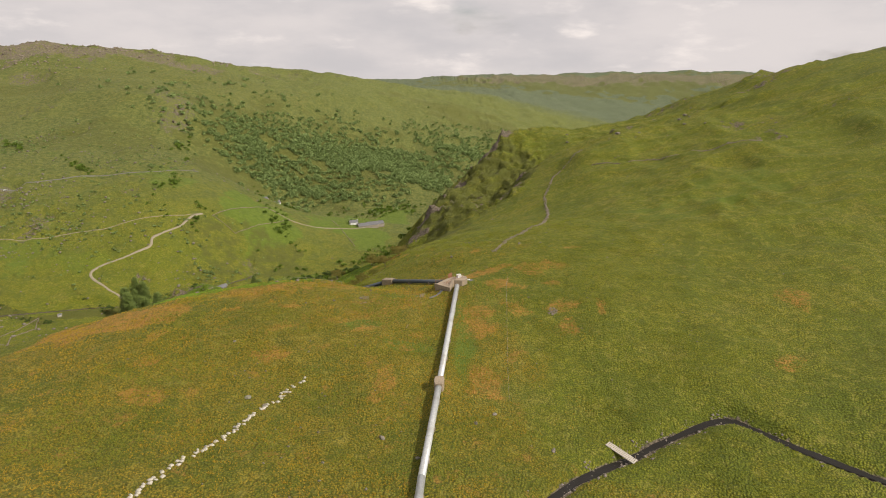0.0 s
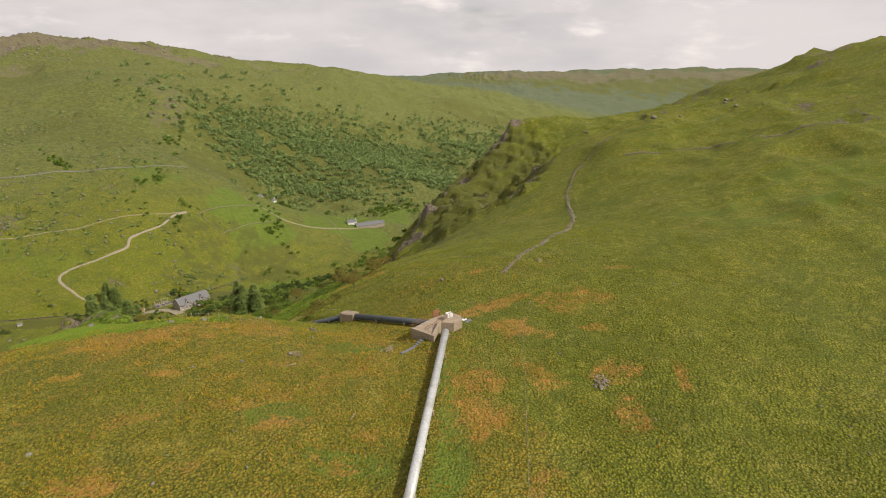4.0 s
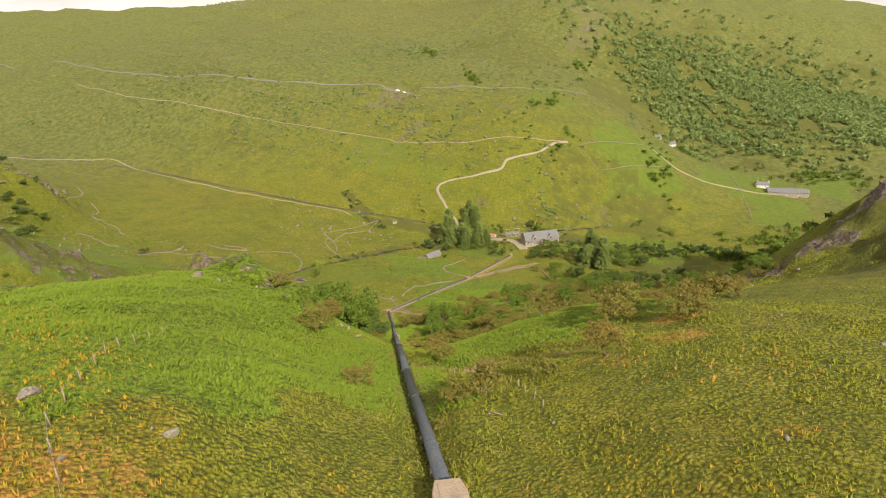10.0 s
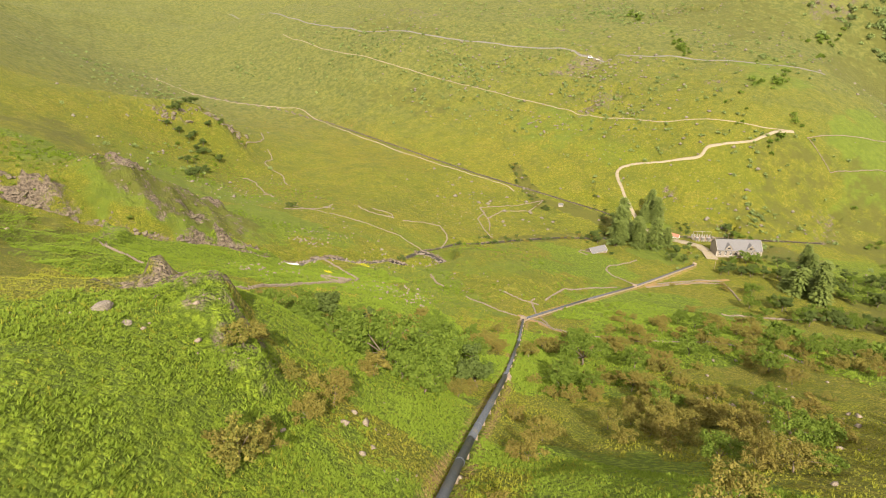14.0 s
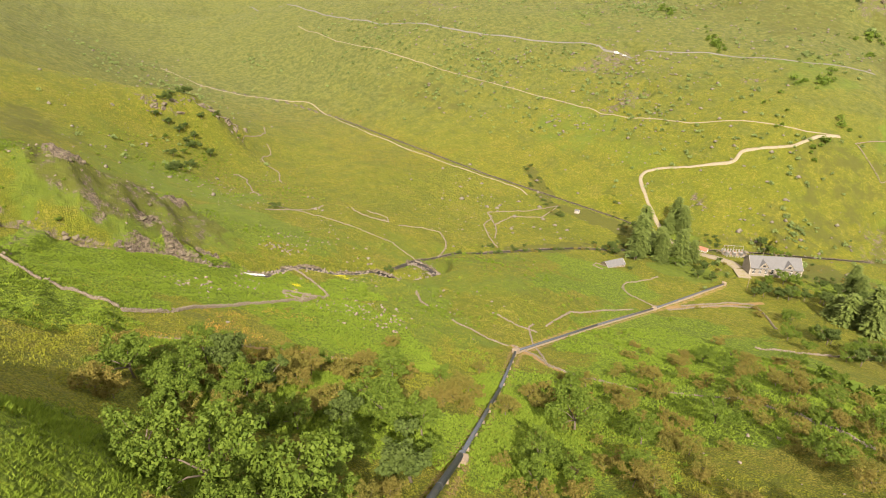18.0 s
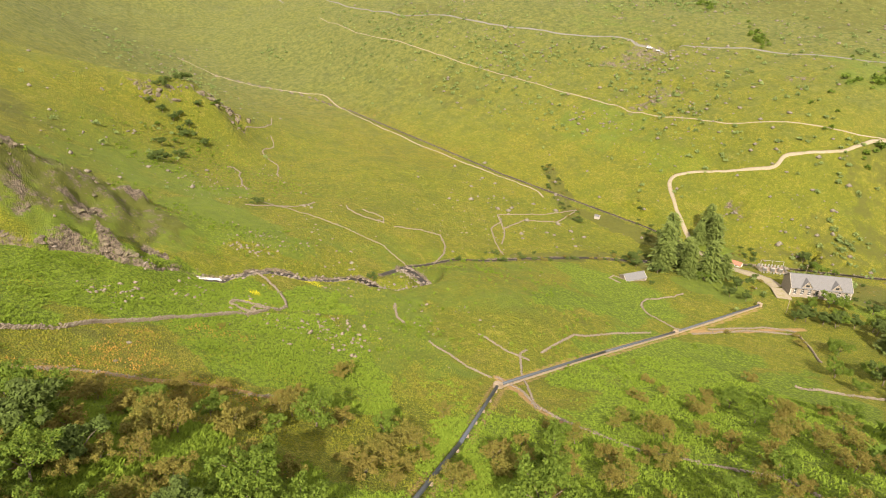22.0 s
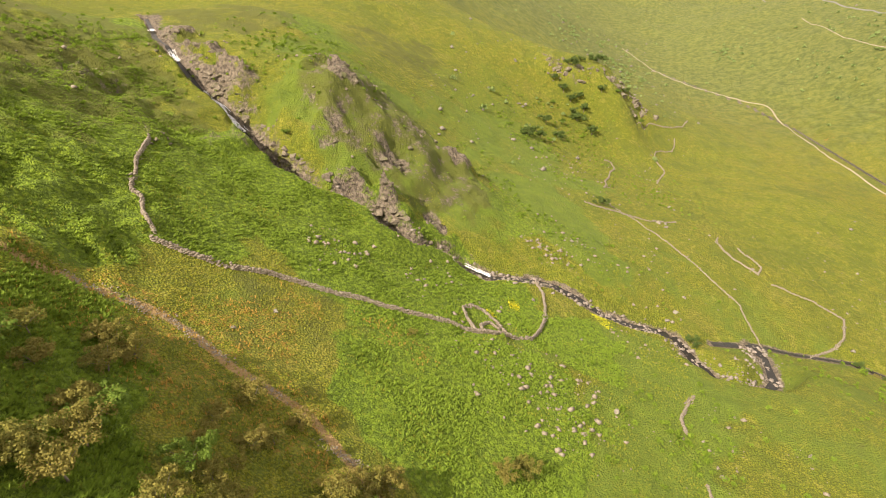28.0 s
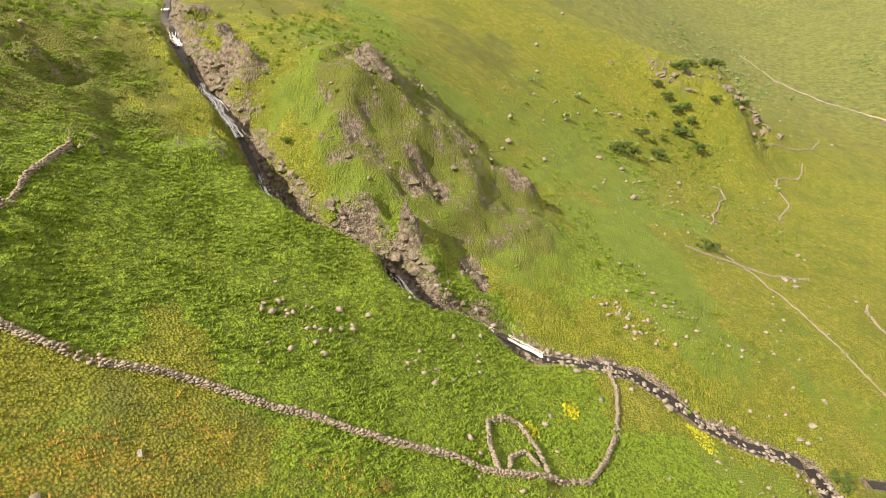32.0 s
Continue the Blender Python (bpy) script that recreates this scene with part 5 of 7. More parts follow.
def platform():
    """The concrete valve platform where the pipe turns downhill."""
    ob = thing("valve_platform", "stepped concrete platform with rusty rails where the pipe turns", "platform")
    low = 188.5
    deck = [(2.2, 160.6), (-2.3, 163.6), (-0.2, 166.4), (1.6, 168.6), (3.6, 170.2), (5.2, 169.4), (4.4, 166.4), (3.4, 165.6)]
    part("deck", Shape().prism(deck, low, 194.9), CONCRETE, ob, "broad sunlit concrete deck")
    head = [(3.4, 164.9), (5.9, 164.5), (7.5, 166.0), (7.2, 168.2), (5.3, 169.3), (4.3, 166.6)]
    part("headwall", Shape().prism(head, low, 195.75), CONCRETE, ob, "thick concrete head block over the pipe")
    wing = [(2.2, 160.6), (3.5, 165.3), (3.1, 165.5), (1.7, 161.0)]
    part("wing_wall", Shape().prism(wing, low, [195.1, 195.9, 195.9, 195.1]), CONCRETE, ob)
    part("kerb", Shape().prism([(-2.5, 163.7), (2.1, 160.4), (2.3, 160.7), (-2.2, 164.0)], 193.8, 195.05), CONCRETE, ob)
    part("shutter", Shape().box(2.2, 169.9, 195.3, 0.18, 1.9, 1.5, -35), RUST, ob, "rust-brown steel upstand")
    steps = Shape()
    for k in range(12):
        x, y = 0.3 - k * 0.345, 162.6 - k * 0.49
        steps.box(x, y, level(x, y) + 0.1, 0.62, 0.8, 0.24, -35 + 5 * math.sin(k * 2.1))
    part("walkway", steps, SLATE, ob, "narrow dark grey slab walkway down the bank")
    for name, line in (("railing", [(-2.2, 163.8, 194.9), (-0.1, 166.3, 194.9), (1.7, 168.5, 194.9), (3.6, 170.0, 194.9)]), ("railing", [(0.4, 162.1, 194.9), (1.7, 163.8, 194.9), (3.2, 165.9, 194.9), (5.0, 167.0, 195.75), (6.9, 168.2, 195.75)])):
        rail = part(name, Shape().rod([Vector(p) + Vector((0, 0, 1.05)) for p in line], 0.035, 6), RUST, ob, "thin rusty handrail")
        part("mid_rail", Shape().rod([Vector(p) + Vector((0, 0, 0.55)) for p in line], 0.03, 6), RUST, rail)
        for a, b in zip(line, line[1:]):
            for k in (0.0, 0.5):
                p = Vector(a).lerp(Vector(b), k)
                part("rail_post", Shape().rod([p, p + Vector((0, 0, 1.05))], 0.035, 6), RUST, rail)
    return ob


platform()
cab = thing("control_cabinet", "white ventilated control cabinet on the concrete platform", "cabinet", at=(4.9, 167.5, 195.4))
part("body", Shape().box(0, 0, 0.55, 1.2, 1.0, 1.1, 30, 0.03), WHITE, cab)
part("lid", Shape().box(0, 0, 1.13, 1.26, 1.06, 0.07, 30, 0.02), WHITE, cab)
lou = part("door", Shape().box(0.24, -0.42, 0.55, 0.95, 0.03, 0.95, 30), STEEL, cab, "grey cabinet door")
for k in range(4):
    part("louvre", Shape().box(0.255, -0.445, 0.3 + 0.14 * k, 0.6, 0.03, 0.04, 30), STEEL, lou)
sheet = Shape()
rnd = random.Random(4)
for k in range(4):
    sheet.lump((8.0 + rnd.uniform(-0.35, 0.35), 170.6 + rnd.uniform(-0.25, 0.25), level(8, 170.6) + 0.25), (0.34, 0.26, 0.16), 40 + k, 2)
tagged(part("crumpled_sheet", sheet, CLOTH), "crumpled white plastic sheet beside the platform", "sheet")
for k, (x, y, w) in enumerate(((7.6, 171.2, 1.6), (8.9, 170.2, 1.3), (8.6, 168.4, 1.1))):
    z = level(x, y)
    tagged(part("slate_slab", Shape().box(x, y, z + 0.08, w, w * 0.7, 0.16, 30 * k + 20, 0.02), SLATE), "grey stone slab lying beside the platform", "slab", "loose slabs by the platform")

# ---- footbridge over the moorland stream ----
bridge = thing("footbridge", "pale plank footbridge over the moorland stream", "bridge")
a, b = Vector((32.0, 95.5, level(32, 95.5) + 0.35)), Vector((36.2, 91.0, level(36.2, 91) + 0.35))
d = (b - a).normalized()
side = Vector((-d.y, d.x, 0))
turn = math.degrees(math.atan2(d.y, d.x))
for f in (-0.55, 0.55):
    part("beam", Shape().rod([a + side * f - Vector((0, 0, 0.12)), b + side * f - Vector((0, 0, 0.12))], 0.13, 6), TIMBER, bridge)
n = 17
for k in range(n):
    p = a.lerp(b, (k + 0.5) / n)
    part("plank", Shape().box(p.x, p.y, p.z + 0.05, 0.31, 1.5, 0.07, turn), DRESSED, bridge)
for k in range(4):
    p = a.lerp(b, 0.1 + 0.27 * k) + side * 0.72
    part("post", Shape().rod([p, p + Vector((0, 0, 0.75))], 0.06, 6), TIMBER, bridge)

# ---- loose timber, fence and gates by the pipe ----
for k, (x, y) in enumerate(((-22, 154), (-6, 158))):
    g = thing("broken_gate", "grey broken timber hurdle lying in rushes", "gate", "broken hurdles", (x, y, level(x, y)))
    for j in range(4):
        part("rail", Shape().box(0, 0, 0.3 + 0.26 * j, 1.7, 0.06, 0.1, 40 * k), TIMBER, g)
    for j in (-0.75, 0.0, 0.75):
        part("stile", Shape().box(j * math.cos(radians(40 * k)), j * math.sin(radians(40 * k)), 0.62, 0.09, 0.09, 1.3), TIMBER, g)
    part("brace", Shape().rod([(-0.9, 0.4, 0.0), (0.3, 0.1, 1.1)], 0.05, 5), TIMBER, g)


def fence(line, gap, label, seed):
    rnd = random.Random(seed)
    f = thing("wire_fence", label, "fence", "wire fences")
    pts = [Vector((x, y, 0)) for x, y in line]
    length = sum((b - a).length for a, b in zip(pts, pts[1:]))
    tops, s = [], 0.0
    while s < length:
        p, _ = on_line([tuple(q) for q in pts], s)
        p.z = level(p.x, p.y)
        lean = Vector((rnd.uniform(-0.12, 0.12), rnd.uniform(-0.12, 0.12), 1.2))
        part("post", Shape().rod([p - Vector((0, 0, 0.2)), p + lean], 0.06, 5), TIMBER, f)
        tops.append(p + lean * 0.85)
        s += gap * rnd.uniform(0.85, 1.15)
    part("wire", Shape().rod(tops, 0.012, 3), STEEL, f)
    return f


fence([(20, 169), (18.5, 158), (18, 150), (17, 140), (16, 130), (15, 118), (14, 106)], 3.4, "old leaning post and wire fence in rushes", 3)
fence([(-22, 205), (-30, 212), (-40, 217), (-50, 224)], 2.6, "short post and wire fence beside the pipe", 5)
fence([(-60, 186), (-52, 178), (-40, 170), (-30, 168)], 3.2, "thin leaning fence posts in bracken", 7)
for k, (x, y, a, n) in enumerate(((-22, 149, 20, 2.2), (-9, 135, 70, 1.6), (14, 181, -30, 1.7), (22, 176, 60, 1.5), (10, 180, 30, 1.6), (-26, 203, 10, 2.0), (-7.5, 157, 60, 1.4))):
    z = level(x, y) + 0.12
    d = Vector((math.cos(radians(a)), math.sin(radians(a)), 0.05)) * n / 2
    tagged(part("fallen_post", Shape().rod([Vector((x, y, z)) - d, Vector((x, y, z + 0.1)) + d], 0.07, 6), TIMBER), "weathered fallen timber post in the grass", "post", "fallen posts")
# ---- powerhouse ----
def house(at, turn, long, deep, eaves, ridge, label, category, windows=(), wall=BUILT, roof=SLATE, gables=(), over=0.5, arched=False, door=None, chimney=False):
    """A gabled building: walls with real openings on the front, roof slopes, windows, gablets."""
    ob = thing("house", label, category, at=at)
    ob.rotation_euler = (0, 0, radians(turn))
    L, D, t = long / 2, deep / 2, 0.5
    cuts = sorted(windows)
    front = Shape()
    x = -L
    for cx, cz, w, h in cuts:
        front.box((x + cx - w / 2) / 2, -D + t / 2, eaves / 2 - 1, cx - w / 2 - x, t, eaves + 2)
        front.box(cx, -D + t / 2, (cz - h / 2) / 2 - 1, w, t, cz - h / 2 + 2)
        front.box(cx, -D + t / 2, (cz + h / 2 + eaves) / 2, w, t, eaves - cz - h / 2)
        x = cx + w / 2
    front.box((x + L) / 2, -D + t / 2, eaves / 2 - 1, L - x, t, eaves + 2)
    wall_ob = part("front_wall", front, wall, ob)
    part("back_wall", Shape().box(0, D - t / 2, eaves / 2 - 1, long, t, eaves + 2), wall, ob)
    for s in (-1, 1):
        g = Shape()
        a = [(s * L, -D + t, -2), (s * L, D - t, -2), (s * L, D - t, eaves), (s * L, 0, ridge - 0.25), (s * L, -D + t, eaves)]
        b = [(s * (L - t), *p[1:]) for p in a]
        va, vb = [g.bm.verts.new(p) for p in a], [g.bm.verts.new(p) for p in b]
        g.bm.faces.new(va)
        g.bm.faces.new(vb[::-1])
        for i in range(5):
            g.bm.faces.new((va[i], vb[i], vb[(i + 1) % 5], va[(i + 1) % 5]))
        part("gable_wall", g, wall, ob)
        part("verge", Shape().rod([(s * (L + 0.25), -D - over, eaves - 0.35), (s * (L + 0.25), 0, ridge + 0.1), (s * (L + 0.25), D + over, eaves - 0.35)], 0.13, 5), DRESSED, ob)
    drop = (ridge - eaves) / D * over
    for s in (-1, 1):
        r = part("roof_slope", Shape().slab([(-L - 0.3, s * (D + over), eaves - drop), (L + 0.3, s * (D + over), eaves - drop), (L + 0.3, 0, ridge), (-L - 0.3, 0, ridge)], 0.22), roof, ob)
        if s < 0:
            run = math.hypot(D + over, ridge - eaves + drop)
            courses = max(3, int(run / 0.75))
            for k in range(1, courses):
                f = k / courses
                y, z = -(D + over) * (1 - f), eaves - drop + (ridge - eaves + drop) * f
                part("slate_course", Shape().slab([(-L - 0.28, y - 0.25, z - 0.25 * (ridge - eaves) / D + 0.05), (L + 0.28, y - 0.25, z - 0.25 * (ridge - eaves) / D + 0.05), (L + 0.28, y + 0.1, z + 0.1 * (ridge - eaves) / D + 0.02), (-L - 0.28, y + 0.1, z + 0.1 * (ridge - eaves) / D + 0.02)], 0.04), roof, r)
    part("ridge_tiles", Shape().rod([(-L - 0.3, 0, ridge + 0.04), (L + 0.3, 0, ridge + 0.04)], 0.16, 6), roof, ob)
    part("gutter", Shape().rod([(-L - 0.2, -D - over - 0.05, eaves - drop - 0.12), (L + 0.2, -D - over - 0.05, eaves - drop - 0.12)], 0.08, 6), STEEL, ob)
    for cx, cz, w, h in cuts:
        win = part("window", Shape().box(cx, -D + t * 0.6, cz, w, 0.06, h), GLASS, ob, "dark multi-pane window")
        frame_bars = Shape()
        for f in (-0.5, -0.17, 0.17, 0.5):
            frame_bars.box(cx + f * (w - 0.08), -D + t * 0.5, cz, 0.08, 0.08, h)
        for f in (-0.5, -0.15, 0.2, 0.5):
            frame_bars.box(cx, -D + t * 0.5, cz + f * (h - 0.08), w, 0.08, 0.08)
        part("window_frame", frame_bars, WHITE, win)
        part("sill", Shape().box(cx, -D - 0.08, cz - h / 2 - 0.1, w + 0.4, 0.35, 0.2), DRESSED, win)
        if arched:
            rim = Shape()
            for k in range(7):
                a = math.pi * (k + 0.5) / 7
                rim.box(cx - math.cos(a) * (w / 2 + 0.12), -D - 0.03, cz + h / 2 - 0.2 + math.sin(a) * 0.75, 0.5, 0.12, 0.34, 0)
            part("arch_stones", rim, DRESSED, win)
    for gx, w, h in gables:
        y0 = -D - 0.2
        zb = eaves - 0.15
        gb = part("gablet", Shape().prism([(gx - w / 2, y0), (gx + w / 2, y0), (gx + w / 2, y0 + 0.35), (gx - w / 2, y0 + 0.35)], zb, zb + 0.5), wall, ob)
        tri = Shape()
        va = [tri.bm.verts.new(p) for p in ((gx - w / 2, y0, zb + 0.5), (gx + w / 2, y0, zb + 0.5), (gx, y0, zb + 0.5 + h))]
        vb = [tri.bm.verts.new((v.co.x, y0 + 0.35, v.co.z)) for v in va]
        tri.bm.faces.new(va)
        tri.bm.faces.new(vb[::-1])
        for i in range(3):
            tri.bm.faces.new((va[i], vb[i], vb[(i + 1) % 3], va[(i + 1) % 3]))
        part("gablet_face", tri, wall, gb)
        back = min(D * 0.95, h / ((ridge - eaves) / D) + 0.5)
        for s in (-1, 1):
            part("gablet_roof", Shape().slab([(gx, y0 - 0.3, zb + 0.75 + h), (gx + s * (w / 2 + 0.5), y0 - 0.3, zb + 0.3), (gx + s * (w / 2 + 0.5), y0 + 0.6, zb + 0.3), (gx, y0 + back, zb + 0.75 + h)], 0.18), roof, gb)
        part("gablet_window", Shape().box(gx, y0 - 0.02, zb + 1.1, w * 0.36, 0.06, h * 0.4), GLASS, gb, "small arched window")
        part("gablet_coping", Shape().rod([(gx - w / 2 - 0.2, y0 - 0.3, zb + 0.45), (gx, y0 - 0.3, zb + 0.8 + h), (gx + w / 2 + 0.2, y0 - 0.3, zb + 0.45)], 0.1, 5), DRESSED, gb)
    for s in (-1, 1):
        q = Shape()
        for k in range(int(eaves / 0.5)):
            q.box(s * (L - 0.2 + 0.1 * (k % 2)), -D - 0.03, 0.25 + 0.5 * k, 0.7, 0.14, 0.42)
        part("quoins", q, DRESSED, ob)
    if door:
        part("door", Shape().box(door[0], -D - 0.03, door[2] / 2, door[1], 0.1, door[2]), TIMBER, ob, "plain timber door")
    if chimney:
        st = part("chimney", Shape().box(L - 0.6, 0, ridge + 0.4, 0.9, 0.7, 1.6), wall, ob)
        part("chimney_pot", Shape().rod([(L - 0.6, 0, ridge + 1.2), (L - 0.6, 0, ridge + 1.7)], 0.16, 8), TIN_RED, st)
    return ob


WIN = [(-13 + 3.7 * k, 2.5, 1.7, 3.2) for k in range(8)]
power = house((-248.2, 585.6, 10.6), 54.3, 31, 13, 5.6, 10.6, "grey stone powerhouse with slate roof and twin gablets", "powerhouse", WIN, gables=((-7.5, 5.0, 3.2), (7.5, 5.0, 3.2)), arched=True, over=0.7)
part("drive", Shape().box(-19, -5, -0.4, 8, 12, 0.5), TRACK, power, "pale gravel apron")
house((-301, 500, level(-299, 500)), 84, 13.5, 7.0, 1.7, 4.0, "old stone hut with grey slate roof in pasture", "hut", [(-3, 0.9, 0.8, 0.7), (3, 0.9, 0.8, 0.7)], wall=STONE, door=(0.3, 1.0, 1.6))
shed = house((-300, 583, level(-300, 583)), 20, 9.5, 4.2, 2.3, 3.6, "low shed with rusty red tin roof", "shed", [(2, 1.3, 1.0, 0.8)], wall=WHITE, roof=TIN_RED, over=0.3)
house((-392, 546, level(-392, 546)), 30, 3.4, 2.6, 2.2, 3.0, "tiny pale pump cabin on the valley floor", "cabin", [(0.6, 1.3, 0.6, 0.6)], wall=DRESSED, over=0.2)

# ---- switchyard ----
yard = thing("switchyard", "fenced switchyard with grey transformers and steel frames", "switchyard", at=(-281, 594, level(-281, 594)))
yard.rotation_euler = (0, 0, radians(54))
part("yard_slab", Shape().box(0, 0, 0.0, 15, 11, 0.6), CONCRETE, yard)
for k in range(3):
    tr = part("transformer", Shape().box(-4.5 + 4.5 * k, 0.5, 1.5, 2.2, 2.4, 2.4, 0, 0.08), STEEL, yard, "grey finned transformer tank")
    for j in range(5):
        part("cooling_fin", Shape().box(-5.4 + 4.5 * k + 0.45 * j, -0.95, 1.5, 0.08, 0.5, 1.9), STEEL, tr)
    for j in range(3):
        part("bushing", Shape().rod([(-5.1 + 4.5 * k + 0.6 * j, 0.5, 2.7), (-5.1 + 4.5 * k + 0.6 * j, 0.5, 3.7)], [0.16, 0.07], 8), TIN_RED, tr)
for x in (-6.5, 0, 6.5):
    part("gantry_post", Shape().rod([(x, 3.5, 0), (x, 3.5, 6.0)], 0.12, 6), STEEL, yard)
part("gantry_beam", Shape().rod([(-6.5, 3.5, 5.9), (6.5, 3.5, 5.9)], 0.12, 6), STEEL, yard)
for x, y, sx, sy in ((0, 5.5, 15, 0.06), (0, -5.5, 15, 0.06), (7.5, 0, 0.06, 11), (-7.5, 0, 0.06, 11)):
    n = 8
    for k in range(n):
        part("fence_panel", Shape().box(x + (sx * ((k + 0.5) / n - 0.5) if sx > 1 else 0), y + (sy * ((k + 0.5) / n - 0.5) if sy > 1 else 0), 1.4, sx / n * 0.55 if sx > 1 else sx, sy / n * 0.55 if sy > 1 else sy, 2.2), STEEL, yard)
bank = dry_wall([(-300, 602), (-285, 607), (-262, 612)], 1.6, 1.0, "retaining stone wall above the powerhouse yard", 31, 0.7)
for k, (x, y) in enumerate(((-306, 566), (-330, 560), (-268, 606), (-238, 548))):
    z = level(x, y)
    pole = thing("utility_pole", "slender timber pole carrying wires near the powerhouse", "pole", "timber poles", (x, y, z))
    part("mast", Shape().rod([(0, 0, -0.5), (0, 0, 9)], [0.16, 0.11], 7), TIMBER, pole)
    part("crossarm", Shape().box(0, 0, 8.5, 1.8, 0.12, 0.14, 30), TIMBER, pole)

# ---- farms ----
house((-322, 1095, level(-322, 1095)), 60, 17, 8, 5.0, 8.0, "far grey farmhouse among trees", "farmhouse", [(-5, 2.6, 1.2, 1.4), (0, 2.6, 1.2, 1.4), (5, 2.6, 1.2, 1.4)], wall=WHITE, chimney=True)
house((-338, 1078, level(-338, 1078)), 60, 12, 7, 3.5, 6.0, "far stone barn beside the farmhouse", "barn", [(-2, 1.7, 1.2, 1.2)])
house((-128, 950, level(-128, 950)), 25, 34, 14, 4.5, 7.5, "long grey-roofed farm shed by green fields", "barn", [(-8, 2, 2, 1.5), (4, 2, 2, 1.5)])
house((-118, 968, level(-118, 968)), 25, 30, 13, 4.5, 7.5, "long grey farm shed beside the yard", "barn", [(0, 2, 2, 1.5)])
house((-152, 955, level(-152, 955)), 25, 14, 8, 4.5, 7.5, "pale farmhouse beside the farm sheds", "farmhouse", [(-4, 2.4, 1.1, 1.3), (3, 2.4, 1.1, 1.3)], wall=WHITE, chimney=True)
dry_wall([(-135, 850), (-150, 881), (-165, 910), (-190, 960)], 1.2, 1.2, "far field wall beside the green meadows", 41, 1.6)
dry_wall([(-319, 781), (-277, 893), (-240, 881), (-288, 775), (-319, 781)], 1.2, 1.2, "far field wall round a green meadow", 42, 1.6)


# ---- parked vehicles at the roadside ----
def van(at, turn, size, label, category):
    ob = thing(category, label, category, "vehicles parked in the layby", at)
    ob.rotation_euler = (0, 0, radians(turn))
    L, W, H = size
    body = Shape().prism([(-L / 2, -W / 2), (L / 2, -W / 2), (L / 2, W / 2), (-L / 2, W / 2)], 0.35, H * 0.55)
    bmesh.ops.bevel(body.bm, geom=body.bm.edges[:], offset=0.12, segments=2, affect="EDGES")
    part("body", body, WHITE, ob)
    cabin = Shape()
    cabin.box(-L * 0.08, 0, H * 0.76, L * 0.7, W * 0.9, H * 0.45, 0, 0.14)
    part("cabin", cabin, WHITE, ob)
    part("side_window", Shape().box(-L * 0.05, -W * 0.455, H * 0.78, L * 0.5, 0.03, H * 0.22), GLASS, ob)
    part("windscreen", Shape().box(L * 0.275, 0, H * 0.76, 0.04, W * 0.75, H * 0.26), GLASS, ob)
    for x in (-L * 0.3, L * 0.3):
        for y in (-W / 2, W / 2):
            w = part("wheel", Shape().rod([(x, y - 0.1, 0.33), (x, y + 0.1, 0.33)], 0.33, 12), PIPE_DARK, ob, "black tyre")
            part("rim", Shape().rod([(x, y - 0.12, 0.33), (x, y + 0.12, 0.33)], 0.18, 10), STEEL, w)
    return ob


van((-592, 758, level(-592, 758) + 0.6), 40, (6.0, 2.2, 2.7), "white camper van parked in the layby", "camper van")
van((-585, 764, level(-585, 764) + 0.6), 40, (4.4, 1.8, 1.6), "pale car parked in the layby", "car")
# ---- trees and shrubs ----
def leaf_cloud(rnd, lobes, count, size, flat=0.75):
    """Leaf triangles over the surfaces of several lobes, with gaps."""
    v, clumps = [], []
    for x, y, z, r in lobes:
        clumps.append((x, y, z, r * 0.62))
        for _ in range(6):
            d = Vector((rnd.gauss(0, 1), rnd.gauss(0, 1), rnd.gauss(0.35, 0.8))).normalized() * r * rnd.uniform(0.6, 0.85)
            clumps.append((x + d.x, y + d.y, z + d.z * flat, r * rnd.uniform(0.26, 0.44)))
    total = sum(r * r for *_, r in clumps)
    for x, y, z, r in clumps:
        for _ in range(int(count * r * r / total)):
            d = Vector((rnd.gauss(0, 1), rnd.gauss(0, 1), rnd.gauss(0.15, 1))).normalized()
            p = Vector((x, y, z)) + Vector((d.x, d.y, d.z * flat)) * r * rnd.uniform(0.55, 1.12)
            n = (d + Vector((rnd.uniform(-0.8, 0.8), rnd.uniform(-0.8, 0.8), rnd.uniform(-0.5, 0.9)))).normalized()
            u = n.orthogonal().normalized()
            u.rotate(Matrix.Rotation(rnd.uniform(0, 6.3), 3, n))
            w = n.cross(u)
            s = size * rnd.uniform(0.6, 1.3)
            v += [p + u * s, p - u * s * 0.5 + w * s * 0.8, p - u * s * 0.6 - w * s * 0.75]
    return np.array([tuple(q) for q in v]), np.arange(len(v)).reshape(-1, 3)


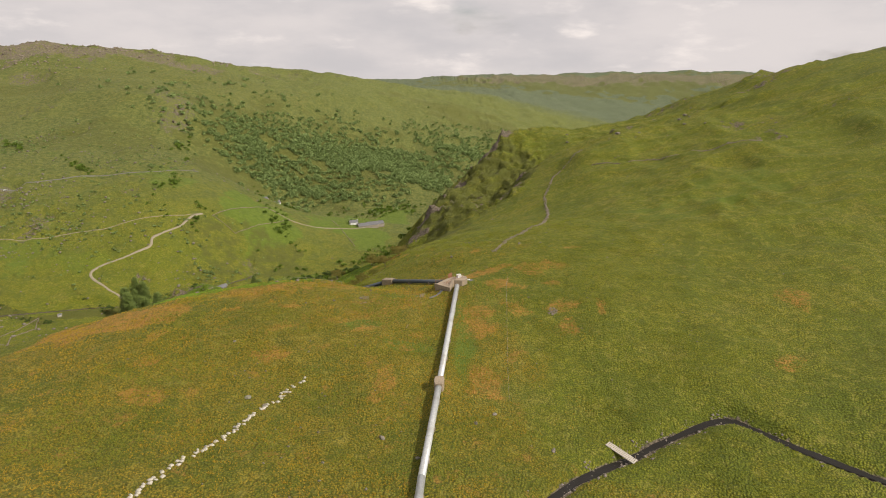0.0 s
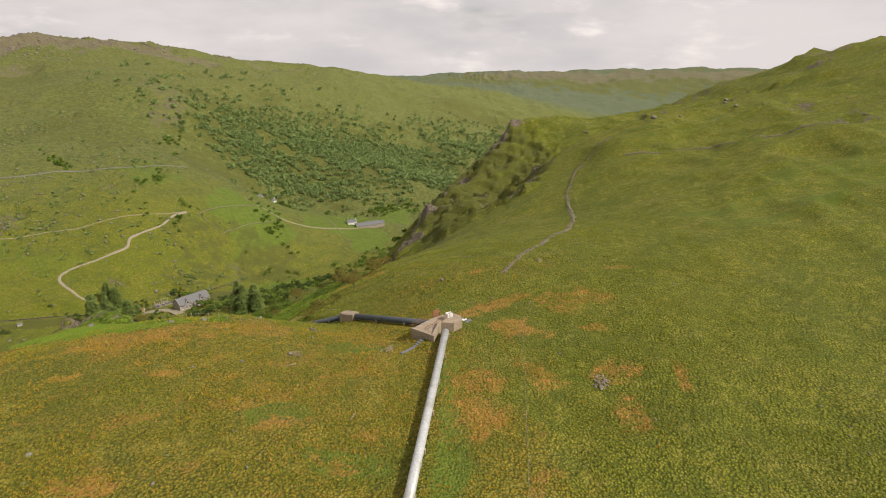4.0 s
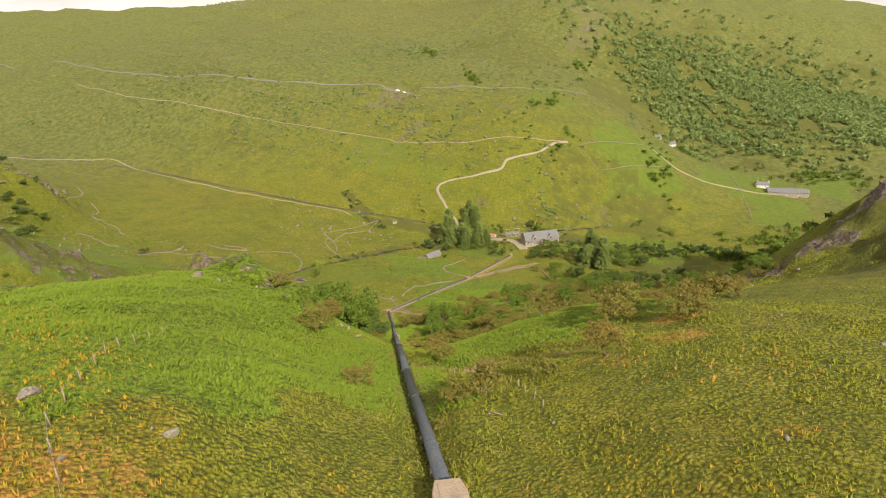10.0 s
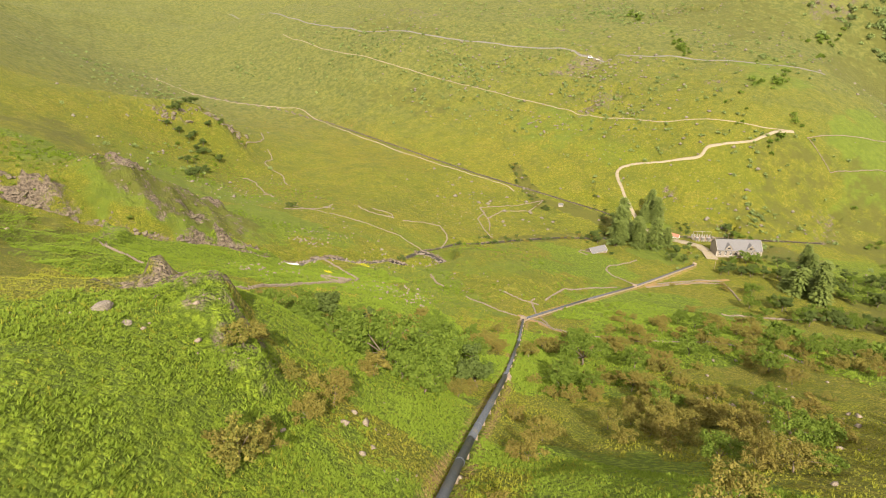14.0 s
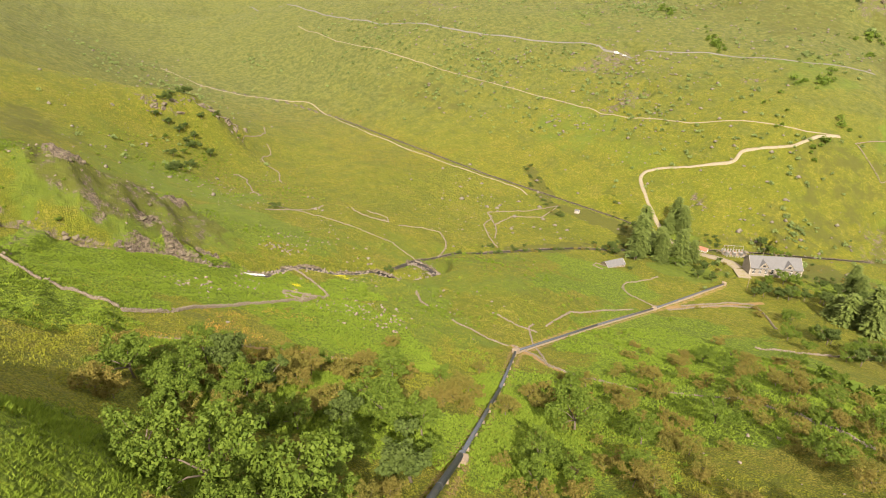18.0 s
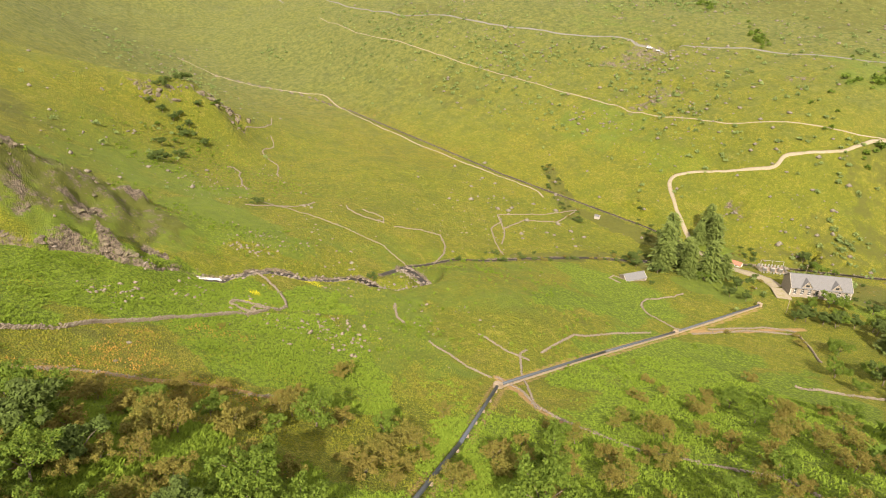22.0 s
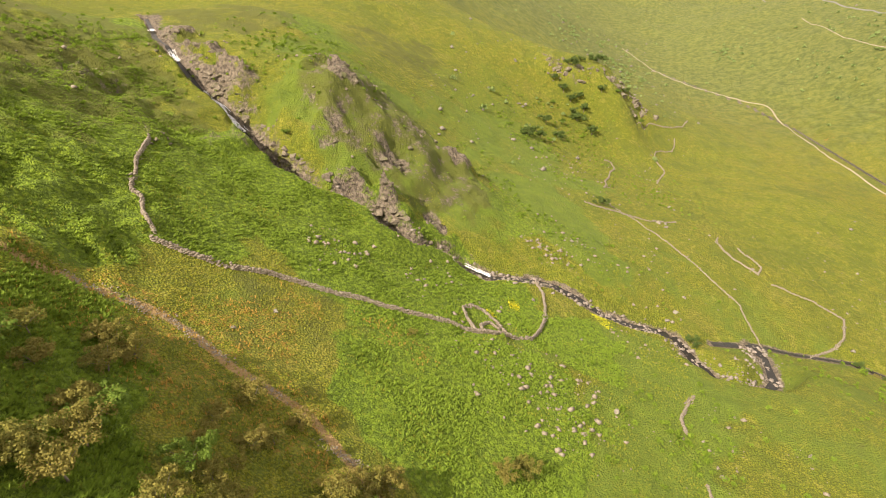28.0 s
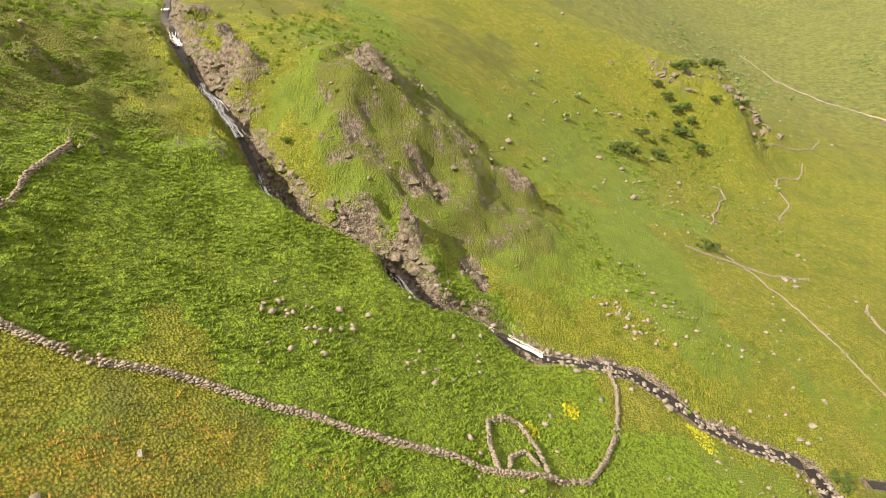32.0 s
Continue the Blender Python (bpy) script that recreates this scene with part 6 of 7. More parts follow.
def broadleaf(seed, high, wide, leaf, label, category, name, count=900, size=0.3, lean=0.3, bare=0.3):
    """A tapered trunk that forks into limbs, and a lobed leafy crown."""
    rnd = random.Random(seed)
    ob = thing(name, label, category)
    wood, lobes = Shape(), []
    base = high * bare
    top = Vector((rnd.uniform(-lean, lean), rnd.uniform(-lean, lean), base))
    wood.rod([(0, 0, -0.4), (top.x * 0.4, top.y * 0.4, base * 0.5), tuple(top)], [0.055 * high * 0.6, 0.042 * high * 0.6, 0.034 * high * 0.6], 7)
    n = rnd.randint(5, 7)
    for k in range(n):
        a, out = 2 * math.pi * (k + rnd.uniform(-0.3, 0.3)) / n, rnd.uniform(0.3, 0.6) * wide
        tip = Vector((top.x + math.cos(a) * out, top.y + math.sin(a) * out, high * rnd.uniform(0.5, 0.82)))
        mid = top.lerp(tip, 0.5) + Vector((0, 0, 0.06 * high))
        wood.rod([tuple(top), tuple(mid), tuple(tip)], [0.022 * high * 0.7, 0.014 * high * 0.7, 0.005 * high], 5)
        lobes.append((tip.x, tip.y, tip.z, wide * rnd.uniform(0.2, 0.34)))
        if rnd.random() < 0.6:
            lobes.append((mid.x * 1.3, mid.y * 1.3, mid.z, wide * rnd.uniform(0.15, 0.22)))
    lobes.append((top.x, top.y, high * 0.8, wide * rnd.uniform(0.26, 0.36)))
    part("trunk", wood, BARK, ob)
    v, f = leaf_cloud(rnd, lobes, count, size)
    me = raw_mesh("crown", v, f)
    me.materials.append(leaf)
    new("crown", me).parent = ob
    return ob


def conifer(seed, high, wide, label):
    """A straight trunk with tiers of drooping branch sprays."""
    rnd = random.Random(seed)
    ob = thing("conifer_tree", label, "conifer", "dark conifers by the powerhouse")
    part("trunk", Shape().rod([(0, 0, -0.5), (0, 0, high * 0.5), (0, 0, high * 0.97)], [0.018 * high, 0.012 * high, 0.02], 7), BARK, ob)
    v = []
    z = high * 0.1
    while z < high * 0.98:
        r = wide * 0.5 * (1 - (z / high)) ** 0.48 * rnd.uniform(0.7, 1.2) + 0.3
        n = max(5, int(9 * r / wide * 2) + 4)
        for k in range(n):
            a = 2 * math.pi * (k + rnd.uniform(-0.4, 0.4)) / n
            reach = r * rnd.uniform(0.7, 1.15)
            for q in (0.35, 0.6, 0.85, 1.0):
                c = Vector((math.cos(a) * reach * q, math.sin(a) * reach * q, z - reach * q * 0.28 + rnd.uniform(-0.2, 0.2)))
                for _ in range(2):
                    t, s = a + rnd.uniform(-1.1, 1.1), 0.034 * high * rnd.uniform(0.8, 1.7)
                    o = Vector((math.cos(t), math.sin(t), rnd.uniform(-0.5, 0.15))) * s * 1.5
                    w = Vector((-math.sin(t), math.cos(t), rnd.uniform(-0.3, 0.3))) * s * 0.6
                    v += [c + o, c - o * 0.4 + w, c - o * 0.4 - w]
        z += high * 0.034
    me = raw_mesh("crown", np.array([tuple(p) for p in v]), np.arange(len(v)).reshape(-1, 3))
    me.materials.append(NEEDLE)
    new("crown", me).parent = ob
    return ob


def planted(kinds, spots, seed, big=(0.8, 1.25), sink=0.1):
    rnd = random.Random(seed)
    for x, y, *more in spots:
        k = more[1] if len(more) > 1 else rnd.randrange(len(kinds))
        s = (more[0] if more else 1.0) * rnd.uniform(*big)
        copy = copy_thing(kinds[k], pose(x, y, level(x, y) - sink, rnd.uniform(-5, 5), rnd.uniform(-5, 5), rnd.uniform(0, 360)))
        copy.scale = (s, s, s * rnd.uniform(0.85, 1.1))


def scatter(zones, seed, apart=3.0, clear=4.0):
    """Random spots in ovals (x, y, rx, ry, turn, how many), not too close to each other or to the pipe."""
    rnd, out = random.Random(seed), []
    for cx, cy, rx, ry, turn, n in zones:
        c, s = math.cos(radians(turn)), math.sin(radians(turn))
        for _ in range(n * 4):
            if n <= 0:
                break
            a, r = rnd.uniform(0, 6.283), math.sqrt(rnd.random())
            u, v = rx * r * math.cos(a), ry * r * math.sin(a)
            x, y = cx + u * c - v * s, cy + u * s + v * c
            p = np.array([x]), np.array([y])
            if min(along(*p, PIPE_FALL)[0][0], along(*p, BECK)[0][0] - 1) < clear:
                continue
            if all((x - q[0]) ** 2 + (y - q[1]) ** 2 > apart**2 for q in out[-120:]):
                out.append((x, y))
                n -= 1
    return out


THORN = [broadleaf(11, 4.4, 4.6, LEAF_RUST, "rusty olive hawthorn bush on the hillside", "thorn tree", "hawthorn_tree", 3000, 0.15, bare=0.22), broadleaf(12, 3.4, 4.2, LEAF_RUST, "low spreading hawthorn with russet leaves", "thorn tree", "hawthorn_tree", 2800, 0.15, 0.6, 0.2), broadleaf(13, 5.2, 4.8, LEAF_RUST, "windblown hawthorn with thin russet crown", "thorn tree", "hawthorn_tree", 2400, 0.15, 0.9, 0.3), broadleaf(14, 2.4, 3.4, LEAF_RUST, "small round thorn bush with russet leaves", "bush", "thorn_bush", 1500, 0.145, 0.2, 0.12)]
GREEN = [broadleaf(21, 7.0, 6.5, LEAF_GREEN, "bright green rowan tree on the slope", "tree", "rowan_tree", 4200, 0.19), broadleaf(22, 5.0, 5.2, LEAF_GREEN, "bushy fresh green tree on the slope", "tree", "rowan_tree", 3300, 0.18, 0.4, 0.2), broadleaf(23, 9.0, 8.0, LEAF_DARK, "broad deep green tree near the valley floor", "tree", "oak_tree", 3600, 0.31), broadleaf(24, 3.4, 5.2, LEAF_DARK, "round dark green bush on open pasture", "bush", "gorse_bush", 2400, 0.21, 0.2, 0.1)]
PINE = [conifer(31, 31, 16, "tall dark conifer beside the valley track"), conifer(32, 26, 15, "dark green conifer beside the river")]
for ob in THORN + GREEN[:2]:
    ob["group"] = "hillside shrubs and trees"
for ob in GREEN[2:]:
    ob["group"] = "valley trees and bushes"
for k, ob in enumerate(THORN + GREEN):
    spot = ((-30, 239), (-19, 238), (-48, 249), (-57, 230), (-111, 237), (-126, 244), (-205, 570), (-394, 307))[k]
    ob.location = (*spot, level(*spot) - 0.1)
for ob, spot in zip(PINE, ((-314, 536), (-291, 550))):
    ob.location = (*spot, level(*spot) - 0.2)
ALL = THORN + GREEN
planted(ALL, [(-72, 214, 0.8, 0), (-83, 226, 0.7, 2), (-89, 220, 0.6, 3), (-23, 221, 0.8, 2), (-87, 263, 0.9, 0), (-28, 252, 0.7, 1), (-21, 259, 0.7, 1), (-79, 222, 0.6, 1), (-86, 218, 0.6, 0), (-73, 216, 0.9, 1), (-66, 283, 0.9, 1), (-79, 253, 1.0, 1), (-97, 237, 0.8, 0), (-100, 243, 1.0, 5), (-73, 283, 0.8, 0), (-89, 282, 0.9, 2), (-72, 323, 0.9, 1), (-90, 319, 0.8, 0), (-119, 256, 1.0, 5), (-137, 247, 1.0, 1), (-139, 275, 1.0, 5), (-135, 281, 0.9, 4), (-171, 275, 0.7, 3), (-133, 320, 1.2, 4), (-150, 322, 1.0, 1), (-136, 338, 0.8, 0), (-114, 331, 0.9, 1), (-140, 230, 0.9, 0), (-140, 260, 0.9, 2), (-142, 239, 0.9, 5), (-149, 253, 0.8, 1), (-470, 259, 1.5, 7), (-606, 308, 1.3, 7), (-545, 279, 1.5, 7), (-580, 268, 1.4, 7), (-600, 285, 1.6, 7), (-590, 272, 1.3, 7), (-505, 272, 1.2, 7), (-305, 344, 0.7, 7), (-230, 276, 0.5, 3), (-289, 212, 0.45, 5), (-284, 218, 0.35, 5), (-27, 214, 0.7, 0), (-33, 205, 0.6, 1), (-168, 258, 1.0, 1), (-171, 273, 0.9, 0), (-172, 290, 1.0, 4), (-169, 304, 0.9, 5), (-189, 266, 0.8, 1), (-182, 247, 1.0, 1), (-184, 286, 0.9, 0), (-210, 305, 0.8, 3), (-159, 262, 1.0, 0), (-176, 268, 0.9, 3), (-183, 273, 0.8, 1), (-102, 250, 1.3, 4), (-106, 243, 1.2, 4), (-112, 246, 1.1, 5), (-98, 246, 1.2, 5)], 5)
planted(ALL[:4] + ALL[:4] + ALL[4:6], scatter([(-122, 252, 34, 16, 25, 30), (-104, 300, 30, 22, 30, 34), (-120, 345, 44, 26, 20, 52), (-150, 400, 34, 40, 0, 44), (-60, 300, 34, 30, 20, 34), (-95, 400, 46, 40, 0, 40), (-60, 350, 40, 40, 0, 26), (-165, 275, 22, 14, 30, 7), (-155, 305, 14, 12, 30, 16), (-175, 255, 14, 12, 0, 5)], 7, 3.4), 8, (0.6, 1.05))
planted(ALL[4:7], scatter([(-135, 262, 26, 12, 30, 9), (-150, 520, 40, 20, 30, 22), (-170, 585, 40, 26, 40, 26)], 9, 4.0), 10, (0.7, 1.1))
planted(ALL[6:7], scatter([(-130, 640, 60, 24, 45, 26), (-212, 600, 16, 14, 0, 6), (-225, 555, 14, 6, 50, 7), (-90, 560, 50, 24, 30, 18), (-265, 545, 10, 6, 0, 3), (-310, 560, 20, 10, 0, 5), (-315, 520, 14, 6, 0, 4)], 11, 5.0), 12, (0.6, 1.0))
planted(PINE, [(-304, 546), (-321, 548), (-298, 540, 0.9), (-309, 530, 0.8), (-286, 558, 0.6), (-330, 598, 0.9), (-342, 602, 0.85), (-336, 590, 0.7), (-185, 553, 0.85), (-178, 560, 0.8), (-193, 556, 0.7), (-213, 612, 0.7), (-204, 606, 0.75), (-171, 552, 0.7)], 13, (0.85, 1.1))


def wood(name, zones, seed, size, leaf, label, thin=0.0):
    """Far trees beyond counting: lumpy leafy crowns joined into one."""
    rnd = np.random.RandomState(seed)
    verts = []
    for cx, cy, rx, ry, turn, n in zones:
        a, r = rnd.uniform(0, 6.283, n), np.clip(np.abs(rnd.normal(0, 0.62, n)) ** 0.8, 0, 1.7)
        u, v = rx * r * np.cos(a), ry * r * np.sin(a)
        c, s = math.cos(radians(turn)), math.sin(radians(turn))
        x, y = cx + u * c - v * s, cy + u * s + v * c
        keep = wave(x, y, 60, seed) + 0.6 * wave(x, y, 22, seed + 1) > thin
        x, y = x[keep], y[keep]
        h = size * rnd.uniform(0.5, 1.25, len(x))
        z = levels(x, y)
        m = 46
        d = rnd.normal(size=(len(x), m, 3))
        d /= np.linalg.norm(d, axis=-1, keepdims=True)
        d[..., 2] = np.abs(d[..., 2]) * 0.9 - 0.25
        wide = rnd.uniform(0.42, 0.62, (len(x), 1, 1)) * h[:, None, None]
        p = np.stack([x, y, z + 0.45 * h], -1)[:, None] + d * wide * rnd.uniform(0.75, 1.1, (len(x), m, 1)) * np.array([1, 1, 1.05])
        t = rnd.normal(size=(len(x), m, 3, 3)) * (0.2 * h)[:, None, None, None]
        verts.append((p[:, :, None] + t).reshape(-1, 3))
    v = np.concatenate(verts)
    me = raw_mesh(name, v, np.arange(len(v)).reshape(-1, 3))
    me.materials.append(leaf)
    return tagged(new(name, me), label, "woodland", kind="stuff")


wood("far_woodland", [(-400, 1240, 90, 130, 25, 520), (-300, 1350, 150, 120, 0, 800), (-150, 1400, 190, 150, 0, 1000), (-60, 1290, 120, 80, 0, 500), (60, 1600, 230, 130, 0, 700), (-270, 1180, 130, 60, 0, 330), (-150, 1380, 480, 300, 0, 1300), (250, 1750, 300, 200, 0, 500), (-480, 1200, 120, 90, 0, 90)], 5, 7.4, LEAF_HAZY, "broadleaved woodland on the far valley side", -0.6)
wood("valley_scrub", [(-120, 1110, 140, 40, 20, 170), (-330, 1110, 50, 20, 0, 60), (-300, 1060, 40, 20, 0, 40), (-60, 760, 60, 90, 30, 220), (-100, 660, 60, 40, 40, 120), (-20, 640, 50, 60, 20, 160), (-390, 830, 34, 110, 20, 40), (-330, 760, 18, 40, 0, 14), (-480, 1060, 24, 130, 20, 70), (-650, 900, 80, 12, -35, 30), (-530, 850, 90, 10, -40, 30), (-240, 820, 30, 120, 25, 110), (-70, 440, 60, 50, 0, 150), (-20, 540, 40, 60, 0, 120)], 6, 4.6, LEAF_GREEN, "hedgerow trees and scrub along the valley")
wood("hillside_scrub", [(-700, 640, 340, 100, 28, 420), (-560, 660, 200, 80, 20, 340), (-900, 560, 260, 60, 10, 90), (-700, 900, 300, 140, 20, 420), (-420, 700, 100, 100, 0, 90), (-290, 680, 60, 110, 10, 150), (-1000, 420, 40, 20, 0, 30), (-450, 900, 80, 60, 0, 60), (-860, 300, 160, 40, 10, 90), (-900, 230, 260, 80, 10, 160), (-560, 250, 120, 50, 10, 60)], 7, 2.8, LEAF_HAZY, "scattered low scrub on the far hillsides", -0.3)

wood("bracken_clumps", [(-430, 265, 110, 46, 12, 700), (-360, 290, 60, 30, 20, 300), (-345, 190, 50, 40, 0, 320), (-275, 140, 60, 40, 20, 420), (-540, 285, 60, 36, 0, 260), (-480, 330, 90, 40, 10, 160), (-240, 335, 40, 40, 0, 160), (-290, 400, 70, 50, 20, 160), (-210, 400, 40, 60, 0, 160)], 9, 1.0, FERN, "low bracken clumps on the pasture slopes", -0.5)
# ---- boulders ----
def boulder(x, y, size, seed, label, group):
    z = level(x, y)
    r = random.Random(seed)
    size *= 0.72
    s = Shape().lump((0, 0, size * 0.12), (size * 0.6, size * r.uniform(0.38, 0.55), size * r.uniform(0.3, 0.45)), seed, 2)
    ob = part("boulder", s, BOULDER)
    ob.location = (x, y, z)
    return tagged(ob, label, "boulder", group)


for k, (x, y, s) in enumerate([(-212, 255, 2.2), (-202, 253, 1.8), (-271, 287, 2.0), (-298, 307, 3.0), (-322, 339, 3.0), (-332, 300, 2.2), (-318, 290, 2.0), (-251, 254, 1.6), (-260, 268, 1.8), (-274, 310, 1.5), (-314, 336, 2.4), (-244, 244, 1.6), (-247, 252, 1.6), (-286, 294, 2.4), (-344, 311, 1.5), (-290, 276, 2.8), (-242, 321, 2.4), (-249, 364, 2.6)]):
    boulder(x, y, s, 100 + k, "grey boulder among bracken near the beck", "boulders by the beck")
for k, (x, y, s) in enumerate([(-401, 334, 4.5), (-404, 337, 3.2), (-397, 337, 3.0), (-445, 341, 3.5), (-441, 343, 2.5), (-382, 373, 2.4), (-440, 480, 2.5)]):
    boulder(x, y, s, 140 + k, "large grey rock heap on the open pasture", "pasture rocks")
for k, (x, y, s) in enumerate([(-10.9, 89.7, 1.9), (-35, 100, 1.6), (-39, 102, 2.0), (-49, 124, 1.3), (-30, 149, 1.4), (-37, 146, 1.0), (-23.5, 155, 1.8), (-23.5, 172, 2.2), (-36, 176, 1.7), (-51, 168, 2.2), (-45.5, 170.5, 2.4), (-93.5, 206, 2.6), (-90, 208, 1.6), (3, 194, 1.8), (10, 216, 1.3), (2, 230, 1.2), (27.7, 202, 1.6), (-4, 84, 1.3), (6.5, 97, 1.4), (10.5, 101, 1.6), (21, 92, 1.8), (-22, 165, 1.2), (9, 219, 0.9)]):
    boulder(x, y, s, 180 + k, "pale lichened rock half sunk in moor grass", "rocks on the moor")
heap = Shape()
rnd = random.Random(9)
for k in range(46):
    a, r = rnd.uniform(0, 6.3), 1.5 * math.sqrt(rnd.random())
    x, y, s = 30.2 + r * math.cos(a), 147 + r * 1.3 * math.sin(a), rnd.uniform(0.2, 0.42)
    heap.lump((x, y, level(x, y) + 0.12 + max(0, 0.55 - r * 0.35) * rnd.random()), (s, s * 0.8, s * 0.6), 300 + k, 1)
tagged(part("stone_heap", heap, STONE), "small heap of grey stones on dry rushes", "stone heap", kind="stuff")


def outcrop(x, y, rx, ry, n, size, seed, label, group="rock outcrops", turn=0.0):
    """A crag of large angular rocks bedded in the slope."""
    rnd, s = random.Random(seed), Shape()
    c, q = math.cos(radians(turn)), math.sin(radians(turn))
    for k in range(n):
        u, v = rx * rnd.uniform(-1, 1), ry * rnd.uniform(-1, 1)
        px, py = x + u * c - v * q, y + u * q + v * c
        b = size * rnd.uniform(0.45, 1.1)
        s.lump((px, py, level(px, py) - 0.3 * b), (b * rnd.uniform(0.7, 1.1), b * rnd.uniform(0.4, 0.8), b * rnd.uniform(0.3, 0.6)), seed * 50 + k, 2)
    for v in s.bm.verts:
        w = v.co * 0.9
        v.co += Vector((noise.noise(w), noise.noise(w + Vector((7, 0, 0))), noise.noise(w + Vector((0, 7, 0))))) * 0.14 * size
    return tagged(part("rock_outcrop", s, CRAG), label, "rock outcrop", group, "stuff")


for k, (x, y, rx, ry, n, size) in enumerate(((-323, 213, 6, 4, 9, 3.2), (-318, 220, 5, 3, 5, 2.4), (-307, 238, 5, 3, 8, 2.6), (-313, 232, 5, 2, 4, 1.8), (-345, 250, 5, 4, 9, 3.4), (-335, 243, 5, 3, 6, 2.4), (-328, 230, 6, 3, 5, 2.0), (-297, 224, 4, 3, 5, 1.8), (-310, 247, 4, 2, 5, 1.8), (-336, 205, 5, 3, 5, 1.8), (-320, 240, 4, 3, 4, 1.6))):
    outcrop(x, y, rx, ry, n, size, 20 + k, "weathered brown-grey crag on the grassy knoll", "crags on the knoll")
for k, (x, y, rx, ry, n, size) in enumerate(((-301.5, 184, 3, 6, 12, 2.6), (-309, 169, 2.5, 6, 11, 2.6), (-320, 152, 3, 6, 9, 2.4), (-315.5, 144.5, 2.0, 1.6, 4, 1.6), (-302, 166.5, 1.8, 2.0, 4, 1.5), (-289.5, 198, 1.6, 2.0, 4, 1.5), (-279.5, 218, 1.2, 2.0, 4, 1.3), (-280, 235, 1.4, 2.4, 4, 1.5), (-291, 186, 1.2, 3.0, 5, 1.5), (-283, 229, 2.5, 4, 7, 2.2), (-287, 247, 4, 4, 8, 2.8), (-298, 257, 5, 2.5, 7, 2.2), (-285, 214, 2, 3, 5, 1.8), (-294, 203, 2, 4, 5, 1.8), (-290, 268, 2.5, 4, 6, 1.6), (-297, 160, 1.5, 5, 4, 1.4))):
    outcrop(x, y, rx, ry, n, size, 40 + k, "dark angular rock wall beside the gorge stream", "gorge rocks")
for k, (x, y, rx, ry, n, size) in enumerate(((-247, 201, 5, 2, 6, 1.8), (-99, 212, 4, 2, 5, 1.4), (-27, 343, 6, 4, 6, 2.0), (-65, 172, 3, 2, 4, 1.2))):
    outcrop(x, y, rx, ry, n, size, 60 + k, "low rock outcrop among bracken", "small outcrops")
for k, (x, y, rx, ry, n, size) in enumerate(((-580, 264, 7, 12, 18, 5.5), (-572, 256, 6, 8, 12, 4.5), (-604, 312, 8, 12, 20, 6), (-594, 298, 7, 9, 14, 5), (-618, 324, 7, 8, 12, 5), (-590, 284, 6, 6, 8, 3.5), (-560, 330, 4, 8, 8, 2.5), (-585, 735, 10, 16, 12, 6), (-500, 690, 8, 18, 10, 5), (-545, 1195, 20, 50, 12, 11), (-690, 800, 16, 8, 8, 6), (-900, 690, 26, 10, 8, 6), (-430, 790, 8, 12, 7, 5))):
    outcrop(x, y, rx, ry, n, size, 70 + k, "grey crag on the far hillside", "far crags")
for k, (x, y, rx, ry, n, size) in enumerate(((-8, 380, 9, 7, 10, 2.4), (14, 384, 10, 6, 8, 2.2), (38, 381, 7, 5, 8, 2.2), (52, 377, 6, 4, 7, 2.0), (-20, 364, 7, 6, 8, 2.2), (28, 362, 8, 5, 5, 1.5), (-2, 472, 7, 9, 12, 3), (12, 490, 8, 9, 12, 3.2), (28, 514, 8, 9, 12, 2.6), (40, 534, 7, 8, 11, 2.6), (58, 549, 8, 6, 9, 2.2), (82, 561, 9, 5, 7, 1.8), (95, 330, 6, 4, 4, 2.0), (171, 349, 9, 6, 8, 2.6), (182, 340, 8, 6, 7, 2.2), (168, 304, 8, 4, 6, 2.0), (204, 439, 12, 5, 9, 3.0), (217, 327, 9, 5, 7, 2.4), (240, 470, 14, 6, 9, 3.2), (195, 452, 8, 5, 6, 2.4), (300, 420, 14, 6, 8, 3.4))):
    outcrop(x, y, rx, ry, n, size, 90 + k, "grey ledge of the crag above the valley", "crag ledges")


for k, (a, b) in enumerate(zip(BECK[2:18], BECK[3:19])):
    side = (Vector(b[:2]) - Vector(a[:2])).normalized()
    x, y = (a[0] + b[0]) / 2 - abs(side.y) * 4.2, (a[1] + b[1]) / 2 + side.x * 2.0
    outcrop(x, y, 1.6, 3.6, 7, 2.3, 140 + k, "steep brown rock wall of the beck's gorge", "gorge rocks")


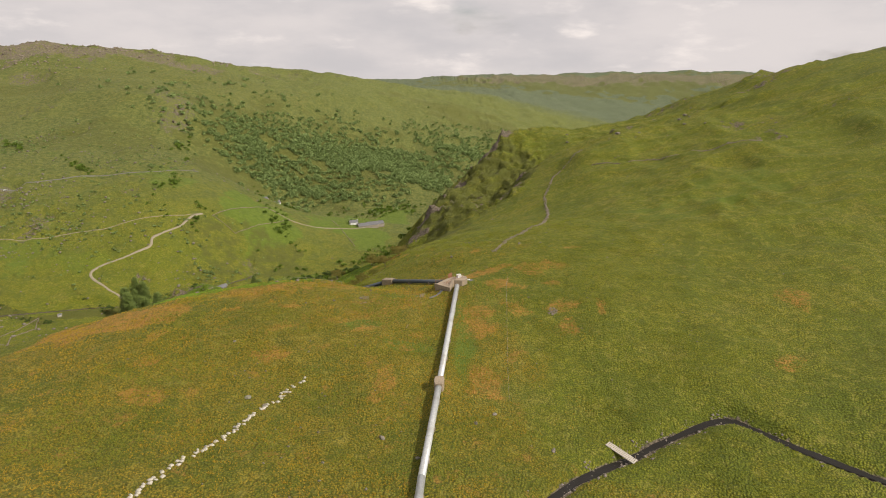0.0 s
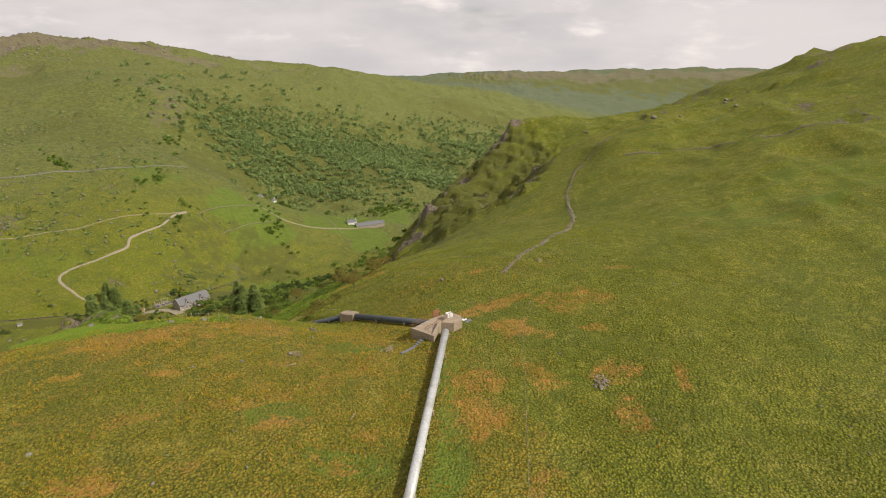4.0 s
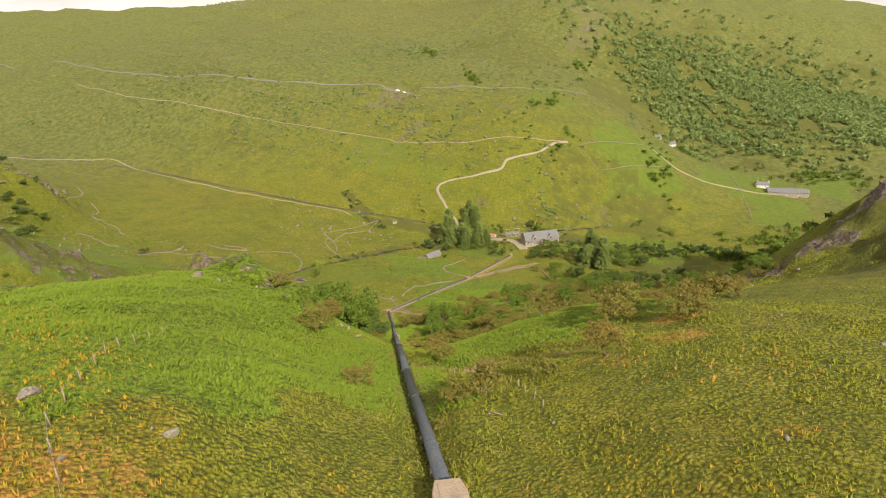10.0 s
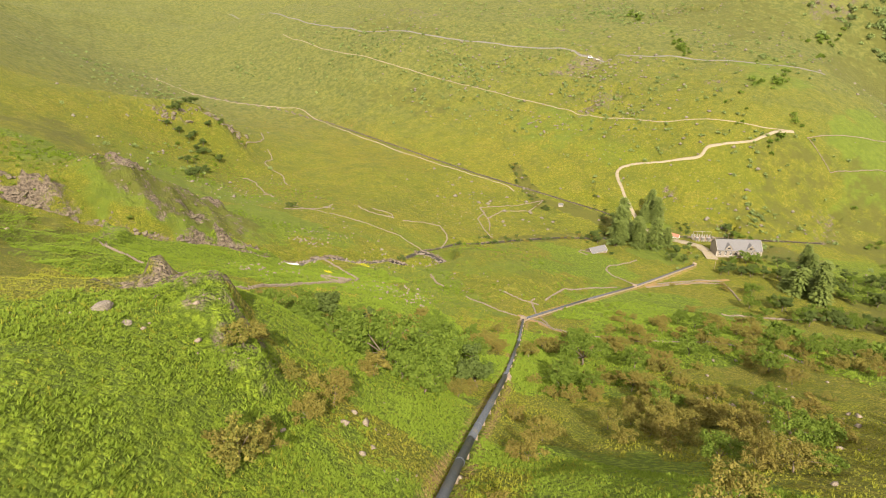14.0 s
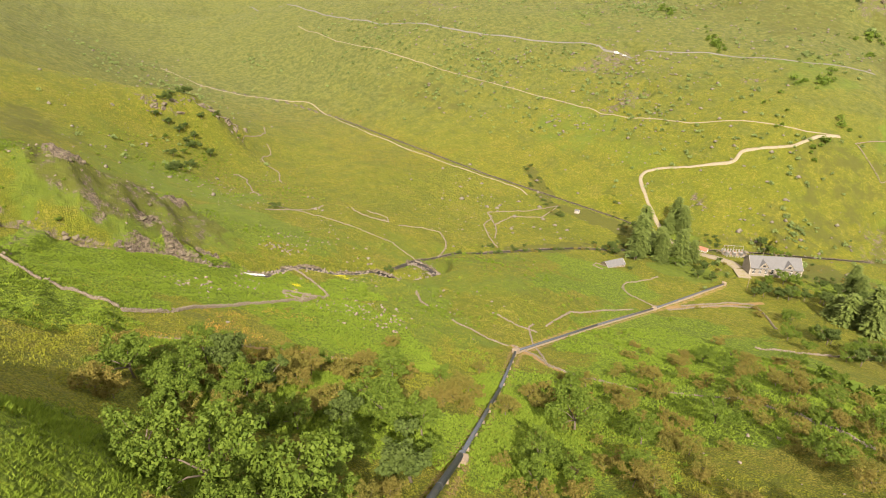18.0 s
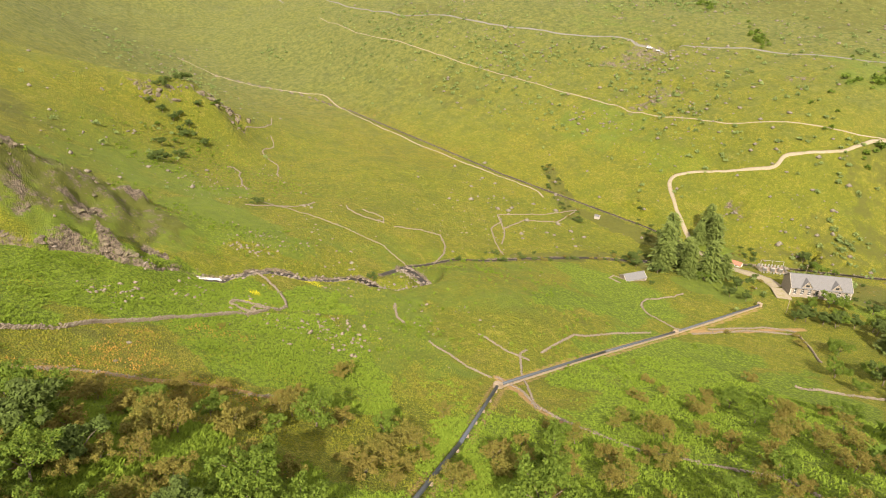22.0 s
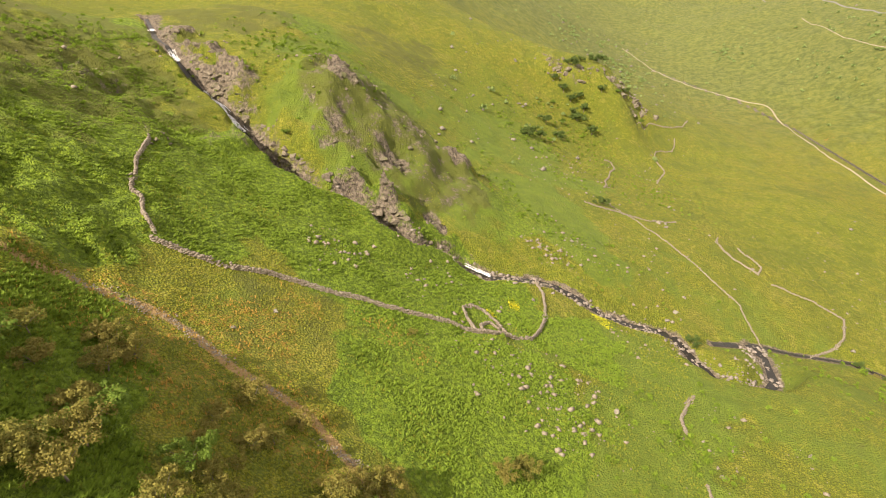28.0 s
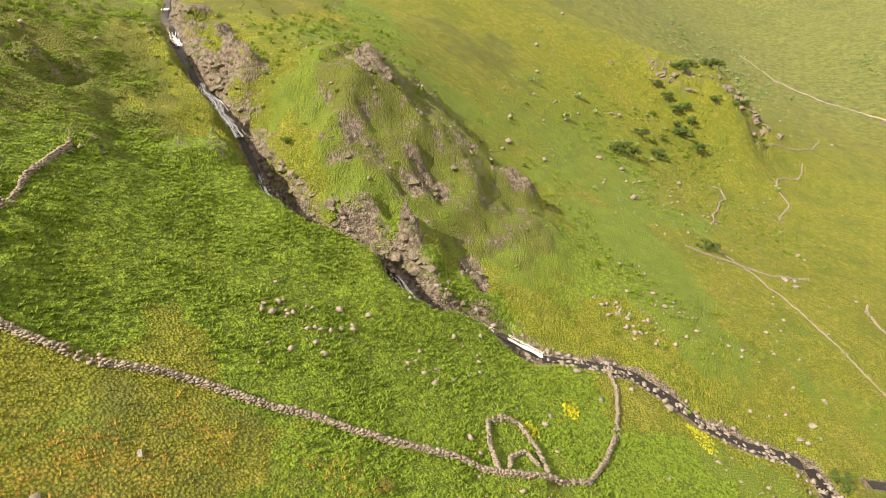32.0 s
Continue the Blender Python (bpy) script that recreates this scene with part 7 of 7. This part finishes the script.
def stones(name, spots, seed, small, large, label, rock=BOULDER):
    """Loose stones beyond counting, joined."""
    rnd = np.random.RandomState(seed)
    base = np.array([(1, 0, 0), (0, 1, 0), (-1, 0, 0), (0, -1, 0), (0, 0, 0.8), (0, 0, -0.6), (0.7, 0.7, 0.3), (-0.7, -0.7, 0.35)])
    tri = np.array([(0, 6, 4), (6, 1, 4), (1, 2, 4), (2, 7, 4), (7, 3, 4), (3, 0, 4), (6, 0, 5), (1, 6, 5), (2, 1, 5), (7, 2, 5), (3, 7, 5), (0, 3, 5)])
    vs, fs, c = [], [], 0
    for x, y, rx, ry, n in spots:
        px, py = x + rx * rnd.normal(size=n) * 0.6, y + ry * rnd.normal(size=n) * 0.6
        pz = levels(px, py)
        size = small + (large - small) * rnd.uniform(0, 1, n) ** 3
        jit = rnd.uniform(0.65, 1.25, (n, 8, 3))
        a = rnd.uniform(0, 6.3, n)
        b = base[None] * jit * size[:, None, None] * 0.6
        q = np.stack([b[..., 0] * np.cos(a)[:, None] - b[..., 1] * np.sin(a)[:, None], b[..., 0] * np.sin(a)[:, None] + b[..., 1] * np.cos(a)[:, None], b[..., 2]], -1)
        vs.append((q + np.stack([px, py, pz + size * 0.1], -1)[:, None]).reshape(-1, 3))
        fs.append((tri[None] + 8 * np.arange(n)[:, None, None]).reshape(-1, 3) + c)
        c += 8 * n
    me = raw_mesh(name, np.concatenate(vs), np.concatenate(fs))
    me.materials.append(rock)
    return tagged(new(name, me), label, "stones", kind="stuff")


beds = [((a[0] + b[0]) / 2, (a[1] + b[1]) / 2, 2.3, 5, 60) for a, b in zip(BECK_LOW + OXBOW, BECK_LOW[1:] + OXBOW[1:] + BECK_END[:1])] + [((a[0] + b[0]) / 2, (a[1] + b[1]) / 2, 2.2, 4, 40) for a, b in zip(BECK[10:], BECK[11:])]
stones("stream_stones", beds, 3, 0.25, 1.7, "grey stones and boulders in the stream bed", WET_STONE)
stones("stream_stones", [((a[0] + b[0]) / 2, (a[1] + b[1]) / 2, 1.6, 2.2, 45) for a, b in zip(BURN[:12], BURN[1:13])], 4, 0.15, 0.7, "small stones along the moorland stream", WET_STONE)
stones("hillside_stones", [(-820, 290, 220, 70, 160), (-480, 240, 90, 40, 70), (-700, 640, 260, 70, 420), (-480, 700, 90, 60, 260), (-600, 900, 240, 140, 520), (-560, 760, 60, 40, 200), (-1000, 1500, 380, 160, 420), (-700, 1750, 300, 150, 260), (-300, 650, 60, 70, 160), (-420, 500, 80, 50, 120), (120, 420, 80, 80, 60)], 8, 0.8, 4.0, "pale rocks scattered over the far hillsides")
stones("crest_rocks", [(-1287, 1469, 120, 60, 160), (-1070, 1621, 150, 50, 260), (-1170, 1545, 120, 50, 160), (-960, 1700, 130, 50, 220), (-858, 1768, 110, 50, 200), (-695, 1898, 110, 60, 160), (-1644, 1189, 160, 60, 120), (-1000, 1480, 120, 60, 160)], 12, 1.5, 8.0, "pale rock knobs along the far crest", STONE)
stones("scree_stones", [(-318, 293, 6, 9, 90), (-430, 285, 70, 24, 170), (-345, 205, 40, 30, 110), (-270, 150, 40, 30, 60), (-480, 330, 70, 30, 110), (-330, 300, 14, 12, 70), (-247, 248, 8, 8, 60), (-238, 302, 12, 16, 160), (-228, 312, 10, 10, 70), (-262, 270, 16, 12, 60), (-350, 330, 40, 24, 90), (-91, 212, 8, 5, 12), (-290, 330, 16, 12, 50), (-240, 350, 24, 16, 50), (-60, 320, 40, 30, 120), (-380, 440, 60, 40, 140), (-70, 230, 12, 10, 30)], 5, 0.3, 1.5, "scattered grey stones on the slopes", STONE)
stones("moor_stones", [(-40, 110, 36, 30, 90), (40, 150, 50, 50, 70), (20, 210, 50, 30, 60), (-40, 165, 24, 12, 40), (90, 300, 50, 40, 120), (-12, 80, 20, 10, 30)], 6, 0.15, 0.6, "small pale stones scattered over the moor")

# ---- grass, rushes and bracken ----
def tufts(name, zone, count, seed, blades, tall, spread_r, leaf, label, wanted=None, lean=0.5, wide=0.14):
    """Low plants beyond counting: fans of narrow blades from one root."""
    rnd = np.random.RandomState(seed)
    x0, x1, y0, y1 = zone
    x, y = rnd.uniform(x0, x1, count), rnd.uniform(y0, y1, count)
    if wanted is not None:
        keep = wanted(x, y) > rnd.uniform(0.15, 0.75, count)
        x, y = x[keep], y[keep]
    ok = np.minimum(along(x, y, PIPE_LINE)[0], along(x, y, PIPE_FALL)[0]) > 1.1
    for line, w in ((BURN, 1.7), (BECK, 2.4), (BECK_LOW, 2.8), (BECK_END, 1.6)):
        ok &= along(x, y, line)[0] > w
    ok &= np.hypot(x - 3, y - 165.5) > 5.2
    x, y = x[ok], y[ok]
    n = len(x)
    z = levels(x, y)
    s = tall * rnd.uniform(0.55, 1.3, n)[:, None] * (0.75 + 0.5 * (wave(x, y, 7, seed) > 0))[:, None]
    a = rnd.uniform(0, 6.283, (n, blades))
    out = rnd.uniform(0.2, 1.0, (n, blades)) * lean * s
    root = np.stack([x[:, None] + np.cos(a) * spread_r * 0.4, y[:, None] + np.sin(a) * spread_r * 0.4, np.repeat(z[:, None] - 0.06, blades, 1)], -1)
    tip = root + np.stack([np.cos(a) * (out + spread_r * 0.6), np.sin(a) * (out + spread_r * 0.6), s * rnd.uniform(0.6, 1.1, (n, blades))], -1)
    w = wide * s * rnd.uniform(0.7, 1.4, (n, blades))
    across = np.stack([-np.sin(a) * w, np.cos(a) * w, 0 * a], -1)
    v = np.stack([root - across, root + across, tip], 2).reshape(-1, 3)
    me = raw_mesh(name, v, np.arange(len(v)).reshape(-1, 3))
    me.materials.append(leaf)
    return tagged(new(name, me), label, "plants", kind="stuff")


def wants(blobs):
    return lambda x, y: spread(x, y, blobs) * (0.85 + 0.35 * wave(x, y, 4, 5))


def plain_grass(x, y):
    return 0.85 - spread(x, y, ROCKS) * 0.8 - 0.5 * (spread(x, y, BRACKEN) > 0.5) + 0.3 * wave(x, y, 9, 3)


tufts("moor_grass", (-75, 70, 80, 250), 105000, 1, 5, 0.26, 0.14, GRASS_TUFT, "tussocky moor grass on the bench and hillside", plain_grass, 0.6, 0.17)
tufts("moor_grass", (-190, -20, 190, 330), 60000, 2, 5, 0.3, 0.15, GRASS_TUFT, "rough grass on the steep slope", plain_grass, 0.6, 0.17)
tufts("moor_grass", (-330, -160, 190, 340), 60000, 3, 5, 0.32, 0.16, GRASS_TUFT, "rough grass beside the beck", plain_grass, 0.6, 0.17)
tufts("golden_grass", (-110, 40, 60, 200), 60000, 10, 5, 0.28, 0.14, GOLD_TUFT, "golden seeding grass over the bench", lambda x, y: 0.75 * wants(GOLD)(x, y), 0.5, 0.16)
tufts("rushes", (-80, 100, 85, 240), 45000, 4, 6, 0.44, 0.15, RUSH_TUFT, "dry orange rushes in patches on the moor", wants(DRY), 0.35, 0.09)
tufts("rushes", (-235, -170, 220, 300), 12000, 5, 6, 0.5, 0.15, RUSH_TUFT, "dry tawny grass on the slope", wants(DRY), 0.4, 0.09)
tufts("bracken", (-115, -30, 160, 260), 90000, 6, 8, 0.22, 0.26, FERN, "dense green bracken on the knoll", wants(BRACKEN), 0.8, 0.26)
tufts("bracken", (-310, -150, 140, 330), 115000, 7, 8, 0.32, 0.36, FERN, "dense green bracken beside the beck", wants(BRACKEN), 0.8, 0.3)
tufts("bracken", (-190, -110, 225, 320), 32000, 8, 8, 0.42, 0.4, FERN, "green bracken under the thorn trees", wants(BRACKEN), 0.8, 0.3)
tufts("bracken", (-215, -60, 310, 450), 50000, 11, 6, 0.4, 0.4, FERN, "green bracken between thorn bushes on the lower slope", wants(BRACKEN), 0.8, 0.3)
tufts("yellow_flowers", (-305, -250, 280, 330), 26000, 9, 5, 0.35, 0.2, FLOWER, "patches of small yellow flowers in wet grass", wants([(-277, 290, 5, 2.2, 20, 0.75), (-294, 315, 7, 3, 50, 0.65), (-262, 286, 3, 2, 0, 0.6)]), 0.8, 0.3)
stones("path_stones", [((a[0] + b[0]) / 2, (a[1] + b[1]) / 2, 0.9, 4, 220) for a, b in zip(FOOT_PATHS[0][1:], FOOT_PATHS[0][2:])], 41, 0.1, 0.45, "pale broken stones along the worn hill path", STONE)
planted(ALL, [(-239, 570, 1.1, 5), (-234, 577, 1.2, 4), (-241, 561, 0.9, 5), (-237, 566, 1.0, 5), (-230, 583, 0.9, 4), (-228, 574, 0.8, 5), (-213, 565, 1.0, 6), (-208, 572, 1.0, 4), (-218, 560, 0.9, 4), (-197, 526, 1.0, 4), (-203, 532, 0.8, 5), (-289, 545, 0.9, 4), (-292, 506, 0.7, 7), (-286, 549, 0.7, 5), (-274, 566, 0.6, 7), (-268, 561, 0.5, 3), (-265, 556, 0.5, 3), (-271, 570, 0.5, 1), (-277, 573, 0.5, 7), (-262, 552, 0.4, 3), (-258, 556, 0.4, 7), (-283, 637, 1.0, 6), (-276, 632, 0.9, 4), (-292, 640, 0.8, 6), (-270, 642, 0.7, 5), (-218, 528, 0.8, 3), (-211, 520, 0.8, 0), (-232, 497, 0.7, 3)], 21)
planted(ALL[3:4] + ALL[7:8], scatter([(-334, 450, 8, 50, 0, 26), (-326, 520, 12, 24, -15, 24), (-440, 545, 60, 8, -20, 30), (-300, 612, 34, 12, 20, 26), (-230, 640, 40, 30, 30, 26), (-360, 570, 40, 9, -25, 20)], 23, 3.0), 24, (0.35, 0.7))
planted(ALL[:3] + ALL[4:6] + ALL[4:6], scatter([(-154, 244, 24, 13, 30, 18), (-140, 268, 16, 10, 30, 6), (-168, 262, 14, 10, 30, 3)], 27, 3.6), 28, (0.7, 1.15))
planted(ALL[:4], [(-31, 208, 0.8, 0), (-47, 203, 0.75, 1), (-85.5, 222, 0.7, 3), (-63, 236, 0.9, 3), (-32, 246, 1.1, 0), (-21, 243, 1.0, 2), (-19, 258, 0.9, 1), (-69, 292, 1.2, 0)], 53, (0.9, 1.1))
planted(ALL[:4], [(-156, 262), (-160, 266), (-165, 263), (-180, 272), (-181, 284), (-187, 289), (-205, 303), (-209, 306), (-190, 273, 0.8), (-163, 274), (-174, 296), (-176, 307), (-180, 323), (-168, 278), (-177, 286), (-194, 407), (-186, 450), (-162, 394), (-154, 423), (-166, 369), (-170, 348)], 51, (0.75, 1.1))
planted(ALL[6:7] + ALL[5:6], [(-562, 266), (-558, 272), (-563, 277), (-556, 282), (-548, 276), (-566, 258), (-545, 262), (-574, 292), (-582, 304), (-478, 264), (-540, 290), (-528, 270), (-596, 322), (-512, 262)], 31, (0.55, 0.85))
